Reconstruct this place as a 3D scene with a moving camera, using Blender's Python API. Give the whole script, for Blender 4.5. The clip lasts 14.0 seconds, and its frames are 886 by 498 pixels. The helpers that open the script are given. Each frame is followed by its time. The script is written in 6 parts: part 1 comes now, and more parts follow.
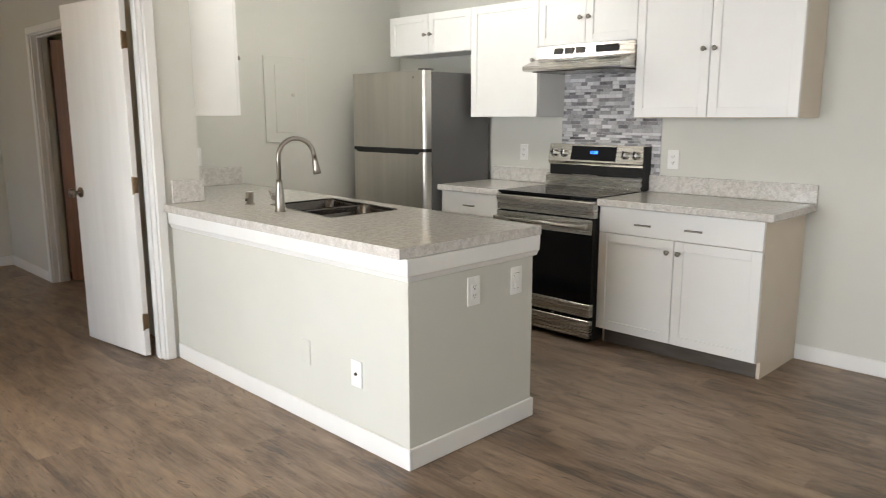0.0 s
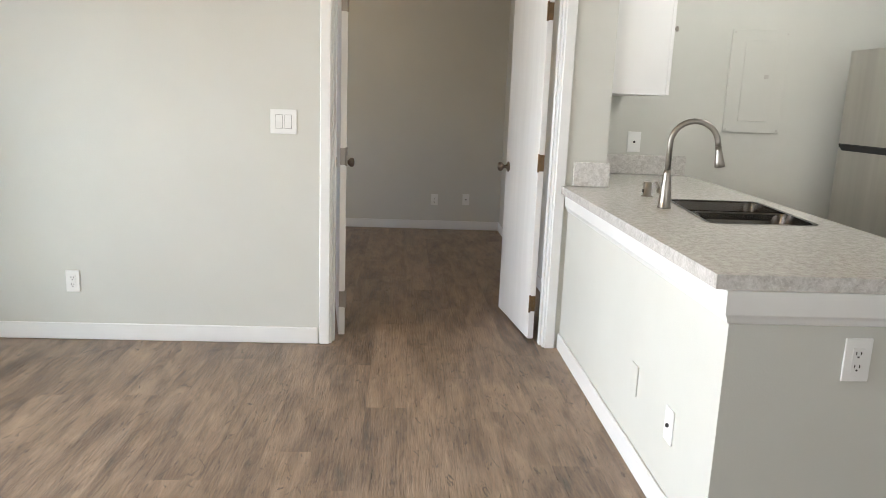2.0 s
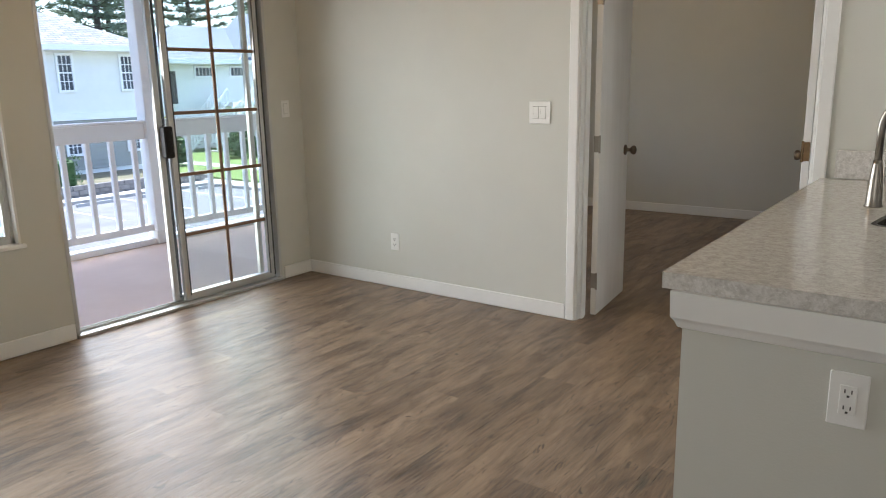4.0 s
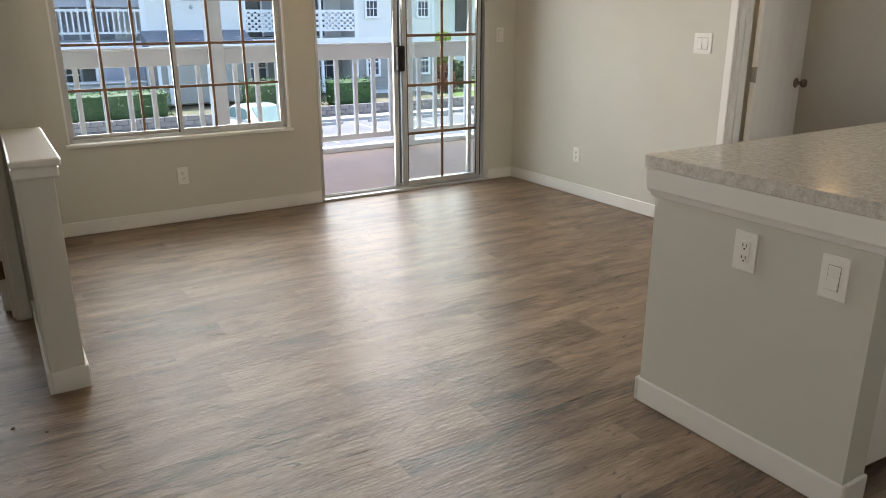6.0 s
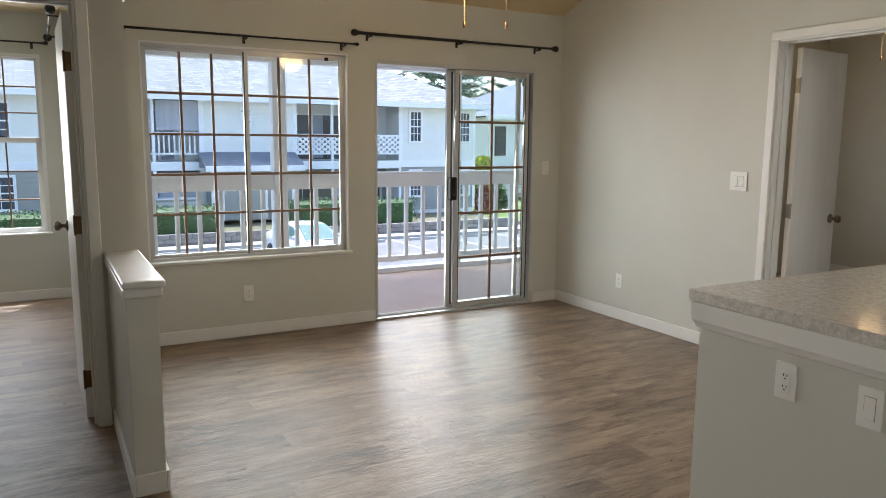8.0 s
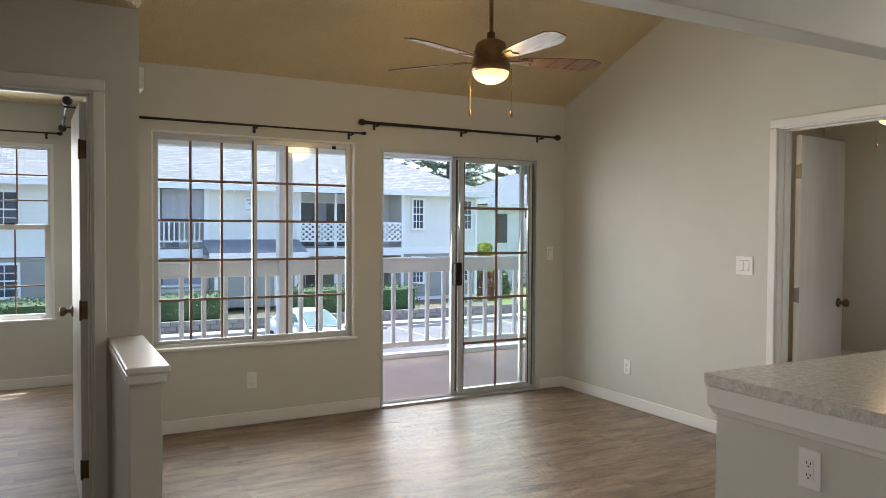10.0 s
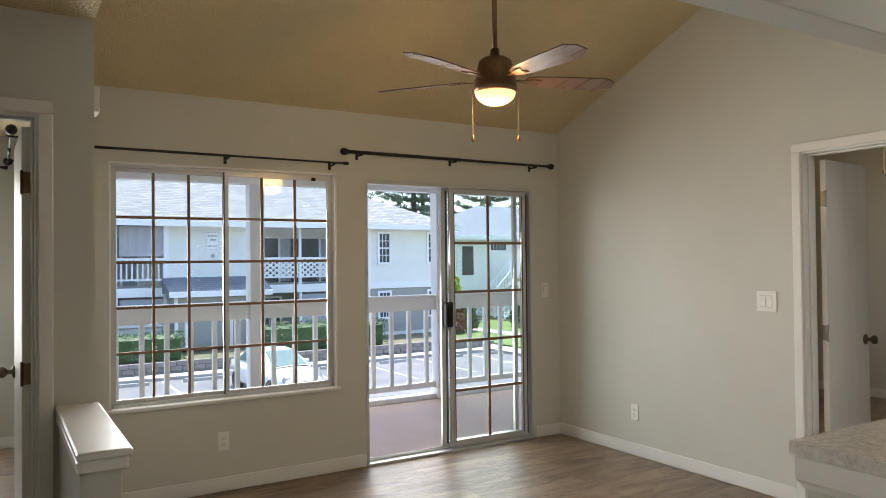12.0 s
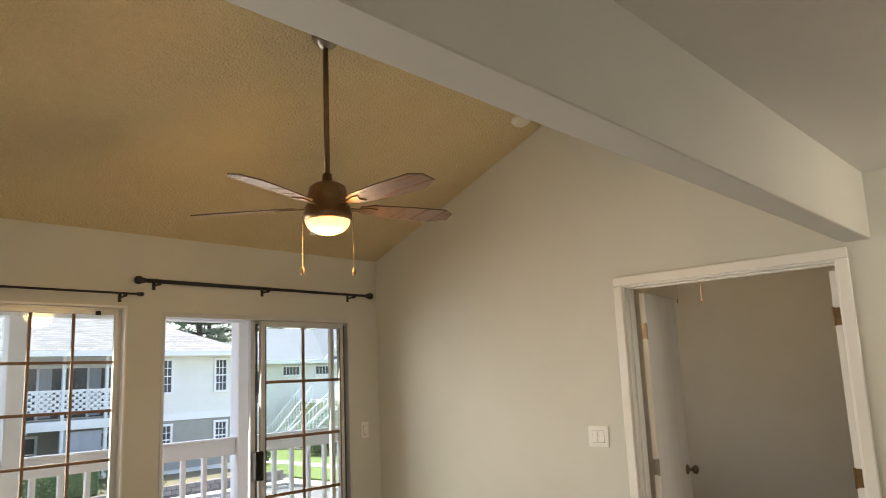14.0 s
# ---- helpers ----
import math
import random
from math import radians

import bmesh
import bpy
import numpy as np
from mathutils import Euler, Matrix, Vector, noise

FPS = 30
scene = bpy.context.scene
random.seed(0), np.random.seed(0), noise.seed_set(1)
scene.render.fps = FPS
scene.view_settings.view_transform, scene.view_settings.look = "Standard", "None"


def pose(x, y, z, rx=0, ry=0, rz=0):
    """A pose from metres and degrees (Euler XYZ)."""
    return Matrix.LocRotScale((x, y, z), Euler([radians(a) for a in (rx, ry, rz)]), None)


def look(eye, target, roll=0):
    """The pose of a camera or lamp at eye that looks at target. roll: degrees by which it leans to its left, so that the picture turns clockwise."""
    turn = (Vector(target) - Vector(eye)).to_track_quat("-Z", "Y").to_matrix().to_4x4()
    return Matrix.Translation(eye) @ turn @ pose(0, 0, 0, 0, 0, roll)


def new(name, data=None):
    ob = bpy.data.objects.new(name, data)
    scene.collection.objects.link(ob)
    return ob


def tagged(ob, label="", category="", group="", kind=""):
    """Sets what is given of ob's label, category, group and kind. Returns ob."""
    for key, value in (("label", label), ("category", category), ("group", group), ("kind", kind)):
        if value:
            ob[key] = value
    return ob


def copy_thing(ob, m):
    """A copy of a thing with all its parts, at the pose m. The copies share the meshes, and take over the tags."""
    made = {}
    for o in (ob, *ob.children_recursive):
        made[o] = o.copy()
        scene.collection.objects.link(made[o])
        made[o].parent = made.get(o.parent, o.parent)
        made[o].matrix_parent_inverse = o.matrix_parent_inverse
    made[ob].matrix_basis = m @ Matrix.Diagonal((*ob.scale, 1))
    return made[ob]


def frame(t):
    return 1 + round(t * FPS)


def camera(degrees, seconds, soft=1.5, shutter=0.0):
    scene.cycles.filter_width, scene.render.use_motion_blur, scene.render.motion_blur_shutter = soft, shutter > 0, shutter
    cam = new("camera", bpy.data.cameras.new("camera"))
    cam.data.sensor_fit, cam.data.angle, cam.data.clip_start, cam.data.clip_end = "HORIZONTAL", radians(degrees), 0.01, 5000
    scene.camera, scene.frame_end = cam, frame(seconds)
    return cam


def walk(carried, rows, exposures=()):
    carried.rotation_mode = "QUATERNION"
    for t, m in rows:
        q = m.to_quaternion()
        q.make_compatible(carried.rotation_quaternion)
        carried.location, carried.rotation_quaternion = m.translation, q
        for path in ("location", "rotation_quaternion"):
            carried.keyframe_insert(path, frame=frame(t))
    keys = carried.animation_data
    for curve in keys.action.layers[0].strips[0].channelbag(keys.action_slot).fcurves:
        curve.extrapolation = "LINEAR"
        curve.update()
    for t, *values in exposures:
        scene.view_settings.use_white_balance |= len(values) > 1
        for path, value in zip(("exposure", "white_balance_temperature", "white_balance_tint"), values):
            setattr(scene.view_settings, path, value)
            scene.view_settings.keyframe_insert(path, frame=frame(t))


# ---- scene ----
cam = camera(62.5, 14.0, soft=0.85, shutter=0.15)
PATH = [
    (0, (0.267, 0.145, 1.41), (1.661, 1.533, 1.049), -0.1),
    (0.5, (0.407, 0.237, 1.385), (1.548, 1.826, 0.968), -0.9),
    (1, (0.640, 0.290, 1.372), (1.459, 2.061, 0.921), -0.2),
    (1.5, (0.912, 0.290, 1.352), (1.336, 2.194, 0.911), 2.1),
    (2, (1.223, 0.315, 1.339), (1.334, 2.271, 0.94), 2.2),
    (2.5, (1.577, 0.377, 1.361), (1.375, 2.333, 0.996), 0.7),
    (3, (1.932, 0.403, 1.358), (1.353, 2.278, 0.976), -0.1),
    (3.5, (2.293, 0.434, 1.378), (1.375, 2.165, 0.977), -1.3),
    (4, (2.663, 0.453, 1.375), (1.498, 2.017, 0.932), -1.2),
    (4.2, (2.817, 0.445, 1.368), (1.562, 1.933, 0.91), -1.2),
    (6.3, (3.872, 0.197, 1.361), (2.231, 1.167, 0.755), -0.0),
    (6.5, (3.901, 0.138, 1.356), (2.25, 1.096, 0.758), -0.0),
    (7, (3.941, 0.066, 1.37), (2.258, 1.009, 0.841), 0.0),
    (7.5, (3.959, 0.053, 1.414), (2.244, 0.997, 1.001), 0.2),
    (8, (3.971, 0.058, 1.455), (2.236, 1.01, 1.161), 0.5),
    (8.5, (3.984, 0.056, 1.473), (2.242, 1.022, 1.292), 0.7),
    (8.7, (3.989, 0.06, 1.482), (2.245, 1.029, 1.338), 0.6),
    (10.8, (3.812, 0.026, 1.421), (2.056, 0.983, 1.37), 0.3),
    (11, (3.743, 0.056, 1.426), (1.99, 1.017, 1.374), 0.3),
    (11.5, (3.608, 0.116, 1.452), (1.869, 1.103, 1.423), -0.0),
    (12, (3.422, 0.096, 1.474), (1.716, 1.14, 1.506), -0.6),
    (12.5, (3.266, 0.09, 1.524), (1.605, 1.199, 1.632), -1.3),
    (13, (3.191, 0.1, 1.555), (1.599, 1.297, 1.742), -1.9),
    (13.5, (3.105, 0.116, 1.581), (1.62, 1.429, 1.845), -2.4),
    (14, (2.997, 0.169, 1.597), (1.678, 1.633, 1.942), -2.4),
]
EXPOSURES = [(0, 2.25, 5700, 10), (1.5, 2.38, 5450, 10), (2.2, 2.42, 5500, 10), (3, 2.08, 5550, 10), (4.2, 1.80, 5680, 10), (6.5, 1.72, 6000, 10), (7.5, 1.68, 5850, 10), (8.5, 1.60, 5800, 10), (11, 1.55, 5900, 10), (12.5, 1.55, 6100, 10), (14, 1.76, 6700, 11)]
walk(cam, [(t, look(e, a, r)) for t, e, a, r in PATH], exposures=EXPOSURES)

# ---- world, sun, large lights ----
world = bpy.data.worlds.new("world")
scene.world = world
world.use_nodes = True
wn = world.node_tree
sky = wn.nodes.new("ShaderNodeTexSky")
sky.sky_type = "NISHITA"
sky.sun_disc = False
SUN_EL, SUN_AZ = radians(74), radians(-62)
sky.sun_elevation, sky.sun_rotation = SUN_EL, SUN_AZ
sky.air_density, sky.dust_density = 1.0, 2.5
wn.nodes["Background"].inputs["Strength"].default_value = 0.15
wn.links.new(sky.outputs[0], wn.nodes["Background"].inputs["Color"])

sun_data = bpy.data.lights.new("sun", "SUN")
sun_data.energy, sun_data.angle, sun_data.color = 3.1, radians(1.0), (1.0, 0.98, 0.94)
sun = new("sun", sun_data)
# Nishita rotation runs clockwise from +y
sun_dir = Vector((math.sin(SUN_AZ) * math.cos(SUN_EL), math.cos(SUN_AZ) * math.cos(SUN_EL), math.sin(SUN_EL)))
sun.matrix_basis = look(sun_dir * 40, (0, 0, 0))


def area_light(name, place, target, w, h, watts, colour=(0.9, 0.95, 1.0), spread=180):
    d = bpy.data.lights.new(name, "AREA")
    d.shape, d.size, d.size_y, d.energy, d.color = "RECTANGLE", w, h, watts, colour
    d.spread = radians(spread)
    ob = new(name, d)
    ob.matrix_basis = look(place, target)
    return ob


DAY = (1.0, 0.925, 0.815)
area_light("sky_light_slider", (-1.505, 3.12, 1.04), (3, 3.12, 0.35), 1.42, 1.95, 9.6, DAY, 124)
area_light("sky_light_window", (-1.505, 1.41, 1.36), (3, 1.38, 0.7), 1.40, 1.42, 12.8, DAY, 124)
area_light("sky_light_second_bedroom", (-3.42, -0.67, 1.4), (-0.5, -0.67, 0.7), 1.42, 1.5, 11.5, DAY)
# lamp in an added, unseen opening to brighten the bedroom
area_light("sky_light_bedroom", (-1.34, 6.0, 1.45), (3, 6.0, 0.9), 1.75, 1.25, 2.2, DAY)
# added fill lamp, no known source; brightens the peninsula end and kitchen
area_light("sky_light_dining", (2.9, -1.66, 1.45), (3.1, 4, 1.2), 2.3, 1.6, 2.5, (1.0, 0.88, 0.72), 110)
for lamp_name, lamp_place, lamp_watts, lamp_colour in (
        ("fan_lamp", (0.37, 2.29, 2.22), 5.0, (1.0, 0.60, 0.22)), ("bedroom_fan_lamp", (0.33, 6.30, 2.27), 3.6, (1.0, 0.64, 0.27)), ("kitchen_ceiling_lamp", (3.3, 3.75, 2.36), 6.2, (1.0, 0.88, 0.70))):
    lamp_data = bpy.data.lights.new(lamp_name, "POINT")
    lamp_data.energy, lamp_data.color, lamp_data.shadow_soft_size = lamp_watts, lamp_colour, 0.11
    new(lamp_name, lamp_data).location = lamp_place

# ---- small building tools ----


def bx(bm, x0, x1, y0, y1, z0, z1, bev=0.0, seg=1):
    vs = [bm.verts.new((x, y, z)) for z in (z0, z1) for y in (y0, y1) for x in (x0, x1)]
    fs = [bm.faces.new([vs[i] for i in f]) for f in ((0, 2, 3, 1), (4, 5, 7, 6), (0, 1, 5, 4), (2, 6, 7, 3), (0, 4, 6, 2), (1, 3, 7, 5))]
    if bev:
        es = list({e for f in fs for e in f.edges})
        bmesh.ops.bevel(bm, geom=es, offset=bev, segments=seg, profile=0.5, affect="EDGES")
    return bm


def box(*a, bev=0.0, seg=1):
    return bx(bmesh.new(), *a, bev=bev, seg=seg)


def boxes(rows, bev=0.0):
    bm = bmesh.new()
    for r in rows:
        bx(bm, *r, bev=bev)
    return bm


def lathe(bm, profile, seg=20, m=Matrix.Identity(4)):
    """Turn (radius, height) pairs round z, then place by m."""
    rings = []
    for r, z in profile:
        if r < 1e-6:
            rings.append([bm.verts.new(m @ Vector((0, 0, z)))])
        else:
            rings.append([bm.verts.new(m @ Vector((r * math.cos(2 * math.pi * i / seg), r * math.sin(2 * math.pi * i / seg), z))) for i in range(seg)])
    for a, b in zip(rings, rings[1:]):
        for i in range(seg):
            j = (i + 1) % seg
            q = [a[i % len(a)], a[j % len(a)], b[j % len(b)], b[i % len(b)]]
            q = list(dict.fromkeys(q))
            if len(q) > 2:
                bm.faces.new(q)
    for ring, flip in ((rings[0], True), (rings[-1], False)):
        if len(ring) > 2:
            bm.faces.new(ring[::-1] if flip else ring)
    return bm


def tube(bm, pts, radii, seg=10):
    """A round bar along pts; radii: one number or one for each point."""
    pts = [Vector(p) for p in pts]
    if not isinstance(radii, (list, tuple)):
        radii = [radii] * len(pts)
    up, rings = None, []
    for i, p in enumerate(pts):
        d = (pts[min(i + 1, len(pts) - 1)] - pts[max(i - 1, 0)]).normalized()
        if up is None:
            up = d.orthogonal().normalized()
        up = (up - d * up.dot(d)).normalized()
        side = d.cross(up)
        rings.append([bm.verts.new(p + (up * math.cos(2 * math.pi * k / seg) + side * math.sin(2 * math.pi * k / seg)) * radii[i]) for k in range(seg)])
    for a, b in zip(rings, rings[1:]):
        for i in range(seg):
            j = (i + 1) % seg
            bm.faces.new((a[i], a[j], b[j], b[i]))
    bm.faces.new(rings[0][::-1])
    bm.faces.new(rings[-1])
    return bm


def prism(bm, poly, z0, z1, axis="z"):
    """Extrude a flat outline along an axis: poly holds the two other coordinates."""
    def at(a, b, c):
        return {"z": (a, b, c), "y": (a, c, b), "x": (c, a, b)}[axis]
    lo = [bm.verts.new(at(a, b, z0)) for a, b in poly]
    hi = [bm.verts.new(at(a, b, z1)) for a, b in poly]
    n = len(poly)
    for i in range(n):
        j = (i + 1) % n
        bm.faces.new((lo[i], lo[j], hi[j], hi[i]))
    bm.faces.new(lo[::-1])
    bm.faces.new(hi)
    bmesh.ops.recalc_face_normals(bm, faces=bm.faces)
    return bm


def base_of(ob):
    p = Vector((0, 0, 0))
    while ob is not None:
        p += ob.location
        ob = ob.parent
    return p


def part(name, bm, material, parent=None, label="", smooth=False, local=False):
    """Link a bmesh as one mesh object under parent. Coordinates are the world's, or the thing's own where local."""
    if parent is not None and not local:
        off = -base_of(parent)
        for v in bm.verts:
            v.co += off
    bmesh.ops.recalc_face_normals(bm, faces=bm.faces)
    me = bpy.data.meshes.new(name)
    bm.to_mesh(me)
    bm.free()
    me.materials.append(material)
    if smooth:
        for p in me.polygons:
            p.use_smooth = True
    ob = new(name, me)
    if parent is not None:
        ob.parent = parent
    if label:
        ob["label"] = label
    return ob


def empty(name, place, label, category, group="", kind=""):
    ob = new(name)
    ob.location = place
    return tagged(ob, label, category, group, kind)


def structure(name, bm, material, label, category):
    return tagged(part(name, bm, material), label, category, kind="structure")


# ---- materials ----


def node(nt, kind, **sets):
    n = nt.nodes.new(kind)
    for k, v in sets.items():
        n.inputs[k].default_value = v
    return n


def mat(name, c1, c2=None, scale=4.0, rough=0.5, metal=0.0, bump=0.0, bscale=120.0, stretch=(1, 1, 1), rvar=0.08, per="", detail=4.0, blur=(0.35, 0.65), coat=0.0, spread=0.5):
    """Two tones mixed by noise, with uneven roughness and fine relief. per: 'object' or 'island' shifts the tone piece by piece."""
    m = bpy.data.materials.new(name)
    m.use_nodes = True
    nt = m.node_tree
    bs = nt.nodes["Principled BSDF"]
    c2 = c2 or tuple(min(1, c * 0.9) for c in c1)
    tc = node(nt, "ShaderNodeTexCoord")
    mp = node(nt, "ShaderNodeMapping", Scale=stretch)
    nt.links.new(tc.outputs["Object"], mp.inputs["Vector"])
    n1 = node(nt, "ShaderNodeTexNoise", Scale=scale, Detail=detail, Roughness=0.6)
    nt.links.new(mp.outputs[0], n1.inputs["Vector"])
    rmp = node(nt, "ShaderNodeMapRange")
    rmp.inputs["From Min"].default_value, rmp.inputs["From Max"].default_value = blur
    nt.links.new(n1.outputs["Fac"], rmp.inputs["Value"])
    fac = rmp.outputs[0]
    if per:
        src = node(nt, "ShaderNodeObjectInfo").outputs["Random"] if per == "object" else node(nt, "ShaderNodeNewGeometry").outputs["Random Per Island"]
        mx = node(nt, "ShaderNodeMix")
        mx.inputs[0].default_value = spread
        nt.links.new(fac, mx.inputs[2])
        nt.links.new(src, mx.inputs[3])
        fac = mx.outputs[0]
    mix = node(nt, "ShaderNodeMix")
    mix.data_type = "RGBA"
    mix.inputs[6].default_value, mix.inputs[7].default_value = (*c1, 1), (*c2, 1)
    nt.links.new(fac, mix.inputs[0])
    nt.links.new(mix.outputs[2], bs.inputs["Base Color"])
    r = node(nt, "ShaderNodeMapRange")
    r.inputs["To Min"].default_value, r.inputs["To Max"].default_value = max(0.02, rough - rvar), min(1, rough + rvar)
    nt.links.new(n1.outputs["Fac"], r.inputs["Value"])
    nt.links.new(r.outputs[0], bs.inputs["Roughness"])
    bs.inputs["Metallic"].default_value = metal
    bs.inputs["Coat Weight"].default_value = coat
    if bump:
        n2 = node(nt, "ShaderNodeTexNoise", Scale=bscale, Detail=3.0)
        nt.links.new(mp.outputs[0], n2.inputs["Vector"])
        b = node(nt, "ShaderNodeBump", Strength=bump, Distance=0.004)
        nt.links.new(n2.outputs["Fac"], b.inputs["Height"])
        nt.links.new(b.outputs[0], bs.inputs["Normal"])
    return m


def glow(name, colour, strength):
    m = bpy.data.materials.new(name)
    m.use_nodes = True
    bs = m.node_tree.nodes["Principled BSDF"]
    bs.inputs["Base Color"].default_value = (*colour, 1)
    bs.inputs["Emission Color"].default_value = (*colour, 1)
    bs.inputs["Emission Strength"].default_value = strength
    return m


def glass(name, tint=(0.97, 0.99, 0.98)):
    m = bpy.data.materials.new(name)
    m.use_nodes = True
    nt = m.node_tree
    out = nt.nodes["Material Output"]
    tr = node(nt, "ShaderNodeBsdfTransparent", Color=(*tint, 1))
    gl = node(nt, "ShaderNodeBsdfGlossy", Roughness=0.02)
    lw = node(nt, "ShaderNodeLayerWeight", Blend=0.5)
    pw = node(nt, "ShaderNodeMath")
    pw.operation = "POWER"
    pw.inputs[1].default_value = 5.0
    sc = node(nt, "ShaderNodeMath")
    sc.operation = "MULTIPLY_ADD"
    sc.inputs[1].default_value, sc.inputs[2].default_value = 0.85, 0.03
    mx = node(nt, "ShaderNodeMixShader")
    nt.links.new(lw.outputs["Facing"], pw.inputs[0])
    nt.links.new(pw.outputs[0], sc.inputs[0])
    nt.links.new(sc.outputs[0], mx.inputs[0])
    nt.links.new(tr.outputs[0], mx.inputs[1])
    nt.links.new(gl.outputs[0], mx.inputs[2])
    nt.links.new(mx.outputs[0], out.inputs["Surface"])
    return m


def wood_floor():
    m = bpy.data.materials.new("vinyl_plank")
    m.use_nodes = True
    nt = m.node_tree
    bs = nt.nodes["Principled BSDF"]
    tc, oi = node(nt, "ShaderNodeTexCoord"), node(nt, "ShaderNodeObjectInfo")
    sh = node(nt, "ShaderNodeMath")
    sh.operation = "MULTIPLY"
    sh.inputs[1].default_value = 91.0
    nt.links.new(oi.outputs["Random"], sh.inputs[0])
    add = node(nt, "ShaderNodeVectorMath")
    nt.links.new(tc.outputs["Object"], add.inputs[0])
    nt.links.new(sh.outputs[0], add.inputs[1])
    # long soft grain
    m1 = node(nt, "ShaderNodeMapping", Scale=(8, 1.9, 1))
    nt.links.new(add.outputs[0], m1.inputs["Vector"])
    n1 = node(nt, "ShaderNodeTexNoise", Scale=1.6, Detail=6.0, Roughness=0.62, Distortion=0.5)
    nt.links.new(m1.outputs[0], n1.inputs["Vector"])
    # fine saw-cut grain
    m2 = node(nt, "ShaderNodeMapping", Scale=(62, 3.6, 1))
    nt.links.new(add.outputs[0], m2.inputs["Vector"])
    nf = node(nt, "ShaderNodeTexNoise", Scale=1.6, Detail=7.0, Roughness=0.72, Distortion=0.3)
    nt.links.new(m2.outputs[0], nf.inputs["Vector"])
    n2 = node(nt, "ShaderNodeMapRange")
    n2.inputs["From Min"].default_value, n2.inputs["From Max"].default_value = 0.30, 0.70
    nt.links.new(nf.outputs["Fac"], n2.inputs["Value"])
    # knots and dark checks
    m3 = node(nt, "ShaderNodeMapping", Scale=(17, 5.5, 1))
    nt.links.new(add.outputs[0], m3.inputs["Vector"])
    n3 = node(nt, "ShaderNodeTexNoise", Scale=1.5, Detail=6.0, Roughness=0.72, Distortion=1.8)
    nt.links.new(m3.outputs[0], n3.inputs["Vector"])
    cr = node(nt, "ShaderNodeMapRange")
    cr.inputs["From Min"].default_value, cr.inputs["From Max"].default_value = 0.590, 0.640
    nt.links.new(n3.outputs["Fac"], cr.inputs["Value"])
    # blend grain and the tone of the board
    a = node(nt, "ShaderNodeMath")
    a.operation = "MULTIPLY_ADD"
    a.inputs[1].default_value, a.inputs[2].default_value = 0.19, -0.235
    nt.links.new(oi.outputs["Random"], a.inputs[0])
    b = node(nt, "ShaderNodeMath")
    b.operation = "MULTIPLY_ADD"
    b.inputs[1].default_value = 1.2
    nt.links.new(n1.outputs["Fac"], b.inputs[0])
    nt.links.new(a.outputs[0], b.inputs[2])
    c = node(nt, "ShaderNodeMath")
    c.operation = "MULTIPLY_ADD"
    c.inputs[1].default_value = 0.40
    nt.links.new(n2.outputs[0], c.inputs[0])
    nt.links.new(b.outputs[0], c.inputs[2])
    ramp = node(nt, "ShaderNodeValToRGB")
    e = ramp.color_ramp.elements
    e[0].position, e[0].color = 0.34, (0.045, 0.031, 0.022, 1)
    e[1].position, e[1].color = 0.92, (0.37, 0.262, 0.172, 1)
    for p, col in ((0.49, (0.125, 0.080, 0.048, 1)), (0.66, (0.228, 0.156, 0.098, 1))):
        k = e.new(p)
        k.color = col
    nt.links.new(c.outputs[0], ramp.inputs[0])
    dk = node(nt, "ShaderNodeMix")
    dk.data_type = "RGBA"
    dk.inputs[7].default_value = (0.035, 0.021, 0.014, 1)
    mu = node(nt, "ShaderNodeMath")
    mu.operation = "MULTIPLY"
    mu.inputs[1].default_value = 0.88
    nt.links.new(cr.outputs[0], mu.inputs[0])
    nt.links.new(mu.outputs[0], dk.inputs[0])
    # weathered grey smears, some boards more than others
    m4 = node(nt, "ShaderNodeMapping", Scale=(5.0, 1.1, 1), Location=(7.3, 2.1, 0))
    nt.links.new(add.outputs[0], m4.inputs["Vector"])
    n4 = node(nt, "ShaderNodeTexNoise", Scale=1.4, Detail=4.0, Roughness=0.6, Distortion=0.8)
    nt.links.new(m4.outputs[0], n4.inputs["Vector"])
    g4 = node(nt, "ShaderNodeMapRange")
    g4.inputs["From Min"].default_value, g4.inputs["From Max"].default_value, g4.inputs["To Max"].default_value = 0.47, 0.70, 0.62
    nt.links.new(n4.outputs["Fac"], g4.inputs["Value"])
    grey = node(nt, "ShaderNodeMix")
    grey.data_type, grey.blend_type = "RGBA", "MULTIPLY"
    grey.inputs[7].default_value = (0.68, 0.67, 0.66, 1)
    nt.links.new(g4.outputs[0], grey.inputs[0])
    nt.links.new(ramp.outputs[0], grey.inputs[6])
    nt.links.new(grey.outputs[2], dk.inputs[6])
    nt.links.new(dk.outputs[2], bs.inputs["Base Color"])
    rr = node(nt, "ShaderNodeMapRange")
    rr.inputs["To Min"].default_value, rr.inputs["To Max"].default_value = 0.25, 0.48
    nt.links.new(n2.outputs[0], rr.inputs["Value"])
    nt.links.new(rr.outputs[0], bs.inputs["Roughness"])
    bs.inputs["Specular IOR Level"].default_value = 1.0
    bp = node(nt, "ShaderNodeBump", Strength=0.9, Distance=0.004)
    nt.links.new(n2.outputs[0], bp.inputs["Height"])
    nt.links.new(bp.outputs[0], bs.inputs["Normal"])
    return m


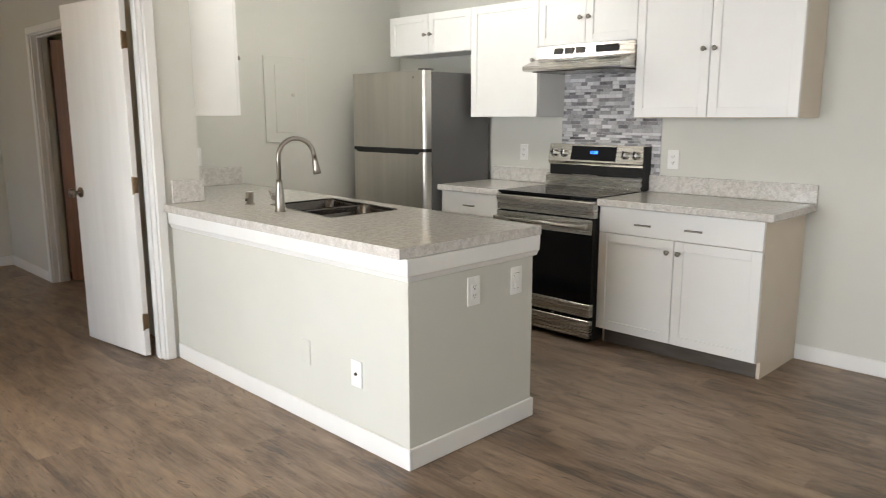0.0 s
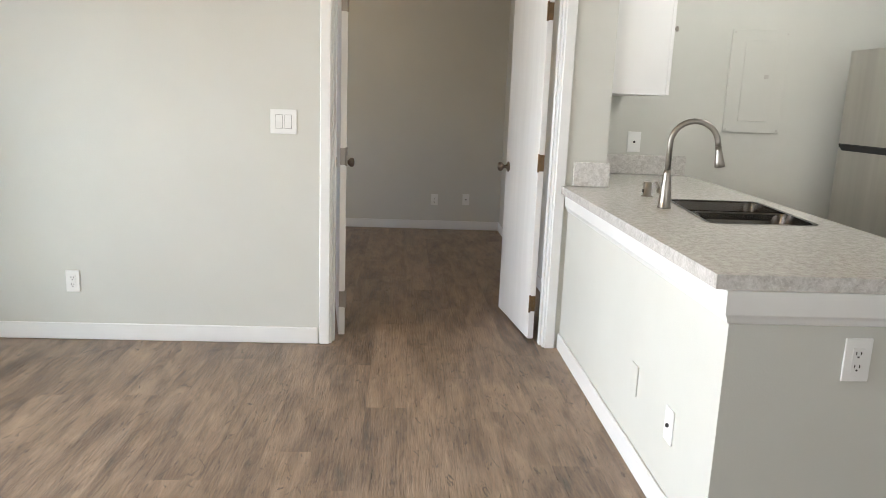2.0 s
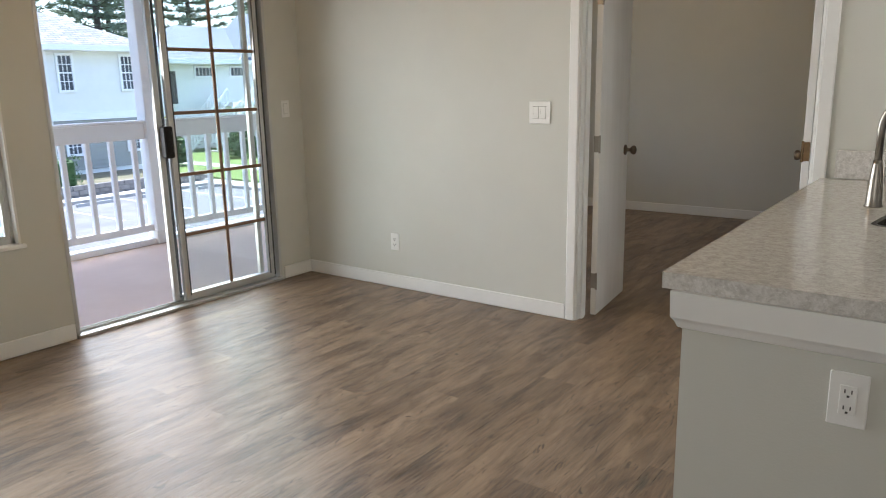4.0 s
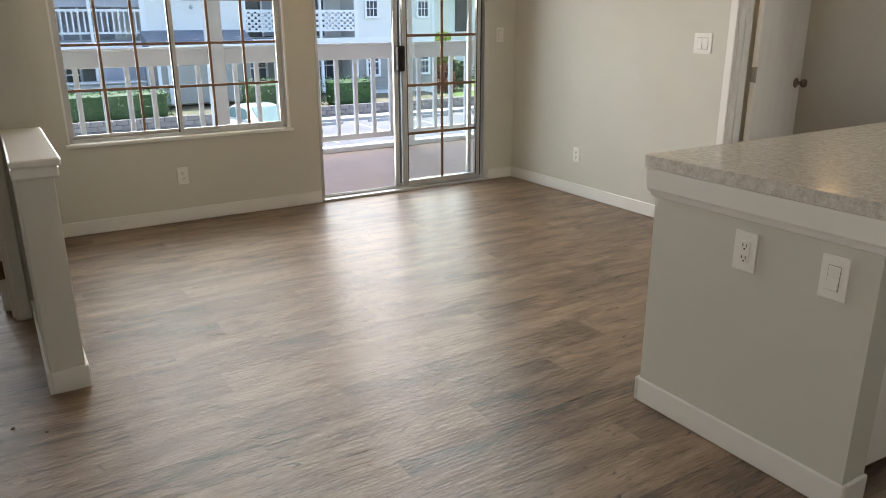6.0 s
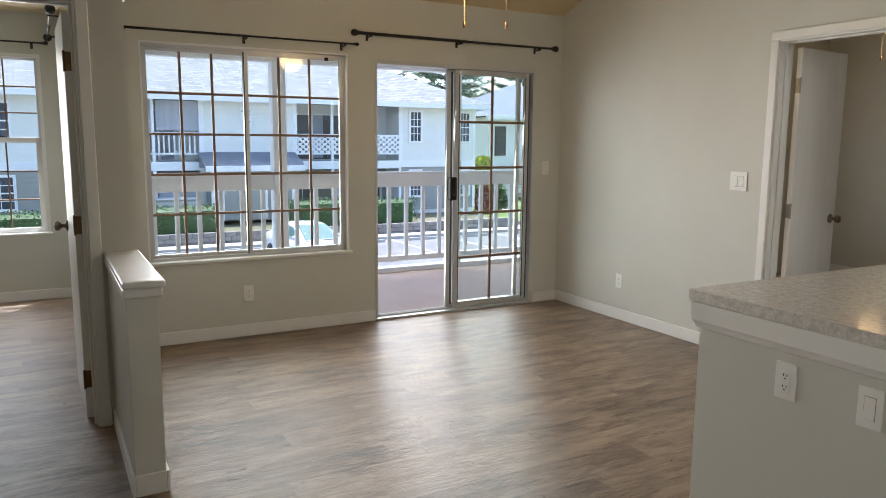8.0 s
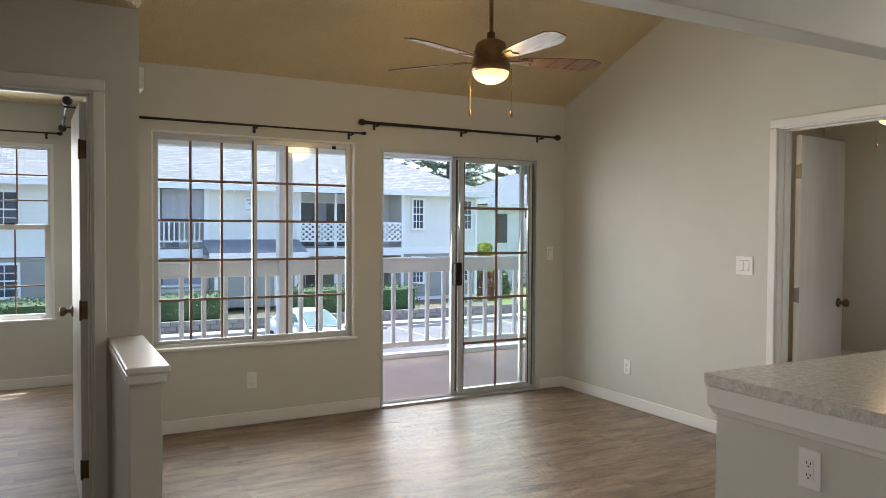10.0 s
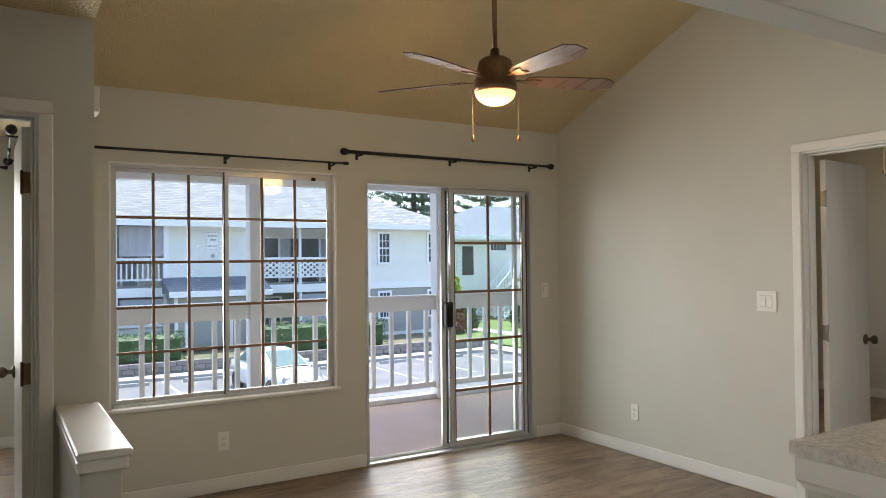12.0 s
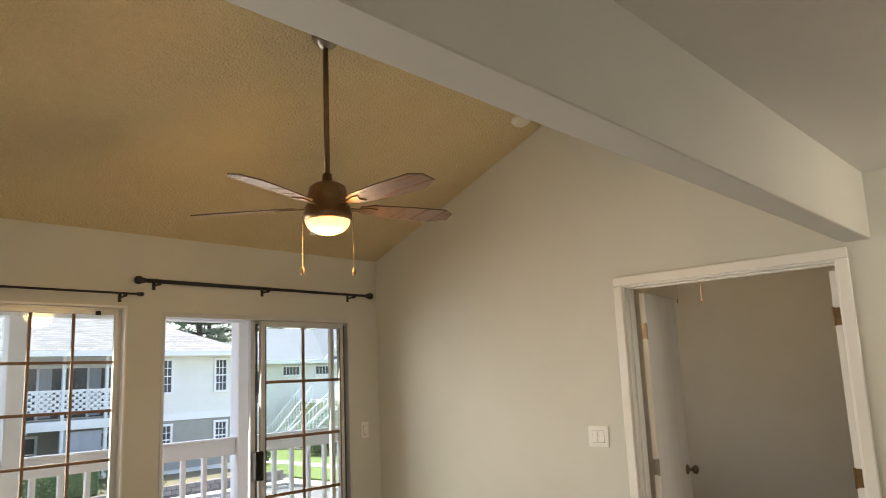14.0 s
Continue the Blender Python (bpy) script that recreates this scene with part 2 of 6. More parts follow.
def counter_stone():
    m = bpy.data.materials.new("counter_laminate")
    m.use_nodes = True
    nt = m.node_tree
    bs = nt.nodes["Principled BSDF"]
    tc = node(nt, "ShaderNodeTexCoord")
    n1 = node(nt, "ShaderNodeTexNoise", Scale=38.0, Detail=6.0, Roughness=0.75, Distortion=0.5)
    n2 = node(nt, "ShaderNodeTexNoise", Scale=130.0, Detail=4.0, Roughness=0.7)
    n3 = node(nt, "ShaderNodeTexNoise", Scale=58.0, Detail=5.0, Roughness=0.75, Distortion=1.0)
    for n in (n1, n2, n3):
        nt.links.new(tc.outputs["Object"], n.inputs["Vector"])
    ramp = node(nt, "ShaderNodeValToRGB")
    e = ramp.color_ramp.elements
    e[0].position, e[0].color = 0.38, (0.48, 0.46, 0.43, 1)
    e[1].position, e[1].color = 0.60, (0.66, 0.64, 0.61, 1)
    nt.links.new(n1.outputs["Fac"], ramp.inputs[0])
    last = ramp.outputs[0]
    for src, lo, hi, col, amt in ((n2, 0.54, 0.66, (0.31, 0.29, 0.27, 1), 0.32), (n3, 0.59, 0.67, (0.27, 0.25, 0.235, 1), 0.48), (n2, 0.45, 0.34, (0.80, 0.79, 0.77, 1), 0.5)):
        r = node(nt, "ShaderNodeMapRange")
        r.inputs["From Min"].default_value, r.inputs["From Max"].default_value, r.inputs["To Max"].default_value = lo, hi, amt
        nt.links.new(src.outputs["Fac"], r.inputs["Value"])
        mx = node(nt, "ShaderNodeMix")
        mx.data_type = "RGBA"
        mx.inputs[7].default_value = col
        nt.links.new(r.outputs[0], mx.inputs[0])
        nt.links.new(last, mx.inputs[6])
        last = mx.outputs[2]
    nt.links.new(last, bs.inputs["Base Color"])
    bs.inputs["Roughness"].default_value = 0.13
    return m


def popcorn(name, colour):
    """Sprayed ceiling texture."""
    m = mat(name, colour, tuple(c * 0.93 for c in colour), scale=1.5, rough=0.9, bump=0.0)
    nt = m.node_tree
    tc = node(nt, "ShaderNodeTexCoord")
    v = node(nt, "ShaderNodeTexVoronoi", Scale=72.0)
    n = node(nt, "ShaderNodeTexNoise", Scale=52.0, Detail=4.0)
    for k in (v, n):
        nt.links.new(tc.outputs["Object"], k.inputs["Vector"])
    s = node(nt, "ShaderNodeMath")
    s.operation = "SUBTRACT"
    nt.links.new(n.outputs["Fac"], s.inputs[0])
    nt.links.new(v.outputs["Distance"], s.inputs[1])
    b = node(nt, "ShaderNodeBump", Strength=1.0, Distance=0.007)
    nt.links.new(s.outputs[0], b.inputs["Height"])
    nt.links.new(b.outputs[0], nt.nodes["Principled BSDF"].inputs["Normal"])
    return m


def shingles(name, c1, c2):
    m = mat(name, c1, c2, scale=0.6, rough=0.9, rvar=0.03)
    nt = m.node_tree
    bs = nt.nodes["Principled BSDF"]
    tc = node(nt, "ShaderNodeTexCoord")
    br = node(nt, "ShaderNodeTexBrick", Scale=1.0)
    br.inputs["Color1"].default_value, br.inputs["Color2"].default_value, br.inputs["Mortar"].default_value = (*c1, 1), (*c2, 1), (*[c * 0.6 for c in c2], 1)
    br.inputs["Mortar Size"].default_value, br.inputs["Brick Width"].default_value, br.inputs["Row Height"].default_value = 0.02, 0.45, 0.22
    mp = node(nt, "ShaderNodeMapping", Rotation=(0, 0, radians(90)))
    nt.links.new(tc.outputs["Object"], mp.inputs["Vector"])
    nt.links.new(mp.outputs[0], br.inputs["Vector"])
    nt.links.new(br.outputs["Color"], bs.inputs["Base Color"])
    b = node(nt, "ShaderNodeBump", Strength=0.6, Distance=0.02)
    nt.links.new(br.outputs["Fac"], b.inputs["Height"])
    b.invert = True
    nt.links.new(b.outputs[0], bs.inputs["Normal"])
    return m


M_WALL = mat("wall_paint", (0.610, 0.610, 0.563), (0.580, 0.580, 0.534), scale=1.2, rough=0.62, bump=0.12, bscale=190)
# cream popcorn; the stronger yellow is warm lamp light mixed into the colour
M_CEIL = popcorn("popcorn_ceiling_warm_tint", (0.62, 0.515, 0.31))
# lighter ceiling copy: the kitchen's brighter light is put into the colour
M_CEIL_LIT = mat("lit_ceiling_paint", (0.74, 0.735, 0.71), (0.70, 0.695, 0.67), scale=1.5, rough=0.8, bump=0.2, bscale=90)
M_TRIM = mat("trim_paint", (0.80, 0.80, 0.785), (0.76, 0.76, 0.745), scale=3, rough=0.33, bump=0.03, bscale=60)
M_DOOR = mat("door_paint", (0.79, 0.785, 0.765), (0.745, 0.74, 0.72), scale=2.5, rough=0.40, bump=0.05, bscale=50, stretch=(6, 6, 0.6))
M_CAB = mat("cabinet_white", (0.80, 0.80, 0.785), (0.77, 0.77, 0.755), scale=2, rough=0.38, bump=0.03, bscale=70)
# tan puts the warm light from the south into the side panels' colour
M_CABSIDE_WARM = mat("cabinet_side_warm_tint", (0.68, 0.605, 0.50), (0.64, 0.565, 0.465), scale=2, rough=0.45)
M_FLOOR = wood_floor()
M_SUB = mat("subfloor", (0.06, 0.045, 0.035), (0.04, 0.03, 0.025), rough=0.9)
M_COUNTER = counter_stone()
M_STEEL = mat("brushed_steel", (0.58, 0.56, 0.52), (0.50, 0.485, 0.455), scale=1.0, rough=0.30, metal=1.0, stretch=(1, 9, 0.5), bump=0.01, bscale=60, rvar=0.04)
M_STEEL_H = mat("brushed_steel_level", (0.60, 0.58, 0.54), (0.52, 0.505, 0.475), scale=1.0, rough=0.27, metal=1.0, stretch=(1, 0.6, 60), bump=0.02, bscale=40, rvar=0.05)
M_SINK = mat("sink_steel", (0.20, 0.185, 0.17), (0.15, 0.14, 0.13), scale=4, rough=0.24, metal=1.0)
M_NICKEL = mat("brushed_nickel", (0.36, 0.335, 0.30), (0.30, 0.28, 0.25), scale=8, rough=0.33, metal=1.0)
M_ANTIQUE = mat("antique_nickel", (0.22, 0.18, 0.14), (0.15, 0.12, 0.095), scale=14, rough=0.3, metal=1.0)
M_BRASS = mat("hinge_metal", (0.20, 0.13, 0.07), (0.13, 0.09, 0.05), scale=20, rough=0.35, metal=1.0)
M_FRIDGE = mat("fridge_side", (0.115, 0.112, 0.108), (0.10, 0.098, 0.095), scale=2, rough=0.42, bump=0.05, bscale=300)
M_BLACKGLASS = mat("black_glass", (0.006, 0.006, 0.007), (0.009, 0.009, 0.010), scale=2, rough=0.06, rvar=0.02)
M_BLACKGLASS.node_tree.nodes["Principled BSDF"].inputs["Specular IOR Level"].default_value = 0.14
M_BLACK = mat("black_plastic", (0.012, 0.012, 0.012), (0.02, 0.02, 0.02), scale=8, rough=0.42)
M_BLACK.node_tree.nodes["Principled BSDF"].inputs["Specular IOR Level"].default_value = 0.2
M_ROD = mat("black_iron", (0.015, 0.015, 0.016), (0.025, 0.024, 0.023), scale=20, rough=0.45, metal=0.3)
M_PLATE = mat("white_plastic", (0.82, 0.82, 0.80), (0.80, 0.80, 0.78), scale=6, rough=0.30)
M_SLOT = mat("slot_dark", (0.05, 0.045, 0.04), (0.03, 0.03, 0.03), rough=0.6)
M_ALU = mat("aluminium_frame", (0.60, 0.605, 0.60), (0.52, 0.53, 0.53), scale=3, rough=0.40, metal=0.45)
M_ALUDARK = mat("window_gasket", (0.06, 0.065, 0.07), (0.045, 0.05, 0.05), scale=5, rough=0.5)
# dark colour that draws the shadow line round switch rockers
M_ROCKER_SHADOW = mat("switch_shadow_line", (0.20, 0.19, 0.17), (0.16, 0.15, 0.14), scale=40, rough=0.7)
M_MUNTIN = mat("tan_grille", (0.25, 0.145, 0.075), (0.19, 0.11, 0.06), scale=9, rough=0.5)
M_GLASS = glass("pane_glass")
M_BRONZE = mat("bronze_metal", (0.26, 0.165, 0.095), (0.18, 0.11, 0.065), scale=12, rough=0.35, metal=0.9)
M_BLADE = mat("walnut_blade", (0.16, 0.095, 0.060), (0.10, 0.055, 0.035), scale=3, rough=0.28, stretch=(1, 14, 1))
M_LAMP = glow("frosted_lamp_glass", (1.0, 0.72, 0.26), 0.57)
M_CHAIN = mat("chain_metal", (0.30, 0.24, 0.16), (0.24, 0.19, 0.13), scale=60, rough=0.35, metal=1.0)
M_BROWN = mat("stained_door", (0.20, 0.095, 0.045), (0.13, 0.06, 0.03), scale=2, rough=0.42, stretch=(14, 14, 0.8))
M_TOE = mat("toe_kick", (0.10, 0.085, 0.07), (0.07, 0.06, 0.05), scale=4, rough=0.5, stretch=(1, 1, 6))
M_MOSAIC = mat("mosaic_tile", (0.76, 0.76, 0.78), (0.11, 0.105, 0.115), scale=30, rough=0.14, per="island", spread=0.90, rvar=0.06)
M_GROUT = mat("grout", (0.55, 0.55, 0.54), (0.50, 0.50, 0.49), scale=40, rough=0.9)
M_SMOKE = mat("detector_plastic", (0.78, 0.76, 0.70), (0.75, 0.73, 0.68), scale=5, rough=0.4)
M_CLOCK = glow("clock_blue", (0.03, 0.12, 1.0), 1.1)
# outside
M_SIDING = mat("cream_siding", (0.82, 0.815, 0.765), (0.78, 0.775, 0.725), scale=1.2, rough=0.7, per="island", spread=0.25)
M_SIDING2 = mat("grey_green_siding", (0.36, 0.355, 0.32), (0.33, 0.325, 0.29), scale=1.2, rough=0.7, per="island", spread=0.25)
M_WHITE = mat("exterior_white", (0.87, 0.87, 0.865), (0.84, 0.84, 0.835), scale=2, rough=0.5, bump=0.05, bscale=30)
M_ROOF = shingles("roof_shingles", (0.25, 0.255, 0.26), (0.16, 0.165, 0.17))
M_ROOF2 = shingles("roof_shingles_blue", (0.22, 0.24, 0.28), (0.17, 0.19, 0.225))
M_ASPHALT = mat("asphalt", (0.165, 0.163, 0.165), (0.12, 0.119, 0.122), scale=0.8, rough=0.88, bump=0.4, bscale=40)
M_PAINTLINE = mat("road_paint", (0.68, 0.68, 0.66), (0.5, 0.5, 0.48), scale=5, rough=0.7)
M_CONCRETE = mat("concrete", (0.40, 0.385, 0.36), (0.33, 0.32, 0.30), scale=2, rough=0.85, bump=0.2, bscale=60)
M_BLOCK = mat("wall_block", (0.27, 0.245, 0.225), (0.18, 0.165, 0.155), scale=3, rough=0.9, per="object", bump=0.5, bscale=25)
M_DECK = mat("red_deck_coating", (0.70, 0.535, 0.43), (0.65, 0.485, 0.385), scale=1.6, rough=0.6, bump=0.15, bscale=120)
M_GRASS = mat("lawn", (0.14, 0.20, 0.04), (0.08, 0.13, 0.03), scale=3, rough=0.9, bump=0.6, bscale=30)
M_EARTH = mat("earth", (0.16, 0.14, 0.09), (0.10, 0.10, 0.05), scale=0.7, rough=0.95)
M_LEAF = mat("hedge_leaf", (0.055, 0.12, 0.022), (0.025, 0.06, 0.012), scale=3, rough=0.55, per="island", spread=0.6)
M_YELLEAF = mat("yellow_leaf", (0.42, 0.45, 0.03), (0.20, 0.30, 0.02), scale=3, rough=0.5, per="island", spread=0.6)
M_REDLEAF = mat("red_leaf", (0.22, 0.035, 0.02), (0.10, 0.05, 0.02), scale=3, rough=0.5, per="island", spread=0.6)
M_NEEDLE = mat("pine_needles", (0.20, 0.25, 0.16), (0.13, 0.17, 0.10), scale=1, rough=0.7, per="island", spread=0.7)
M_BARK = mat("bark", (0.13, 0.10, 0.075), (0.07, 0.055, 0.042), scale=2, rough=0.9, stretch=(4, 4, 0.7), bump=0.6, bscale=10)
M_CAR = mat("white_car_paint", (0.78, 0.79, 0.80), (0.76, 0.77, 0.78), scale=2, rough=0.2, coat=0.6, rvar=0.02)
M_CARGLASS = mat("car_glass", (0.10, 0.19, 0.18), (0.06, 0.11, 0.11), scale=1, rough=0.05)
M_TYRE = mat("tyre_rubber", (0.02, 0.02, 0.02), (0.03, 0.03, 0.03), rough=0.8)
M_RIM = mat("wheel_rim", (0.45, 0.45, 0.46), (0.38, 0.38, 0.39), rough=0.35, metal=0.9)
M_FARGLASS = mat("far_window_glass", (0.05, 0.06, 0.075), (0.09, 0.10, 0.12), scale=0.8, rough=0.12)
M_BLIND = mat("grey_blind", (0.42, 0.43, 0.47), (0.36, 0.37, 0.41), scale=0.6, rough=0.8, stretch=(1, 8, 0.3))
# near-black colour that paints the shade inside entry recesses
M_RECESS_SHADE = mat("recess_shade", (0.09, 0.085, 0.08), (0.06, 0.06, 0.055), scale=1, rough=0.9)
M_CONDUNIT = mat("condenser_grey", (0.50, 0.50, 0.49), (0.44, 0.44, 0.43), scale=3, rough=0.6)

# ---- plan, metres ----
XW, YD, XK, YP, XB, YS = -1.375, 4.187, 4.64, 5.02, 0.03, 0.45
T = 0.12
CEIL = 2.51
SLOPE = 0.414
ZV = 2.547
YSOUTH = -1.7
YBED = 7.94
XBED = 2.24
XOUT = -3.45


def zv(x):
    return ZV + SLOPE * (x - XW)


CB = 2.78

# ---- walls ----
WIN_Y0, WIN_Y1, WIN_Z0, WIN_Z1 = 0.672, 2.150, 0.590, 2.098
SL_Y0, SL_Y1, SL_Z1 = 2.371, 3.897, 2.070
xa, xb = XW - T, XW
structure("wall_west", boxes([
    (xa, xb, YS, WIN_Y0, 0, 2.60), (xa, xb, WIN_Y0, WIN_Y1, 0, WIN_Z0), (xa, xb, WIN_Y0, WIN_Y1, WIN_Z1, 2.60),
    (xa, xb, WIN_Y1, SL_Y0, 0, 2.60), (xa, xb, SL_Y0, SL_Y1, SL_Z1, 2.60), (xa, xb, SL_Y1, YD, 0, 2.60)]),
    M_WALL, "pale grey-green painted wall with window and sliding door", "wall")

DO_X0, DO_X1, DO_Z = 0.832, 2.032, 2.104
bm = bmesh.new()
prism(bm, [(xa, 0), (DO_X0, 0), (DO_X0, zv(DO_X0) + 0.03), (xa, zv(xa) + 0.03)], YD, YD + T, "y")
prism(bm, [(DO_X0, DO_Z), (DO_X1, DO_Z), (DO_X1, zv(DO_X1) + 0.03), (DO_X0, zv(DO_X0) + 0.03)], YD, YD + T, "y")
bx(bm, DO_X1, 2.30, YD, YD + T, 0, 2.55)
structure("wall_north", bm, M_WALL, "pale grey-green painted wall with double doorway", "wall")

bm = bmesh.new()
bx(bm, XOUT - T, XW - T, YS - T, YS, -0.05, 2.60)
prism(bm, [(XW - T, 0), (XB, 0), (XB, zv(XB) + 0.03), (XW - T, zv(XW - T) + 0.03)], YS - T, YS, "y")
prism(bm, [(XB, CEIL + 0.002), (2.07, CEIL + 0.002), (2.07, zv(2.07) + 0.03), (XB, zv(XB) + 0.03)], YS - T, YS, "y")
structure("wall_side", bm, M_WALL, "pale grey-green painted side wall and gable", "wall")

DB_Y0, DB_Y1, DB_Z = -0.56, 0.243, 2.098
structure("wall_hall", boxes([
    (XB - T, XB, DB_Y1, YS - T, 0, CEIL), (XB - T, XB, DB_Y0, DB_Y1, DB_Z, CEIL), (XB - T, XB, YSOUTH - 1.0, DB_Y0, 0, CEIL)]),
    M_WALL, "painted hall wall with a bedroom doorway", "wall")
# the unseen opening is invented for the south fill lamp
structure("wall_south", boxes([(XB, 1.7, YSOUTH - T, YSOUTH, 0, CEIL), (4.1, XK + T, YSOUTH - T, YSOUTH, 0, CEIL), (1.7, 4.1, YSOUTH - T, YSOUTH, 0, 0.6), (1.7, 4.1, YSOUTH - T, YSOUTH, 2.25, CEIL)]), M_WALL, "plain painted end wall with an opening added for the fill lamp", "wall")
structure("wall_east", box(XK, XK + T, YSOUTH, YP + T, 0, CEIL), M_WALL, "pale painted kitchen wall behind cabinets", "wall")
structure("wall_kitchen_end", box(2.30, XK, YP, YP + T, 0, CEIL), M_WALL, "pale painted kitchen end wall", "wall")
structure("wall_kitchen_side", box(2.18, 2.30, YD + T, YP + T, 0, CB), M_WALL, "pale painted wall beside the kitchen counter", "wall")
structure("beam", box(2.07, 2.195, YS, YD, 2.175, zv(2.07) + 0.03, bev=0.004), M_WALL, "painted header beam above the peninsula", "beam")

structure("wall_bedroom_far", box(XW - T, XBED + T, YBED, YBED + T, 0, CB), M_WALL, "grey-green bedroom wall", "wall")
structure("wall_bedroom_right", boxes([
    (XBED, XBED + T, YP + T, 6.00, 0, CB), (XBED, XBED + T, 6.00, 6.82, 2.06, CB), (XBED, XBED + T, 6.82, YBED, 0, CB)]),
    M_WALL, "grey-green bedroom wall with a closet doorway", "wall")
# window opening is placed out of view to let bedroom light in
structure("wall_bedroom_left", boxes([
    (xa, xb, YD + T, 5.1, 0, CB), (xa, xb, 5.1, 6.9, 0, 0.8), (xa, xb, 5.1, 6.9, 2.1, CB), (xa, xb, 6.9, YBED, 0, CB)]),
    M_WALL, "grey-green bedroom wall with an added, unseen window opening", "wall")
structure("wall_closet", boxes([(3.2, 3.3, YP + T, 7.3, 0, CEIL), (XBED + T, 3.2, 7.2, 7.3, 0, CEIL)]), M_WALL, "plain closet wall", "wall")
B2_Y0, B2_Y1, B2_Z0, B2_Z1 = -1.42, 0.105, 0.605, 2.165
structure("wall_second_bedroom_window", boxes([
    (XOUT - T, XOUT, B2_Y1, YS - T, -0.05, 2.6), (XOUT - T, XOUT, B2_Y0, B2_Y1, -0.05, B2_Z0), (XOUT - T, XOUT, B2_Y0, B2_Y1, B2_Z1, 2.6),
    (XOUT - T, XOUT, -2.7, B2_Y0, -0.05, 2.6)]), M_WALL, "pale painted second bedroom window wall", "wall")
structure("wall_second_bedroom_south", box(XOUT - T, XB, -2.82, -2.7, 0, CEIL), M_WALL, "plain second bedroom wall", "wall")

# ---- ceilings ----
bm = bmesh.new()
prism(bm, [(XW - T, zv(XW - T)), (2.07, zv(2.07)), (2.07, zv(2.07) + 0.12), (XW - T, zv(XW - T) + 0.12)], YS, YD, "y")
# vault colour includes the fan lamp's yellow tint
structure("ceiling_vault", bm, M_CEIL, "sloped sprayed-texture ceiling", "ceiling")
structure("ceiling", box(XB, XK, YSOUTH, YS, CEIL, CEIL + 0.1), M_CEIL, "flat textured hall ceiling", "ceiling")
# paler than the other ceilings to carry the kitchen light in its colour
structure("ceiling_kitchen", box(2.195, XK, YS, YP, CEIL, CEIL + 0.1), M_CEIL_LIT, "kitchen ceiling, its brighter light put into paler paint", "ceiling")
structure("ceiling_bedroom", boxes([(XW - T, 2.18, YD + T, YBED, CB, CB + 0.1), (2.18, 3.3, YP + T, YBED, CB, CB + 0.1)]), M_CEIL, "flat textured bedroom ceiling", "ceiling")
structure("ceiling_second_bedroom", box(XOUT, XB - T, -2.7, YS - T, CEIL, CEIL + 0.1), M_CEIL, "flat textured second bedroom ceiling", "ceiling")
structure("roof_slab", boxes([(XOUT - 0.6, XK + 1, -3.4, 9, 4.2, 4.3), (XK + T, XK + 1, -3.4, 9, 2.7, 4.2), (XOUT, XK, -3.4, -3.3, 2.7, 4.2), (XOUT, XK, 8.9, 9, 2.7, 4.2)]), M_ROOF, "roof over the apartment", "roof")

# ---- baseboards ----


def baseboard(x0, x1, y0, y1, h=0.092):
    bm = bmesh.new()
    bx(bm, x0, x1, y0, y1, 0.0, h, bev=0.004)
    return structure("baseboard", bm, M_TRIM, "white painted baseboard along the wall", "baseboard")


b = 0.013
baseboard(XW, XW + b, YS, SL_Y0 - 0.005)
baseboard(XW, XW + b, SL_Y1 + 0.02, YD)
baseboard(XW + b, DO_X0 - 0.058, YD - b, YD)
baseboard(XW + b, XB, YS, YS + b)
baseboard(XK - b, XK, YSOUTH, 1.583)
baseboard(XB, XK - b, YSOUTH, YSOUTH + b)
baseboard(XW, XBED, YBED - b, YBED)
baseboard(XBED - b, XBED, 6.90, YBED - b)
baseboard(XBED - b, XBED, YP + T, 5.94)
baseboard(XOUT, XOUT + b, -2.7, YS - T)
baseboard(XB, XB + b, DB_Y1 + 0.06, 0.315)
baseboard(XB, XB + b, YSOUTH + b, DB_Y0 - 0.06)

# ---- door frames ----


def door_frame(name, label, axis, a0, a1, top, f0, f1, w=0.057, th=0.016):
    """Casing on both faces and a jamb. axis 'x': the opening runs along x between y f0 and f1."""
    ob = empty(name, ((a0 + a1) / 2, f0, 0) if axis == "x" else (f0, (a0 + a1) / 2, 0), label, "door frame", kind="structure")

    def put(nm, u0, u1, v0, v1, z0, z1, bev=0.003):
        c = (u0, u1, v0, v1, z0, z1) if axis == "x" else (v0, v1, u0, u1, z0, z1)
        part(nm, box(*c, bev=bev), M_TRIM, ob)
    for v0, v1 in ((f0 - th, f0), (f1, f1 + th)):
        put("casing", a0 - w + 0.008, a0 + 0.008, v0, v1, 0, top - 0.008, 0.005)
        put("casing", a1 - 0.008, a1 + w - 0.008, v0, v1, 0, top - 0.008, 0.005)
        put("head_casing", a0 - w + 0.008, a1 + w - 0.008, v0, v1, top - 0.008, top + w - 0.008, 0.005)
    j = 0.018
    put("jamb", a0, a0 + j, f0, f1, 0, top)
    put("jamb", a1 - j, a1, f0, f1, 0, top)
    put("head_jamb", a0 + j, a1 - j, f0, f1, top - j, top)
    m = (f0 + f1) / 2
    put("door_stop", a0 + j, a0 + j + 0.012, m - 0.018, m + 0.018, 0, top - j)
    put("door_stop", a1 - j - 0.012, a1 - j, m - 0.018, m + 0.018, 0, top - j)
    put("door_stop", a0 + j + 0.012, a1 - j - 0.012, m - 0.018, m + 0.018, top - j - 0.012, top - j)
    return ob


door_frame("door_frame_1", "white painted casing of the double bedroom doorway", "x", DO_X0 - 0.004, DO_X1 + 0.004, DO_Z, YD, YD + T)
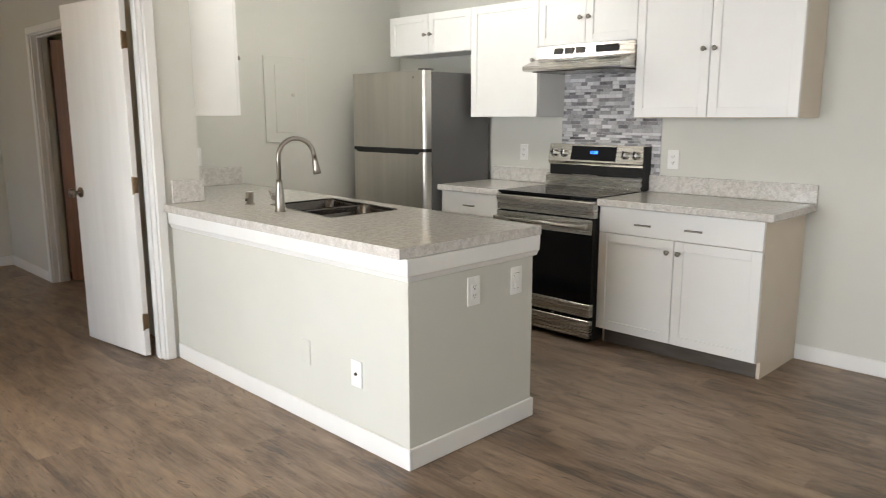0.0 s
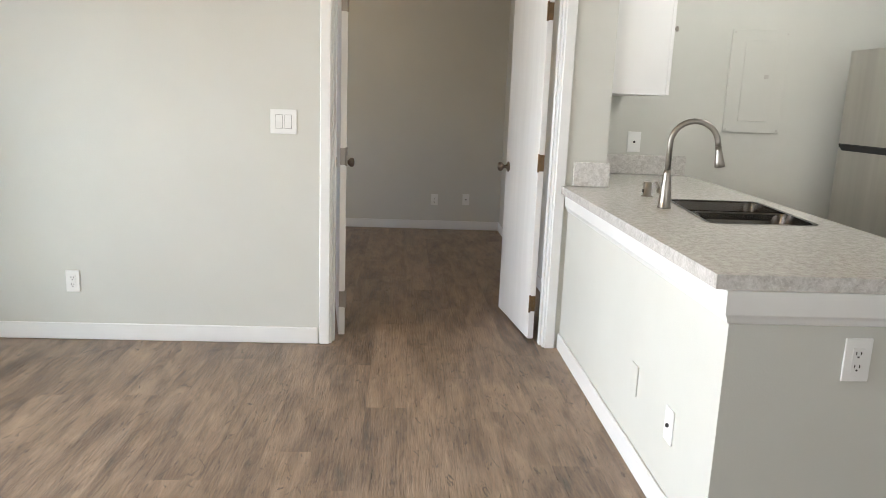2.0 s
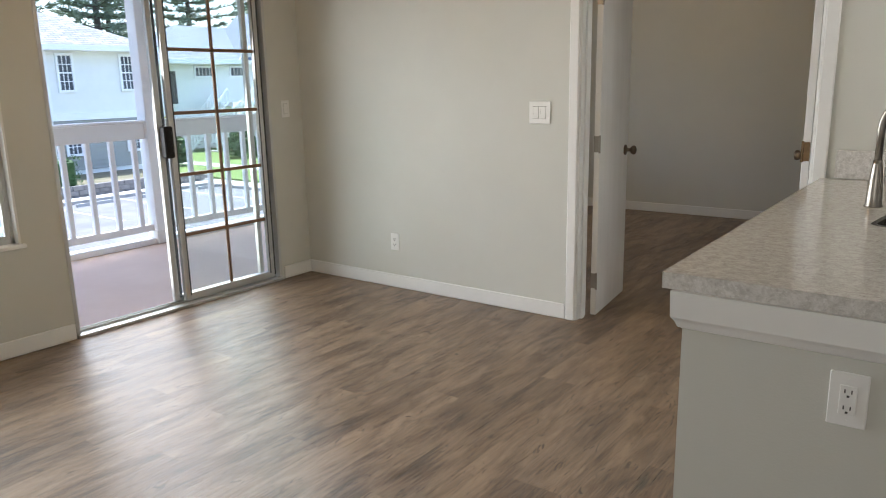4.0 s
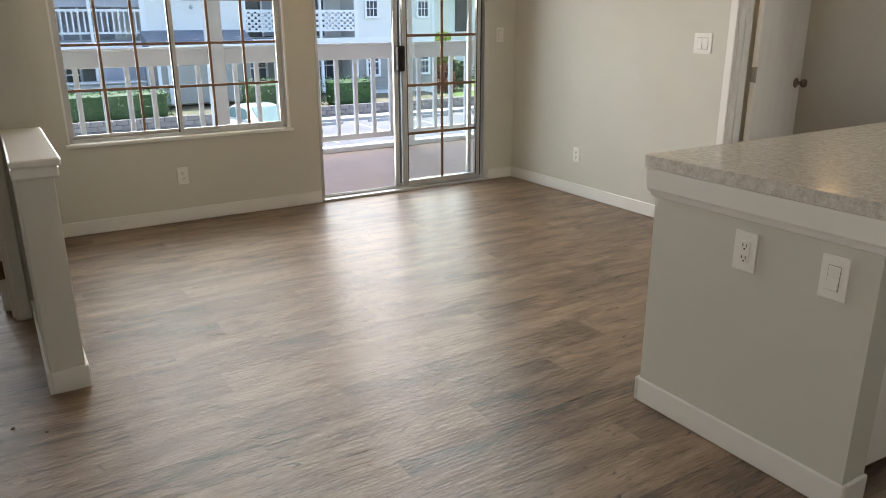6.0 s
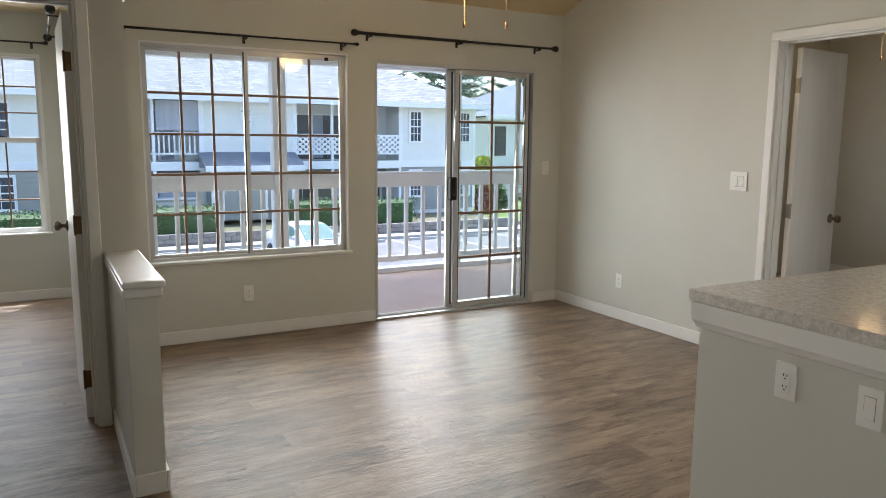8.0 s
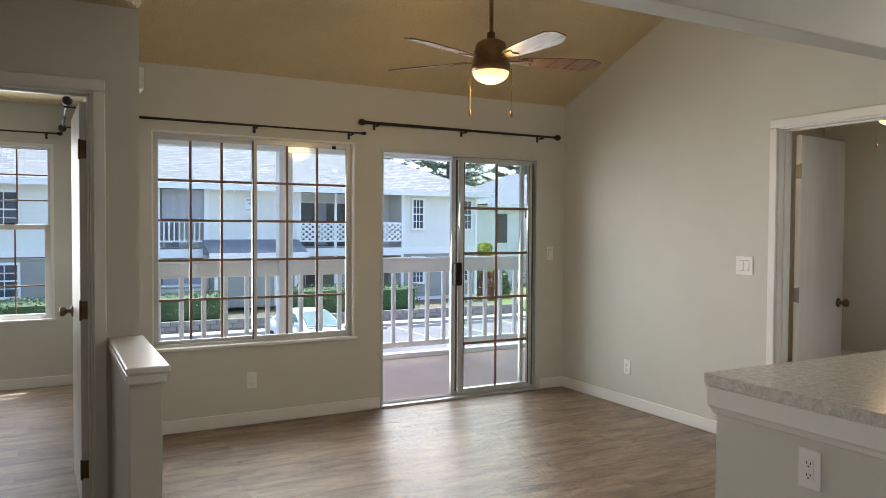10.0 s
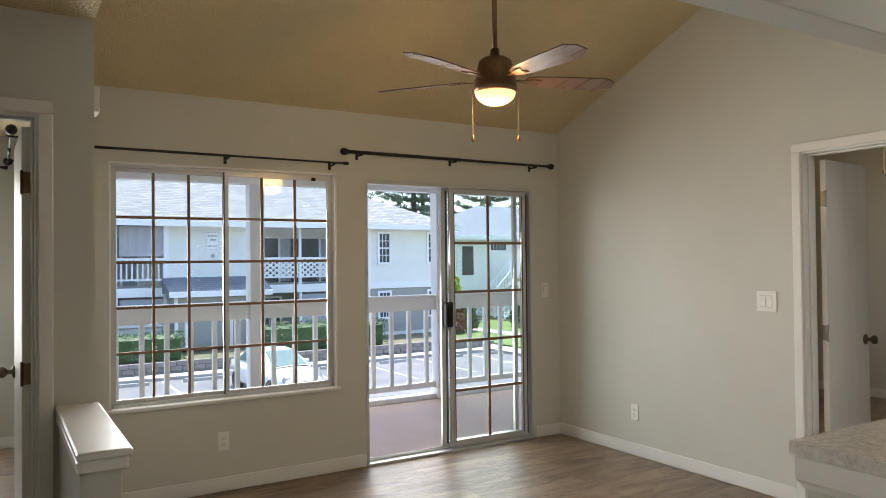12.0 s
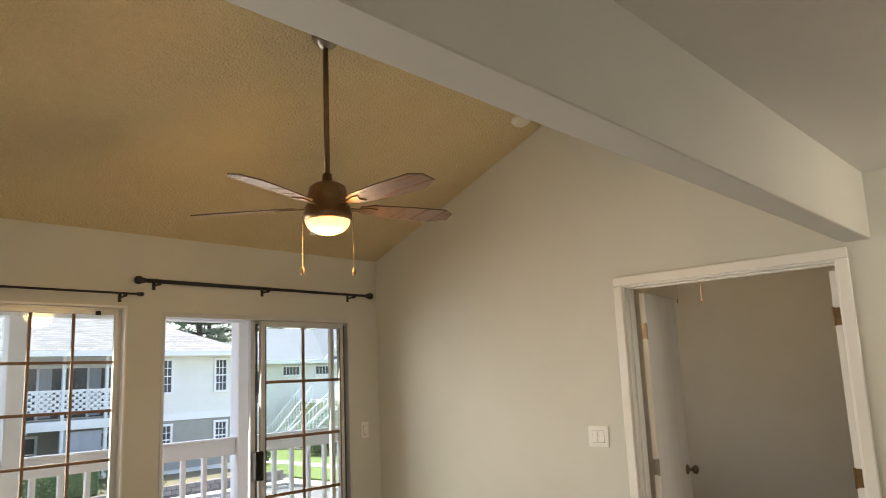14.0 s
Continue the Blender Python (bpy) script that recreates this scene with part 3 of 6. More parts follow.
door_frame("door_frame_2", "white painted casing of the second bedroom doorway", "y", DB_Y0 - 0.004, DB_Y1 + 0.004, DB_Z, XB - T, XB)
door_frame("door_frame_3", "white painted casing of the closet doorway", "y", 6.00, 6.82, 2.06, XBED, XBED + T)

KNOB = [(0.0, 0.0), (0.032, 0.0), (0.032, 0.006), (0.026, 0.010), (0.012, 0.013), (0.011, 0.030), (0.018, 0.036), (0.027, 0.046), (0.029, 0.056), (0.025, 0.066), (0.012, 0.071), (0.0, 0.072)]


def door_leaf(m, w, h, material, label, group="", knob_z=0.945, knob=True, flip=1, hinge_m=None):
    """A flush door hinged at its own origin, running along +x; its hinge edge shows on the side y = -flip."""
    ob = empty("door", (0, 0, 0), label, "door", group)
    y0, y1 = (0, 0.035) if flip > 0 else (-0.035, 0)
    slab = part("slab", box(0.003, w, y0, y1, 0.010, h, bev=0.0025), material, ob, local=True)
    part("edge_strip", box(0.0, 0.003, y0 + 0.002, y1 - 0.002, 0.012, h - 0.002), material, ob, local=True)
    if knob:
        for s in (1, -1):
            bm = bmesh.new()
            lathe(bm, KNOB, 20, Matrix.Translation((w - 0.062, y1 if s > 0 else y0, knob_z)) @ pose(0, 0, 0, -90 * s))
            part("knob", bm, M_ANTIQUE, ob, "round antique nickel knob", smooth=True, local=True)
        part("latch_plate", box(w, w + 0.0015, (y0 + y1) / 2 - 0.012, (y0 + y1) / 2 + 0.012, knob_z - 0.028, knob_z + 0.028), hinge_m or M_BRASS, ob, local=True)
    for z in (0.22, 1.02, 1.82):
        bm = bmesh.new()
        hx = -0.006
        yk = y1 if flip > 0 else y0
        lathe(bm, [(0.0, z - 0.050), (0.006, z - 0.050), (0.006, z + 0.050), (0.0, z + 0.050)], 10, Matrix.Translation((hx, yk - flip * 0.0, 0)))
        bx(bm, -0.0045, -0.0025 + 0.0015, y0 + 0.003, y1 - 0.001, z - 0.045, z + 0.045)
        for dz in (-0.03, 0.0, 0.03):
            lathe(bm, [(0.0, 0.0), (0.0035, 0.0), (0.0035, 0.0012), (0.0, 0.0016)], 8, Matrix.Translation((-0.0045, (y0 + y1) / 2 + (0.006 if dz else -0.006), z + dz)) @ pose(0, 0, 0, 0, -90))
        part("hinge", bm, hinge_m or M_BRASS, ob, "worn metal butt hinge", local=True)
    ob.matrix_basis = m
    return ob


YH = YD + T + 0.004
door_leaf(pose(DO_X0 + 0.040, YH, 0, 0, 0, 97.0), 0.575, 2.055, M_DOOR, "white flush bedroom door standing open, antique knob", "double bedroom doors", flip=-1, hinge_m=M_NICKEL)
door_leaf(pose(DO_X1 - 0.042, YH, 0, 0, 0, 97.5), 0.66, 2.055, M_DOOR, "white flush bedroom door standing open by the counter", "double bedroom doors", flip=1)
door_leaf(pose(XB - T - 0.006, DB_Y1 - 0.022, 0, 0, 0, 181.0), 0.76, 2.055, M_DOOR, "white flush door standing open into the second bedroom", "", flip=1)
door_leaf(pose(XBED + T + 0.02, 6.785, 0, 0, 0, -58), 0.76, 2.02, M_BROWN, "brown stained wooden closet door standing ajar", "", flip=1)

# ---- pony wall ----
pony = empty("pony_wall", (0.47, 0.375, 0), "low painted half wall with a white wooden cap", "half wall", kind="structure")
part("wall_body", box(XB, 0.908, 0.315, 0.437, 0, 0.86, bev=0.004), M_WALL, pony)
part("cap", box(XB, 0.938, 0.303, 0.465, 0.870, 0.896, bev=0.006), M_TRIM, pony, "white painted cap board")
part("cap_moulding", box(XB, 0.926, 0.304, 0.455, 0.826, 0.870, bev=0.008), M_TRIM, pony)
part("baseboard_piece", box(XB + 0.014, 0.921, 0.302, 0.315, 0, 0.092, bev=0.003), M_TRIM, pony)
part("baseboard_piece", box(XB + 0.014, 0.921, 0.435, 0.448, 0, 0.092, bev=0.003), M_TRIM, pony)
part("baseboard_piece", box(0.908, 0.9215, 0.315, 0.435, 0, 0.092, bev=0.003), M_TRIM, pony)

# ---- living room window ----
win = empty("window_1", (XW, 1.41, WIN_Z0), "white-trimmed sliding window with tan grilles", "window", kind="structure")
fx0, fx1 = XW - 0.095, XW - 0.045
part("reveal_sill", box(XW - 0.1, XW + 0.022, WIN_Y0 - 0.02, WIN_Y1 + 0.02, WIN_Z0 - 0.018, WIN_Z0 + 0.004, bev=0.004), M_TRIM, win, "white painted sill")
for nm, y0, y1, z0, z1 in (("liner", WIN_Y0, WIN_Y0 + 0.012, WIN_Z0, WIN_Z1), ("liner", WIN_Y1 - 0.012, WIN_Y1, WIN_Z0, WIN_Z1), ("liner", WIN_Y0, WIN_Y1, WIN_Z1 - 0.012, WIN_Z1)):
    part(nm, box(XW - 0.11, XW + 0.004, y0, y1, z0, z1), M_TRIM, win)
ya, yb, za, zb = WIN_Y0 + 0.012, WIN_Y1 - 0.012, WIN_Z0 + 0.004, WIN_Z1 - 0.012
part("window_frame", boxes([(fx0, fx1, ya, ya + 0.016, za, zb), (fx0, fx1, yb - 0.016, yb, za, zb), (fx0, fx1, ya, yb, za, za + 0.02), (fx0, fx1, ya, yb, zb - 0.016, zb)]), M_ALU, win, "grey aluminium frame")
YM = 1.385


def sash(parent, x0, x1, y0, y1, z0, z1, cols, rows, w=0.018, muntin=0.013, metal=None, gl=True):
    s = part("sash", boxes([(x0, x1, y0, y0 + w, z0, z1), (x0, x1, y1 - w, y1, z0, z1), (x0, x1, y0 + w, y1 - w, z0, z0 + w), (x0, x1, y0 + w, y1 - w, z1 - w, z1)], bev=0.002), metal or M_ALU, parent)
    xm = (x0 + x1) / 2
    if gl:
        g = part("pane", box(xm - 0.002, xm + 0.002, y0 + w, y1 - w, z0 + w, z1 - w), M_GLASS, s)
        g.visible_shadow = False
    iy, iz = (y1 - y0 - 2 * w), (z1 - z0 - 2 * w)
    for i in range(1, cols):
        c = y0 + w + iy * i / cols
        part("grille_bar", box(xm - 0.007, xm + 0.007, c - muntin / 2, c + muntin / 2, z0 + w, z1 - w, bev=0.002), M_MUNTIN, s)
    for i in range(1, rows):
        c = z0 + w + iz * i / rows
        part("grille_bar", box(xm - 0.0065, xm + 0.0065, y0 + w, y1 - w, c - muntin / 2, c + muntin / 2, bev=0.002), M_MUNTIN, s)
    return s


sash(win, fx0 + 0.004, fx0 + 0.024, ya + 0.016, YM + 0.012, za + 0.02, zb - 0.016, 3, 5, w=0.024, muntin=0.017)
sash(win, fx0 + 0.027, fx0 + 0.047, YM - 0.012, yb - 0.016, za + 0.02, zb - 0.016, 3, 5, w=0.024, muntin=0.017)
part("meeting_stile", box(fx0 + 0.047, fx0 + 0.052, YM - 0.006, YM + 0.018, za + 0.02, zb - 0.016, bev=0.001), M_ALU, win, "grey aluminium meeting stile")
part("gasket", box(fx0 + 0.047, fx0 + 0.051, YM - 0.016, YM - 0.007, za + 0.02, zb - 0.016), M_ALUDARK, win, "dark rubber strip")
part("sash_latch", box(fx1, fx1 + 0.012, 1.98, 2.01, zb - 0.045, zb - 0.02, bev=0.003), M_BLACK, win, "small black latch")

# ---- sliding glass door ----
sl = empty("sliding_door_1", (XW, 3.12, 0), "aluminium sliding glass balcony door standing half open", "sliding door", kind="structure")
dx0, dx1 = XW - 0.115, XW + 0.006
part("door_frame", boxes([(dx0, dx1, SL_Y0, SL_Y0 + 0.022, 0.0, SL_Z1), (dx0, dx1, SL_Y1 - 0.022, SL_Y1, 0.0, SL_Z1), (dx0, dx1, SL_Y0 + 0.022, SL_Y1 - 0.022, SL_Z1 - 0.03, SL_Z1)], bev=0.002), M_ALU, sl, "grey aluminium door frame")
part("track", boxes([(dx0, dx1 + 0.02, SL_Y0, SL_Y1, 0.001, 0.018), (XW - 0.045, XW - 0.041, SL_Y0, SL_Y1, 0.018, 0.030), (XW - 0.09, XW - 0.086, SL_Y0, SL_Y1, 0.018, 0.030)]), M_ALU, sl, "grooved aluminium floor track")
SM = 3.112
inner = sash(sl, XW - 0.055, XW - 0.025, SM, SL_Y1 - 0.045, 0.030, SL_Z1 - 0.032, 2, 5, w=0.042, muntin=0.021)
part("gasket", boxes([(XW - 0.024, XW - 0.021, SL_Y1 - 0.087, SL_Y1 - 0.079, 0.06, SL_Z1 - 0.07), (XW - 0.024, XW - 0.021, SM + 0.034, SM + 0.040, 0.06, SL_Z1 - 0.07)]), M_ALUDARK, inner, "dark rubber glazing strip")
outer = sash(sl, XW - 0.100, XW - 0.070, SM - 0.055, SL_Y1 - 0.10, 0.030, SL_Z1 - 0.032, 1, 1, w=0.036)
part("gasket", boxes([(XW - 0.069, XW - 0.066, SM - 0.020, SM - 0.002, 0.05, SL_Z1 - 0.05), (XW - 0.060, XW - 0.030, SL_Y1 - 0.040, SL_Y1 - 0.030, 0.04, SL_Z1 - 0.05)]), M_ALUDARK, outer, "dark rubber glazing strip")
bm = bmesh.new()
bx(bm, XW - 0.066, XW - 0.012, SM - 0.045, SM + 0.018, 0.955, 1.150, bev=0.008)
bx(bm, XW - 0.014, XW - 0.002, SM - 0.030, SM + 0.002, 0.985, 1.120, bev=0.006)
part("handle", bm, M_BLACK, outer, "black pull handle")

# ---- second bedroom window ----
win2 = empty("window_2", (XOUT, -0.67, B2_Z0), "white single-hung window with tan grilles", "window", kind="structure")
part("reveal_sill", box(XOUT - 0.1, XOUT + 0.015, B2_Y0 - 0.01, B2_Y1 + 0.01, B2_Z0 - 0.015, B2_Z0 + 0.004, bev=0.003), M_TRIM, win2, "white painted sill")
for y0, y1, z0, z1 in ((B2_Y0, B2_Y0 + 0.03, B2_Z0, B2_Z1), (B2_Y1 - 0.03, B2_Y1, B2_Z0, B2_Z1), (B2_Y0 + 0.03, B2_Y1 - 0.03, B2_Z1 - 0.03, B2_Z1)):
    part("window_frame", box(XOUT - 0.1, XOUT + 0.004, y0, y1, z0, z1), M_TRIM, win2)
zm = 1.43
sash(win2, XOUT - 0.09, XOUT - 0.07, B2_Y0 + 0.03, B2_Y1 - 0.03, zm - 0.01, B2_Z1 - 0.03, 6, 3, metal=M_TRIM)
sash(win2, XOUT - 0.065, XOUT - 0.04, B2_Y0 + 0.03, B2_Y1 - 0.03, B2_Z0 + 0.004, zm + 0.02, 6, 3, w=0.045, metal=M_TRIM)
part("sash_lock", box(XOUT - 0.045, XOUT - 0.02, -0.28, -0.20, zm + 0.02, zm + 0.035, bev=0.004), M_BLACK, win2, "dark sash lock")

# ---- curtain rods ----


def curtain_rod(name, label, axis, wall, a0, a1, z, r, ball, brackets, out=0.075, sign=1):
    """A rod on wall brackets; axis 'y': along y in front of the wall x = wall."""
    ob = empty(name, (wall, (a0 + a1) / 2, z) if axis == "y" else ((a0 + a1) / 2, wall, z), label, "curtain rod")

    def p(a, d, zz):
        return (wall + sign * d, a, zz) if axis == "y" else (a, wall + sign * d, zz)
    mid = a0 + (a1 - a0) * 0.52
    bm = bmesh.new()
    tube(bm, [p(a0, out, z), p(mid, out, z)], r, 12)
    tube(bm, [p(mid, out, z), p(a1, out, z)], r * 0.8, 12)
    part("rod", bm, M_ROD, ob, smooth=True)
    for a, s in ((a0, -1), (a1, 1)):
        bm = bmesh.new()
        turn = pose(0, 0, 0, -90 * s, 0, 0) if axis == "y" else pose(0, 0, 0, 0, 90 * s, 0)
        k = ball
        lathe(bm, [(0, 0), (r * 1.3, 0), (r * 1.3, 0.008), (k * 0.6, 0.012), (k * 0.95, 0.012 + k * 0.5), (k, 0.012 + k), (k * 0.85, 0.012 + k * 1.55), (k * 0.4, 0.012 + k * 1.95), (0, 0.012 + k * 2)], 16, Matrix.Translation(p(a, out, z)) @ turn)
        part("finial", bm, M_ROD, ob, smooth=True)
    for a in brackets:
        bm = bmesh.new()
        tube(bm, [p(a, 0.004, z - 0.02), p(a, out * 0.6, z - 0.018), p(a, out, z - r - 0.006)], 0.006, 8)
        c0, c1 = p(a - 0.010, 0.0, z - 0.045), p(a + 0.010, 0.004, z + 0.012)
        bx(bm, min(c0[0], c1[0]), max(c0[0], c1[0]), min(c0[1], c1[1]), max(c0[1], c1[1]), c0[2], c1[2])
        c0, c1 = p(a - 0.006, out - r - 0.004, z - r - 0.012), p(a + 0.006, out + r + 0.004, z - r + 0.002)
        bx(bm, min(c0[0], c1[0]), max(c0[0], c1[0]), min(c0[1], c1[1]), max(c0[1], c1[1]), c0[2], c1[2])
        part("bracket", bm, M_ROD, ob)
    return ob


curtain_rod("curtain_rod", "thin black iron curtain rod above the window", "y", XW, 0.51, 2.175, 2.165, 0.0085, 0.014, (0.58, 1.37, 2.10))
curtain_rod("curtain_rod", "thick black iron curtain rod above the sliding door", "y", XW, 2.215, 4.015, 2.250, 0.0125, 0.026, (2.31, 3.10, 3.88))
curtain_rod("curtain_rod", "black iron curtain rod above the second bedroom window", "y", XOUT, -1.6, 0.13, 2.255, 0.009, 0.018, (-1.5, -0.7, 0.05))
curtain_rod("curtain_rod", "short black and chrome rod on the side wall", "x", YS - T, -3.28, -1.78, 2.300, 0.011, 0.034, (-3.1, -1.9), out=0.155, sign=-1)

# ---- switches and outlets ----


def plate(name, label, place, turn, kind, w=0.072, h=0.118):
    """A wall plate that faces -y before its turn about z."""
    ob = empty(name, (0, 0, 0), label, "outlet" if "outlet" in name else "switch" if "switch" in name else "wall plate")
    part("cover_plate", box(-w / 2, w / 2, -0.006, 0, -h / 2, h / 2, bev=0.002), M_PLATE, ob, local=True)
    if kind == "outlet":
        part("receptacle_body", box(-0.017, 0.017, -0.0085, -0.006, -0.034, 0.034, bev=0.001), M_PLATE, ob, local=True)
        for zc in (0.019, -0.019):
            part("slot", boxes([(-0.008, -0.0055, -0.0095, -0.0085, zc - 0.003, zc + 0.006), (0.0055, 0.008, -0.0095, -0.0085, zc - 0.003, zc + 0.006), (-0.0025, 0.0025, -0.0095, -0.0085, zc - 0.012, zc - 0.007)]), M_SLOT, ob, "dark socket slots", local=True)
    elif kind == "jack":
        part("jack_socket", lathe(bmesh.new(), [(0, 0), (0.007, 0), (0.007, 0.006), (0.004, 0.009), (0, 0.009)], 12, Matrix.Translation((0, -0.006, 0)) @ pose(0, 0, 0, 90)), M_SLOT, ob, "small dark jack", local=True)
    elif kind != "blank":
        n = kind
        for i in range(n):
            c = (i - (n - 1) / 2) * 0.046
            bm = bmesh.new()
            prism(bm, [(-0.006, -0.034), (-0.012, -0.033), (-0.0075, 0.0), (-0.0085, 0.034), (-0.006, 0.034)], c - 0.0165, c + 0.0165, "x")
            part("rocker", bm, M_PLATE, ob, local=True)
            # flat dark plate behind the rocker stands in for the shadow at its edge
            part("rocker_gap", box(c - 0.0182, c + 0.0182, -0.0063, -0.0055, -0.0357, 0.0357), M_ROCKER_SHADOW, ob, "thin dark line painted as shadow round the rocker", local=True)
    for z in ((0.048, -0.048) if h > 0.1 else ()):
        part("screw", lathe(bmesh.new(), [(0, 0), (0.003, 0), (0.003, 0.001), (0, 0.0013)], 8, Matrix.Translation((0, -0.006, z)) @ pose(0, 0, 0, 90)), M_PLATE, ob, local=True)
    ob.matrix_basis = pose(*place, 0, 0, turn)
    return ob


plate("light_switch", "white double rocker switch beside the bedroom doorway", (0.592, YD, 1.200), 0, 2, w=0.136, h=0.126)
plate("light_switch", "white single rocker switch beside the sliding door", (XW, 4.030, 1.220), 90, 1)
plate("power_outlet", "white duplex outlet low on the wall", (-0.525, YD, 0.322), 0, "outlet")
plate("power_outlet", "white duplex outlet below the window", (XW, 1.350, 0.322), 90, "outlet")
plate("power_outlet", "white duplex outlet on the bedroom wall", (1.545, YBED, 0.312), 0, "outlet")
plate("wall_jack", "white cable plate on the bedroom wall", (1.876, YBED, 0.322), 0, "jack")

ch = empty("door_chime", (-0.09, YS, 2.19), "small white door chime box high on the wall", "door chime")
part("case", box(-0.16, -0.02, YS, YS + 0.028, 2.13, 2.24, bev=0.005), M_PLATE, ch)
part("grille", boxes([(-0.14 + k * 0.02, -0.132 + k * 0.02, YS + 0.028, YS + 0.0295, 2.15, 2.22) for k in range(6)]), M_SLOT, ch)
for k, (cx, cy, r) in enumerate(((1.115, 0.17, 0.007), (1.20, 0.27, 0.006), (1.62, 1.12, 0.004))):
    cr_ = empty("crumb", (cx, cy, 0), "tiny dark crumb of debris on the floor", "debris")
    part("flake", lathe(bmesh.new(), [(0, 0), (r, 0.001), (r * 0.8, r * 0.8), (0, r)], 7, Matrix.Translation((cx, cy, 0.0))), M_TOE, cr_)

# ---- peninsula ----
PX0, PX1, PY0 = 2.112, 2.885, 2.172
pen = empty("peninsula", (2.45, 3.1, 0), "painted kitchen peninsula base with white trim", "peninsula")
part("wall_panel", box(PX0, PX0 + 0.11, PY0, YD - 0.002, 0, 0.86), M_WALL, pen, "pale grey-green painted side")
part("end_panel", box(PX0 + 0.11, PX1, PY0, PY0 + 0.11, 0, 0.86), M_WALL, pen, "pale grey-green painted end")
bm = bmesh.new()
prism(bm, [(PX0 + 0.11, PY0 + 0.11), (PX1 - 0.02, PY0 + 0.11), (3.03, 4.98), (2.32, 4.98), (2.32, YD + 0.01), (PX0 + 0.11, YD - 0.002)], 0.09, 0.66)
part("cabinet_body", bm, M_CAB, pen, "white cabinet carcass")
part("baseboard_piece", box(PX0 - 0.013, PX0, PY0 - 0.013, YD - 0.016, 0, 0.092, bev=0.004), M_TRIM, pen)
part("baseboard_piece", box(PX0, PX1 + 0.013, PY0 - 0.013, PY0, 0, 0.092, bev=0.004), M_TRIM, pen)
part("baseboard_piece", box(PX1, PX1 + 0.013, PY0, PY0 + 0.11, 0, 0.092, bev=0.004), M_TRIM, pen)


def ogee(sx, sz):
    return [(0, 0.775), (-0.010 * sx, 0.780), (-0.016 * sx, 0.796), (-0.024 * sx, 0.806), (-0.026 * sx, 0.872), (0, 0.872)]


bm = bmesh.new()
prism(bm, [(PX0 + a, z) for a, z in ogee(1, 1)], PY0, YD - 0.016, "y")
for v in bm.verts:
    if v.co.y < PY0 + 0.01:
        v.co.y = PY0 + v.co.x - PX0
part("apron_trim", bm, M_TRIM, pen, "white moulded apron board")
bm = bmesh.new()
prism(bm, [(PY0 + a, z) for a, z in ogee(1, 1)], PX0, PX1 + 0.02, "x")
for v in bm.verts:
    if v.co.x < PX0 + 0.01:
        v.co.x = PX0 + v.co.y - PY0
part("apron_trim", bm, M_TRIM, pen, "white moulded apron board")

plate("power_outlet", "white duplex outlet on the peninsula end", (2.483, PY0, 0.680), 0, "outlet", w=0.078, h=0.125)
plate("light_switch", "white rocker switch on the peninsula end", (2.765, PY0, 0.680), 0, 1, w=0.078, h=0.125)
blank = plate("wall_plate", "painted-over blank plate on the peninsula side", (PX0, 2.875, 0.338), -90, "blank")
for o in blank.children:
    o.data.materials[0] = M_WALL
plate("wall_jack", "white cable plate on the peninsula side", (PX0, 2.500, 0.325), -90, "jack")

# ---- countertops ----
SK = [(2.398, 3.04), (2.845, 3.04), (2.925, 3.745), (2.485, 3.745)]
TOP = 0.914


def inset_poly(poly, d):
    c = Vector((sum(p[0] for p in poly) / len(poly), sum(p[1] for p in poly) / len(poly)))
    return [(p[0] + (d if p[0] < c.x else -d), p[1] + (d if p[1] < c.y else -d)) for p in poly]


def round_poly(poly, r, n=5):
    out = []
    for i, p in enumerate(poly):
        a, b_, c = Vector(poly[i - 1]), Vector(p), Vector(poly[(i + 1) % len(poly)])
        u, v = (a - b_).normalized(), (c - b_).normalized()
        p0, p1 = b_ + u * r, b_ + v * r
        for k in range(n + 1):
            t = k / n
            out.append(tuple((1 - t) ** 2 * p0 + 2 * t * (1 - t) * b_ + t * t * p1))
    return out


def slab_with_hole(outer, hole, z0, z1):
    """A flat slab with one hole; faces join the hole to the outline by angle."""
    bm = bmesh.new()
    for z in (z0, z1):
        es = []
        for loop in (outer, hole):
            vs = [bm.verts.new((x, y, z)) for x, y in loop]
            es += [bm.edges.new((vs[i], vs[(i + 1) % len(vs)])) for i in range(len(vs))]
        bmesh.ops.triangle_fill(bm, edges=es, use_beauty=True)
    bm.verts.ensure_lookup_table()
    n, h = len(outer), len(hole)
    lo = n + h
    for start, cnt in ((0, n), (n, h)):
        for i in range(cnt):
            j = (i + 1) % cnt
            bm.faces.new((bm.verts[start + i], bm.verts[start + j], bm.verts[lo + start + j], bm.verts[lo + start + i]))
    return bm


hole = round_poly(SK, 0.05)
outline = [(2.060, 2.162)] + [(2.912, 2.146), (3.085, YP - 0.002), (2.302, YP - 0.002), (2.302, YD - 0.002), (2.064, YD - 0.018)]
ctop = empty("countertop", (2.5, 3.2, TOP), "speckled warm grey laminate countertop on the peninsula", "countertop")
part("slab", slab_with_hole(outline, hole, 0.873, TOP), M_COUNTER, ctop)
part("backsplash", box(2.122, 2.318, YD - 0.020, YD - 0.001, TOP + 0.001, TOP + 0.130, bev=0.003), M_COUNTER, ctop, "short speckled laminate backsplash")
part("backsplash", box(2.302, 3.05, YP - 0.02, YP - 0.001, TOP + 0.001, TOP + 0.125, bev=0.003), M_COUNTER, ctop, "speckled laminate backsplash")

# ---- sink ----
sink = empty("kitchen_sink", (2.72, 3.38, 0.70), "undermount double-bowl stainless steel kitchen sink", "sink")


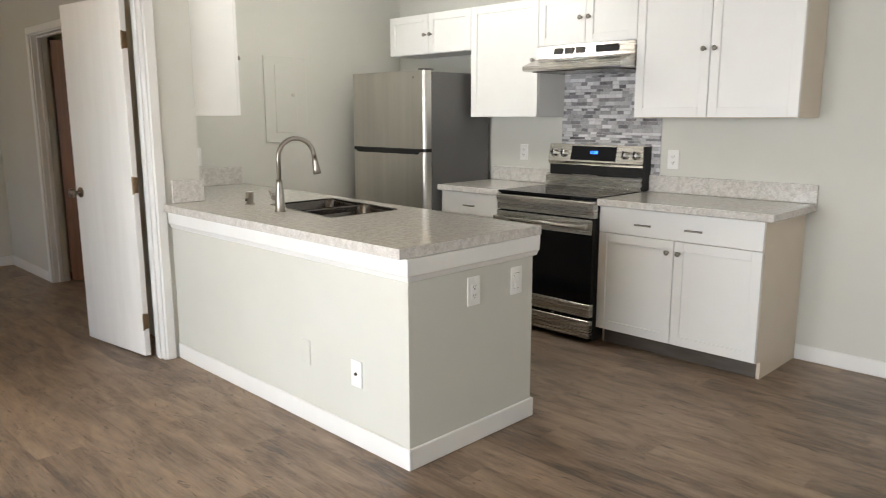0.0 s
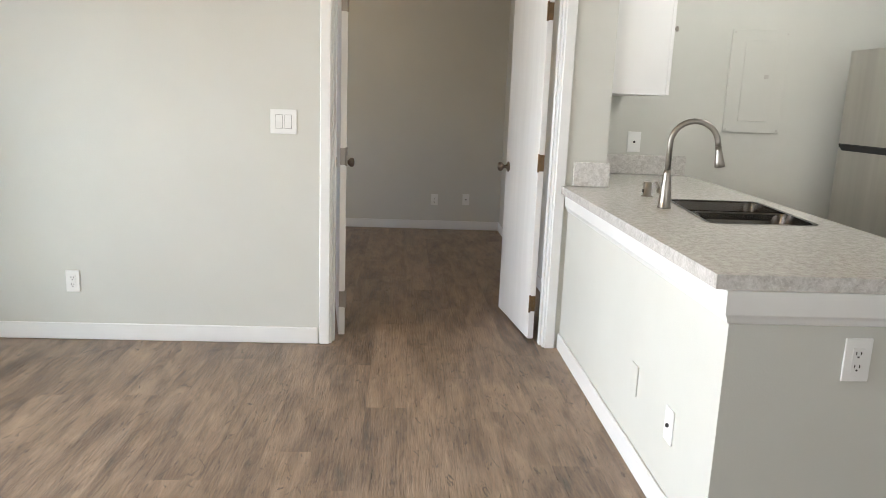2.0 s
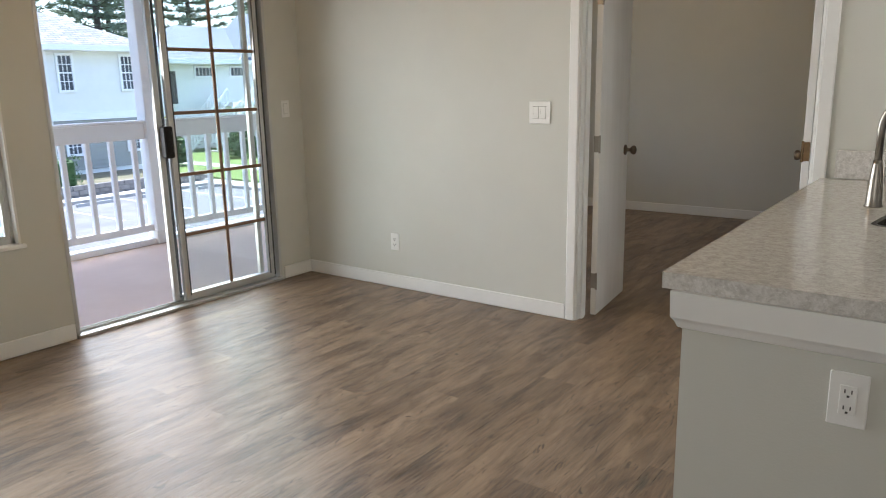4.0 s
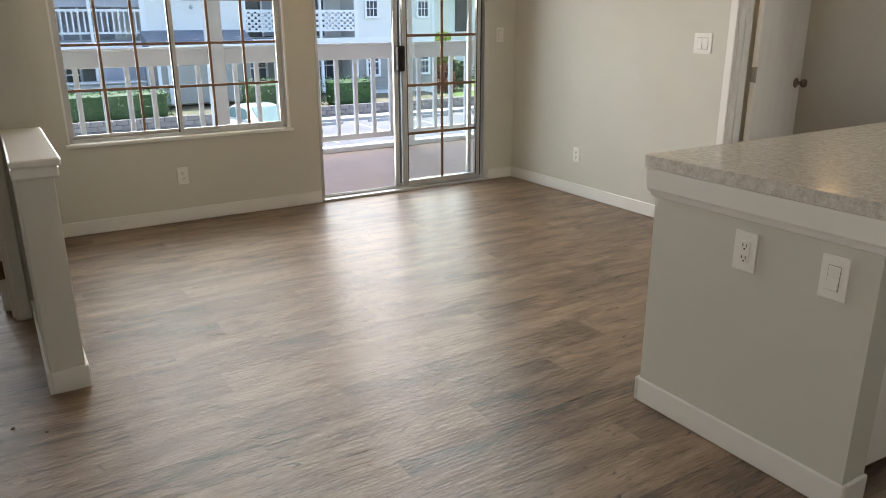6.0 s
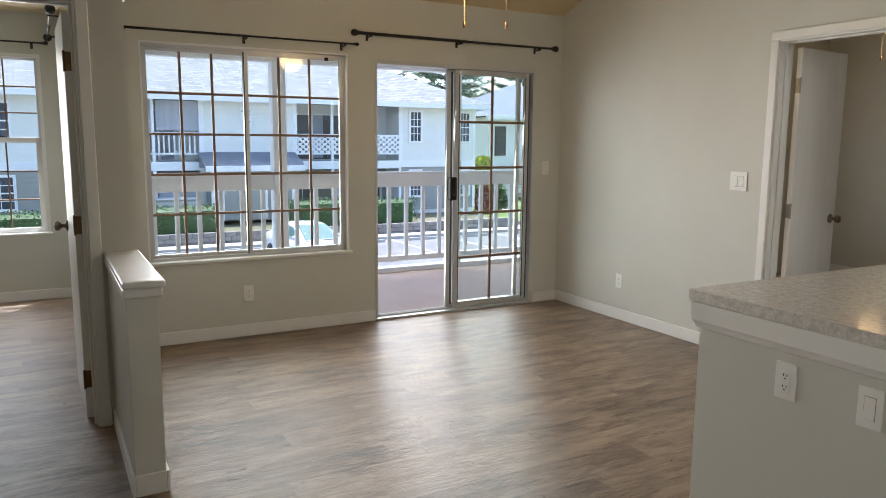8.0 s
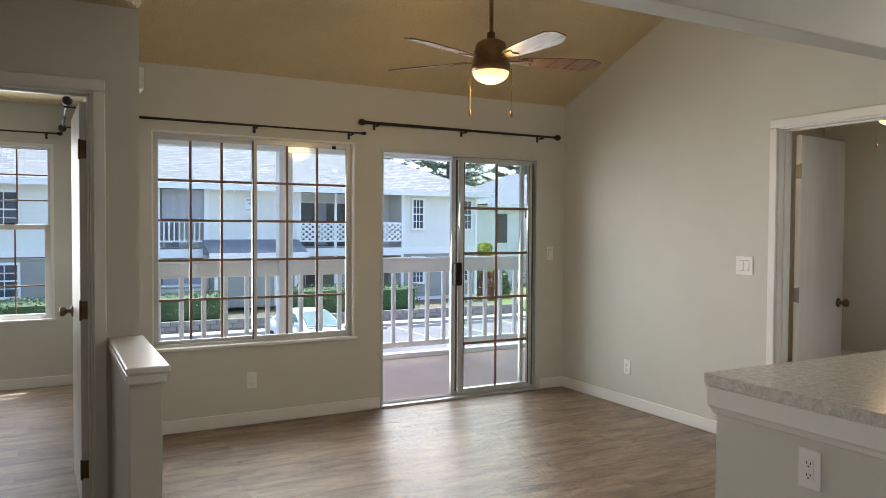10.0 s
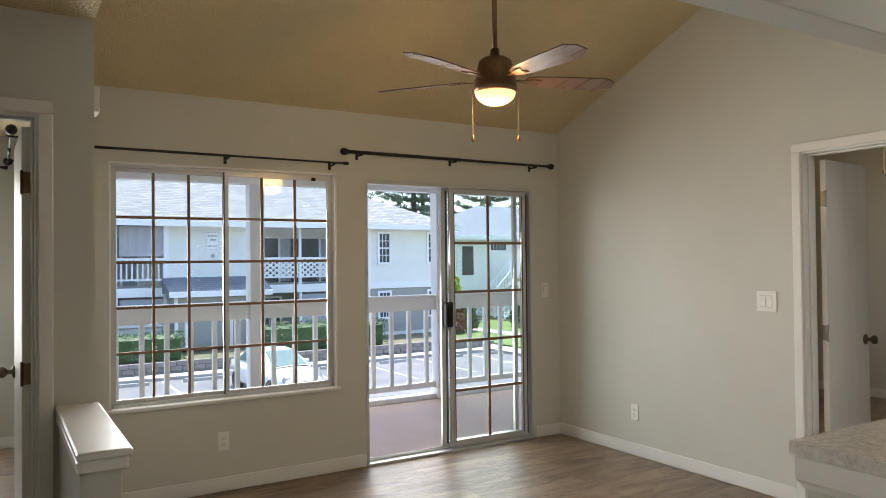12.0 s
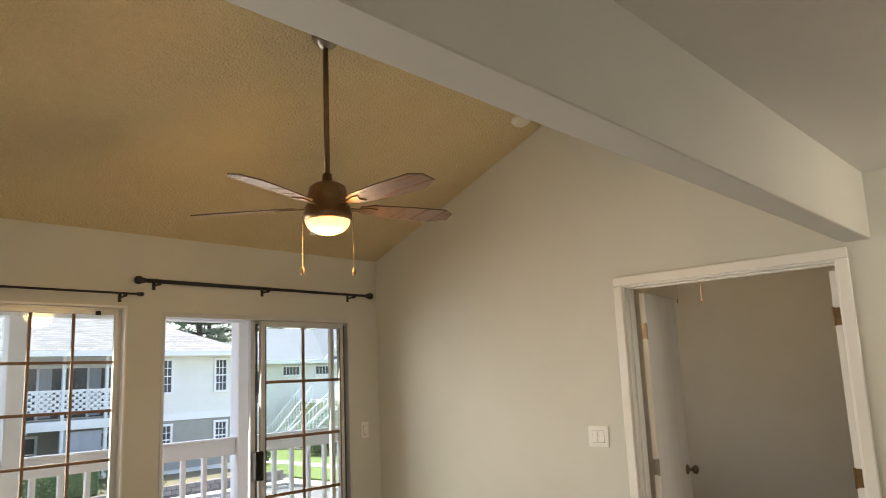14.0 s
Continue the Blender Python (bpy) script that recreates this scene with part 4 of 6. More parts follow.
def lerp2(u, v):
    a = Vector(SK[0]).lerp(Vector(SK[1]), u)
    c = Vector(SK[3]).lerp(Vector(SK[2]), u)
    return tuple(a.lerp(c, v))


def bowl(v0, v1):
    quad = [lerp2(0.015, v0), lerp2(0.985, v0), lerp2(0.985, v1), lerp2(0.015, v1)]
    bm = bmesh.new()
    rings = []
    for d, z, r in ((0.0, 0.9125, 0.055), (0.004, 0.90, 0.055), (0.012, 0.72, 0.06), (0.035, 0.695, 0.07)):
        rings.append([bm.verts.new((x, y, z)) for x, y in round_poly(inset_poly(quad, d), r)])
    for a, c in zip(rings, rings[1:]):
        for i in range(len(a)):
            j = (i + 1) % len(a)
            bm.faces.new((a[i], a[j], c[j], c[i]))
    bm.faces.new(rings[-1])
    return bm


for v0, v1 in ((0.012, 0.482), (0.518, 0.988)):
    bw = part("bowl", bowl(v0, v1), M_SINK, sink, "brushed steel bowl", smooth=True)
    c = lerp2(0.5, (v0 + v1) / 2)
    part("drain", lathe(bmesh.new(), [(0, 0.6955), (0.042, 0.6955), (0.042, 0.699), (0.030, 0.700), (0.026, 0.697), (0, 0.697)], 18, Matrix.Translation((*c, 0))), M_NICKEL, bw, "round steel drain", smooth=True)
bm = bmesh.new()
prism(bm, [lerp2(0.01, 0.475), lerp2(0.99, 0.475), lerp2(0.99, 0.525), lerp2(0.01, 0.525)], 0.80, 0.906)
part("divider", bm, M_SINK, sink)
bm = bmesh.new()
ro = [bm.verts.new((x, y, TOP + 0.002)) for x, y in round_poly(inset_poly(SK, -0.006), 0.055)]
ri = [bm.verts.new((x, y, TOP + 0.001)) for x, y in round_poly(inset_poly(SK, 0.010), 0.05)]
rl = [bm.verts.new((x, y, 0.88)) for x, y in round_poly(inset_poly(SK, 0.010), 0.05)]
for i in range(len(ro)):
    j = (i + 1) % len(ro)
    bm.faces.new((ro[i], ro[j], ri[j], ri[i]))
    bm.faces.new((ri[i], ri[j], rl[j], rl[i]))
part("rim", bm, M_SINK, sink, "thin dark steel rim")

# ---- faucet and soap pump ----
FX, FY = 2.362, 3.435
fa = empty("faucet", (FX, FY, TOP), "brushed nickel gooseneck pull-down kitchen faucet", "faucet")
bm = bmesh.new()
lathe(bm, [(0, 0), (0.030, 0), (0.031, 0.004), (0.027, 0.010), (0.0255, 0.05), (0.022, 0.10), (0.0165, 0.150), (0.015, 0.165), (0, 0.165)], 20, Matrix.Translation((FX, FY, TOP)))
part("base_column", bm, M_NICKEL, fa, smooth=True)
bm = bmesh.new()
ang = radians(-14)
ux, uy = math.cos(ang), math.sin(ang)
pts = [(FX, FY, TOP + 0.16), (FX, FY, TOP + 0.28)]
R = 0.098
for k in range(1, 15):
    a = math.pi * k / 15 * 1.02
    s = R - R * math.cos(a)
    pts.append((FX + ux * s, FY + uy * s, TOP + 0.28 + R * math.sin(a)))
e0 = Vector(pts[-1])
pts.append(tuple(e0 + Vector((ux * 0.004, uy * 0.004, -0.02))))
tube(bm, pts, 0.0125, 14)
part("neck", bm, M_NICKEL, fa, smooth=True)
bm = bmesh.new()
d0 = Vector(pts[-1])
dn = Vector((ux * 0.16, uy * 0.16, -1)).normalized()
tube(bm, [d0, d0 + dn * 0.02, d0 + dn * 0.06, d0 + dn * 0.085, d0 + dn * 0.088], [0.0135, 0.0145, 0.019, 0.0225, 0.018], 16)
part("spray_head", bm, M_NICKEL, fa, smooth=True)
bm = bmesh.new()
tube(bm, [(FX, FY, TOP + 0.065), (FX - 0.012, FY + 0.045, TOP + 0.072)], [0.014, 0.016], 12)
tube(bm, [(FX - 0.012, FY + 0.045, TOP + 0.072), (FX - 0.02, FY + 0.065, TOP + 0.105)], [0.010, 0.007], 10)
part("lever", bm, M_NICKEL, fa, smooth=True)
cap = empty("air_gap_cap", (2.415, 3.830, TOP), "small brushed nickel air gap cap on the counter", "air gap cap")
bm = bmesh.new()
lathe(bm, [(0, 0), (0.030, 0), (0.030, 0.004), (0.022, 0.007), (0.022, 0.066), (0.019, 0.071), (0, 0.071)], 18, Matrix.Translation((2.415, 3.830, TOP)))
part("cap_body", bm, M_NICKEL, cap, smooth=True)
part("vent_slot", box(2.392, 2.396, 3.820, 3.840, TOP + 0.02, TOP + 0.035), M_SLOT, cap)

# ---- cabinets ----


def shaker(parent, x, y0, y1, z0, z1, knob=None, rail=0.055, sign=-1, name="cabinet_door"):
    """A framed door in the plane x, facing sign * x."""
    a, c = (x, x + 0.020) if sign < 0 else (x - 0.020, x)
    p0, p1 = (x + 0.009, x + 0.017) if sign < 0 else (x - 0.017, x - 0.009)
    d = part(name, box(p0, p1, y0 + rail - 0.004, y1 - rail + 0.004, z0 + rail - 0.004, z1 - rail + 0.004), M_CAB, parent)
    part("stile", box(a, c, y0, y0 + rail, z0, z1, bev=0.0018), M_CAB, d)
    part("stile", box(a, c, y1 - rail, y1, z0, z1, bev=0.0018), M_CAB, d)
    part("rail", box(a, c, y0 + rail, y1 - rail, z0, z0 + rail, bev=0.0018), M_CAB, d)
    part("rail", box(a, c, y0 + rail, y1 - rail, z1 - rail, z1, bev=0.0018), M_CAB, d)
    if knob:
        k = bmesh.new()
        lathe(k, [(0, 0), (0.009, 0), (0.006, 0.006), (0.006, 0.014), (0.014, 0.019), (0.0155, 0.024), (0.012, 0.029), (0, 0.030)], 14, Matrix.Translation((x, *knob)) @ pose(0, 0, 0, 0, 90 * sign))
        part("knob", k, M_NICKEL, d, "round nickel knob", smooth=True)
    return d


def drawer(parent, x, y0, y1, z0, z1, pulls):
    d = part("drawer_front", box(x, x + 0.020, y0, y1, z0, z1, bev=0.002), M_CAB, parent)
    for yc in pulls:
        zc = (z0 + z1) / 2 - 0.01
        k = bmesh.new()
        tube(k, [(x, yc - 0.036, zc), (x - 0.022, yc - 0.036, zc)], 0.004, 8)
        tube(k, [(x, yc + 0.036, zc), (x - 0.022, yc + 0.036, zc)], 0.004, 8)
        tube(k, [(x - 0.024, yc - 0.050, zc), (x - 0.026, yc, zc), (x - 0.024, yc + 0.050, zc)], 0.0055, 10)
        part("pull", k, M_NICKEL, d, "nickel bar pull", smooth=True)


UX = XK - 0.322
GRP = "upper cabinets over the range wall"


def upper(label, y0, y1, z0, z1, doors, side_mat=None):
    ob = empty("wall_cabinet", (XK - 0.15, (y0 + y1) / 2, z0), label, "cabinet", GRP)
    part("body", box(UX + 0.021, XK - 0.001, y0 + 0.0008, y1 - 0.0008, z0, z1, bev=0.001), side_mat or M_CAB, ob)
    for d0, d1, knob in doors:
        shaker(ob, UX, d0 + 0.002, d1 - 0.002, z0 + 0.003, z1 - 0.003, knob)
    return ob


UT = 2.178
upper("white shaker two-door cabinet above the refrigerator", 3.888, 4.782, 1.875, UT, ((3.888, 4.335, (4.305, 2.02)), (4.335, 4.782, (4.368, 2.02))))
upper("white shaker single-door wall cabinet beside the hood", 3.272, 3.888, 1.395, UT, ((3.272, 3.888, (3.305, 1.775)),))
upper("white shaker two-door cabinet above the hood", 2.528, 3.272, 1.857, UT, ((2.528, 2.900, (2.868, 2.02)), (2.900, 3.272, (2.932, 2.02))))
upper("white shaker two-door wall cabinet, side panel tinted for warm light", 1.562, 2.528, 1.392, UT, ((1.562, 2.062, (2.030, 1.775)), (2.062, 2.528, (2.096, 1.775))), M_CABSIDE_WARM)

# cabinet on the side wall by the peninsula
sc = empty("wall_cabinet", (2.45, 4.7, 1.41), "white wall cabinet hung beside the doorway", "cabinet")
part("body", box(2.301, 2.60, 4.235, YP - 0.01, 1.408, UT + 0.02, bev=0.001), M_CAB, sc)
shaker(sc, 2.621, 4.237, 4.66, 1.411, UT + 0.017, (4.270, 1.755), sign=1)
shaker(sc, 2.621, 4.662, YP - 0.012, 1.411, UT + 0.017, (4.98, 1.48), sign=1)

BXF = XK - 0.585


def base_unit(label, y0, y1, doors, drawers, side_mat):
    ob = empty("base_cabinet", (XK - 0.3, (y0 + y1) / 2, 0), label, "cabinet", "base cabinets of the range wall")
    part("body", boxes([(BXF + 0.022, XK - 0.001, y0, y1, 0.100, 0.872), (BXF + 0.075, XK - 0.001, y0, y0 + 0.018, 0.0, 0.100), (BXF + 0.085, XK - 0.001, y1 - 0.018, y1, 0.0, 0.100)]), side_mat, ob, "cabinet sides")
    part("toe_kick", box(BXF + 0.078, BXF + 0.09, y0 + 0.018, y1 - 0.018, 0.002, 0.100), M_TOE, ob, "dark brown toe kick")
    for d0, d1, knob in doors:
        shaker(ob, BXF, d0 + 0.002, d1 - 0.002, 0.108, 0.708, knob)
    for d0, d1, pulls in drawers:
        drawer(ob, BXF, d0 + 0.002, d1 - 0.002, 0.712, 0.866, pulls)
    return ob


base_unit("white shaker base cabinet with two doors and a drawer", 1.585, 2.575, ((1.585, 2.080, (2.047, 0.640)), (2.080, 2.575, (2.115, 0.640))), ((1.585, 2.575, (1.96, 2.27)),), M_CABSIDE_WARM)
base_unit("white shaker base cabinet beside the refrigerator", 3.345, 3.93, ((3.345, 3.93, (3.38, 0.640)),), ((3.345, 3.93, (3.64,)),), M_CAB)
for label, y0, y1 in (("speckled warm grey laminate countertop beside the range", 1.530, 2.572), ("speckled warm grey laminate countertop beside the refrigerator", 3.342, 3.936)):
    cb_ = empty("countertop", (XK - 0.3, (y0 + y1) / 2, TOP), label, "countertop")
    part("slab", box(XK - 0.625, XK - 0.001, y0, y1, 0.8725, TOP, bev=0.004), M_COUNTER, cb_)
    part("backsplash", box(XK - 0.020, XK - 0.001, y0, y1, TOP + 0.001, TOP + 0.108, bev=0.003), M_COUNTER, cb_, "speckled laminate backsplash")
plate("power_outlet", "white duplex outlet above the counter", (XK, 2.415, 1.128), -90, "outlet", w=0.078, h=0.122)
plate("power_outlet", "white duplex outlet beside the refrigerator", (XK, 3.63, 1.135), -90, "outlet", w=0.072)
plate("wall_jack", "white cable plate above the end counter", (2.70, YP, 1.122), 0, "jack", w=0.085, h=0.13)

# ---- breaker panel ----
bp = empty("breaker_panel", (3.43, YP, 1.2), "white painted electrical breaker panel in the wall", "breaker panel")
PZ0, PZ1, PXA, PXB = 1.205, 1.850, 3.270, 3.645
part("frame_plate", box(PXA, PXB, YP - 0.012, YP, PZ0, PZ1, bev=0.003), M_WALL, bp, "painted steel cover plate")
pd = part("panel_door", box(PXA + 0.09, PXB - 0.095, YP - 0.0190, YP - 0.0122, PZ0 + 0.075, PZ1 - 0.065, bev=0.002), M_WALL, bp, "painted access door")
part("latch", box(PXB - 0.145, PXB - 0.115, YP - 0.0235, YP - 0.0190, 1.55, 1.575, bev=0.002), M_STEEL, pd, "small metal latch")
for x in (PXA + 0.018, PXB - 0.018):
    for z in (PZ0 + 0.02, PZ1 - 0.02):
        part("screw", lathe(bmesh.new(), [(0, 0), (0.006, 0), (0.006, 0.002), (0, 0.003)], 10, Matrix.Translation((x, YP - 0.012, z)) @ pose(0, 0, 0, 90)), M_STEEL, bp)

# ---- refrigerator ----
FR0, FR1, FRX = 3.945, 4.768, 3.90
fr = empty("refrigerator", (4.25, 4.36, 0), "stainless top-freezer refrigerator with dark grey sides", "refrigerator")
part("body", box(FRX + 0.075, XK - 0.05, FR0 + 0.004, FR1 - 0.004, 0.03, 1.715, bev=0.006), M_FRIDGE, fr, "dark grey textured cabinet")


def fridge_door(name, z0, z1):
    bm = bmesh.new()
    n = 8
    pts = []
    for k in range(n + 1):
        a = math.pi / 2 * k / n
        pts.append((FRX + 0.028 - 0.028 * math.sin(a), FR0 + 0.030 - 0.030 * math.cos(a)))
    prof = [(FRX + 0.068, FR0)] + pts + [(2 * FRX * 0 + x, FR0 + FR1 - y) for x, y in reversed(pts)] + [(FRX + 0.068, FR1)]
    prism(bm, prof, z0, z1)
    return part(name, bm, M_STEEL, fr, "brushed stainless steel door")


fd = fridge_door("freezer_door", 1.170, 1.722)
fb = fridge_door("fresh_food_door", 0.06, 1.146)
bm = bmesh.new()
prism(bm, [(FR0 + 0.03, 1.165), (FR0 + 0.07, 1.130), (FR1 - 0.07, 1.130), (FR1 - 0.03, 1.165)], FRX - 0.006, FRX + 0.05, "x")
part("handle_recess", bm, M_BLACK, fb, "black recessed pocket handle")
part("door_gap", box(FRX + 0.012, FRX + 0.074, FR0 + 0.006, FR1 - 0.006, 1.146, 1.170), M_BLACK, fr, "black gasket gap")
part("hinge_cover", box(FRX + 0.02, FRX + 0.12, FR0 + 0.02, FR0 + 0.09, 1.722, 1.738, bev=0.005), M_FRIDGE, fr)
part("badge", lathe(bmesh.new(), [(0, 0), (0.010, 0), (0.009, 0.002), (0, 0.002)], 14, Matrix.Translation((FRX - 0.0002, 4.06, 1.675)) @ pose(0, 0, 0, 0, -90)), M_NICKEL, fd, "small round badge")
part("kick_grille", box(FRX + 0.05, FRX + 0.09, FR0 + 0.02, FR1 - 0.02, 0.0, 0.058), M_BLACK, fr, "black kick grille")

# ---- range ----
R0, R1, RX = 2.578, 3.338, 3.985
st = empty("range", (4.3, 2.96, 0), "stainless electric range with black glass cooktop and oven door", "range")
part("body", boxes([(RX + 0.04, XK - 0.02, R0 + 0.002, R0 + 0.02, 0.02, 0.90), (RX + 0.04, XK - 0.02, R1 - 0.02, R1 - 0.002, 0.02, 0.90), (RX + 0.06, XK - 0.02, R0 + 0.02, R1 - 0.02, 0.05, 0.90)]), M_BLACK, st, "black enamel side panels")
part("cooktop", box(RX + 0.015, XK - 0.085, R0, R1, 0.902, 0.918, bev=0.003), M_BLACKGLASS, st, "black glass cooktop")
bm = bmesh.new()
prism(bm, [(RX + 0.055, 0.900), (RX + 0.004, 0.893), (RX, 0.885), (RX + 0.012, 0.792), (RX + 0.055, 0.792)], R0, R1, "y")
part("front_rail", bm, M_STEEL_H, st, "brushed steel front rail")
part("rail_groove", box(RX + 0.003, RX + 0.012, R0 + 0.04, R1 - 0.04, 0.812, 0.862, bev=0.002), M_STEEL_H, st)
od = part("oven_door", boxes([(RX + 0.006, RX + 0.05, R0 + 0.002, R1 - 0.002, 0.258, 0.785), ], bev=0.004), M_BLACKGLASS, st, "black glass oven door")
part("top_band", box(RX + 0.001, RX + 0.006, R0 + 0.004, R1 - 0.004, 0.690, 0.782, bev=0.001), M_STEEL_H, od, "brushed steel band")
part("bottom_band", box(RX + 0.001, RX + 0.050, R0 + 0.002, R1 - 0.002, 0.172, 0.256, bev=0.002), M_STEEL_H, od, "brushed steel band")
bm = bmesh.new()
tube(bm, [(RX - 0.045, R0 + 0.02, 0.742), (RX - 0.048, (R0 + R1) / 2, 0.742), (RX - 0.045, R1 - 0.02, 0.742)], 0.0135, 14)
for y in (R0 + 0.05, R1 - 0.05):
    bx(bm, RX - 0.045, RX + 0.004, y - 0.016, y + 0.016, 0.732, 0.752, bev=0.003)
part("handle", bm, M_STEEL_H, od, "steel bar handle", smooth=True)
part("drawer", box(RX + 0.002, RX + 0.05, R0 + 0.003, R1 - 0.003, 0.038, 0.152, bev=0.004), M_STEEL_H, st, "brushed steel storage drawer")
for y in (R0 + 0.05, R1 - 0.05):
    for x in (RX + 0.10, XK - 0.08):
        part("foot", lathe(bmesh.new(), [(0, 0), (0.018, 0), (0.018, 0.03), (0.010, 0.052), (0, 0.052)], 10, Matrix.Translation((x, y, 0))), M_BLACK, st)
bm = bmesh.new()
prism(bm, [(XK - 0.112, 0.918), (XK - 0.004, 0.918), (XK - 0.004, 1.208), (XK - 0.060, 1.208), (XK - 0.088, 1.090), (XK - 0.066, 1.055), (XK - 0.066, 1.005), (XK - 0.112, 0.998)], R0 - 0.002, R1 + 0.002, "y")
bg = part("backguard", bm, M_STEEL_H, st, "brushed steel control backguard")
part("side_cap", box(XK - 0.10, XK - 0.004, R0 - 0.010, R0 - 0.0025, 0.92, 1.205, bev=0.002), M_BLACK, bg)
part("vent_band", box(XK - 0.075, XK - 0.066, R0 + 0.01, R1 - 0.01, 1.003, 1.060), M_BLACK, bg, "black recess")
TILT = math.degrees(math.atan2(0.028, 0.118))


def on_panel(y, s, d=0.0):
    """A place on the tilted control face: s metres up from its lower edge."""
    a = radians(TILT)
    return Matrix.Translation((XK - 0.088 + s * math.sin(a) - d * math.cos(a), y, 1.090 + s * math.cos(a) + d * math.sin(a))) @ pose(0, 0, 0, 0, TILT - 90, 0)


def flat_on_panel(y0, y1, s0, s1, d0, d1):
    bm = box(s0, s1, y0, y1, d0, d1)
    c = on_panel(0, 0, 0) @ pose(0, 0, 0, 0, 0, 0)
    for v in bm.verts:
        v.co = on_panel(v.co.y, v.co.x, v.co.z).translation
    return bm


disp = part("display", flat_on_panel(2.790, 3.150, 0.012, 0.108, 0.0005, 0.003), M_BLACKGLASS, bg, "black control display")
for i, (y0, y1) in enumerate(((2.985, 2.992), (2.972, 2.979), (2.952, 2.965), (2.935, 2.948))):
    part("clock_digit", flat_on_panel(y0, y1, 0.056, 0.078, 0.0032, 0.0042), M_CLOCK, disp, "glowing blue clock digit")
for y in (2.640, 2.722, 3.210, 3.292):
    k = bmesh.new()
    lathe(k, [(0, 0), (0.030, 0), (0.030, 0.005), (0.024, 0.008), (0.022, 0.026), (0.019, 0.030), (0, 0.030)], 18, on_panel(y, 0.058))
    kn = part("control_knob", k, M_STEEL_H, bg, "steel and black control knob", smooth=True)
    part("knob_grip", flat_on_panel(y - 0.004, y + 0.004, 0.038, 0.078, 0.030, 0.036), M_BLACK, kn)
for yc, xc, r in ((2.77, XK - 0.22, 0.085), (3.14, XK - 0.22, 0.075), (2.77, XK - 0.46, 0.075), (3.14, XK - 0.46, 0.105)):
    bm = bmesh.new()
    for rr in (r,):
        n = 40
        a_ = [bm.verts.new((xc + rr * math.cos(2 * math.pi * i / n), yc + rr * math.sin(2 * math.pi * i / n), 0.9184)) for i in range(n)]
        b_ = [bm.verts.new((xc + (rr - 0.002) * math.cos(2 * math.pi * i / n), yc + (rr - 0.002) * math.sin(2 * math.pi * i / n), 0.9184)) for i in range(n)]
        for i in range(n):
            bm.faces.new((a_[i], a_[(i + 1) % n], b_[(i + 1) % n], b_[i]))
    part("burner_ring", bm, M_FRIDGE, st, "faint grey burner ring")

# ---- range hood ----
hd = empty("range_hood", (4.4, 2.9, 1.7), "brushed stainless under-cabinet range hood", "range hood")
HX = XK - 0.49
bm = bmesh.new()
prism(bm, [(XK - 0.001, 1.855), (XK - 0.330, 1.855), (XK - 0.345, 1.775), (HX, 1.722), (HX, 1.698), (HX + 0.02, 1.690), (XK - 0.001, 1.700)], 2.530, 3.270, "y")
part("shell", bm, M_STEEL_H, hd)
part("filter", box(HX + 0.05, XK - 0.08, 2.58, 3.22, 1.684, 1.692), M_SINK, hd, "dark mesh filter")
for i in range(3):
    part("vent_grille", box(XK - 0.3445, XK - 0.3375, 3.055 - i * 0.085, 3.125 - i * 0.085, 1.800, 1.838), M_SLOT, hd, "dark slotted vent")
part("switch_panel", box(XK - 0.3465, XK - 0.3375, 2.64, 2.80, 1.798, 1.840, bev=0.001), M_BLACK, hd, "black switch panel")

# ---- mosaic behind the range ----
mo = empty("mosaic_backsplash", (XK, 2.9, 0.93), "grey and white glass mosaic backsplash behind the range", "backsplash", kind="structure")
part("grout_bed", box(XK - 0.003, XK - 0.0005, 2.505, 3.285, 0.93, 1.70), M_GROUT, mo)
rng = random.Random(5)
verts, faces = [], []
z = 0.932
while z < 1.69:
    h = rng.choice((0.018, 0.025, 0.025))
    y = 2.506 - rng.random() * 0.05
    while y < 3.284:
        w = rng.choice((0.050, 0.050, 0.075, 0.075))
        y0, y1 = max(y, 2.506), min(y + w - 0.002, 3.284)
        if y1 - y0 > 0.004:
            n = len(verts)
            d = 0.006 + rng.random() * 0.0015
            i = 0.0008
            verts += [(XK - 0.003, y0, z), (XK - 0.003, y1, z), (XK - 0.003, y1, z + h - 0.002), (XK - 0.003, y0, z + h - 0.002),
                      (XK - d, y0 + i, z + i), (XK - d, y1 - i, z + i), (XK - d, y1 - i, z + h - 0.002 - i), (XK - d, y0 + i, z + h - 0.002 - i)]
            faces += [(n + 4, n + 7, n + 6, n + 5), (n, n + 4, n + 5, n + 1), (n + 1, n + 5, n + 6, n + 2), (n + 2, n + 6, n + 7, n + 3), (n + 3, n + 7, n + 4, n)]
        y += w
    z += h
me = bpy.data.meshes.new("mosaic_tiles")
me.from_pydata(verts, [], faces)
me.materials.append(M_MOSAIC)
mt = new("mosaic_tiles", me)
mt.parent = mo
mt.location = -mo.location
mt["kind"] = "stuff"

# ---- ceiling fans ----


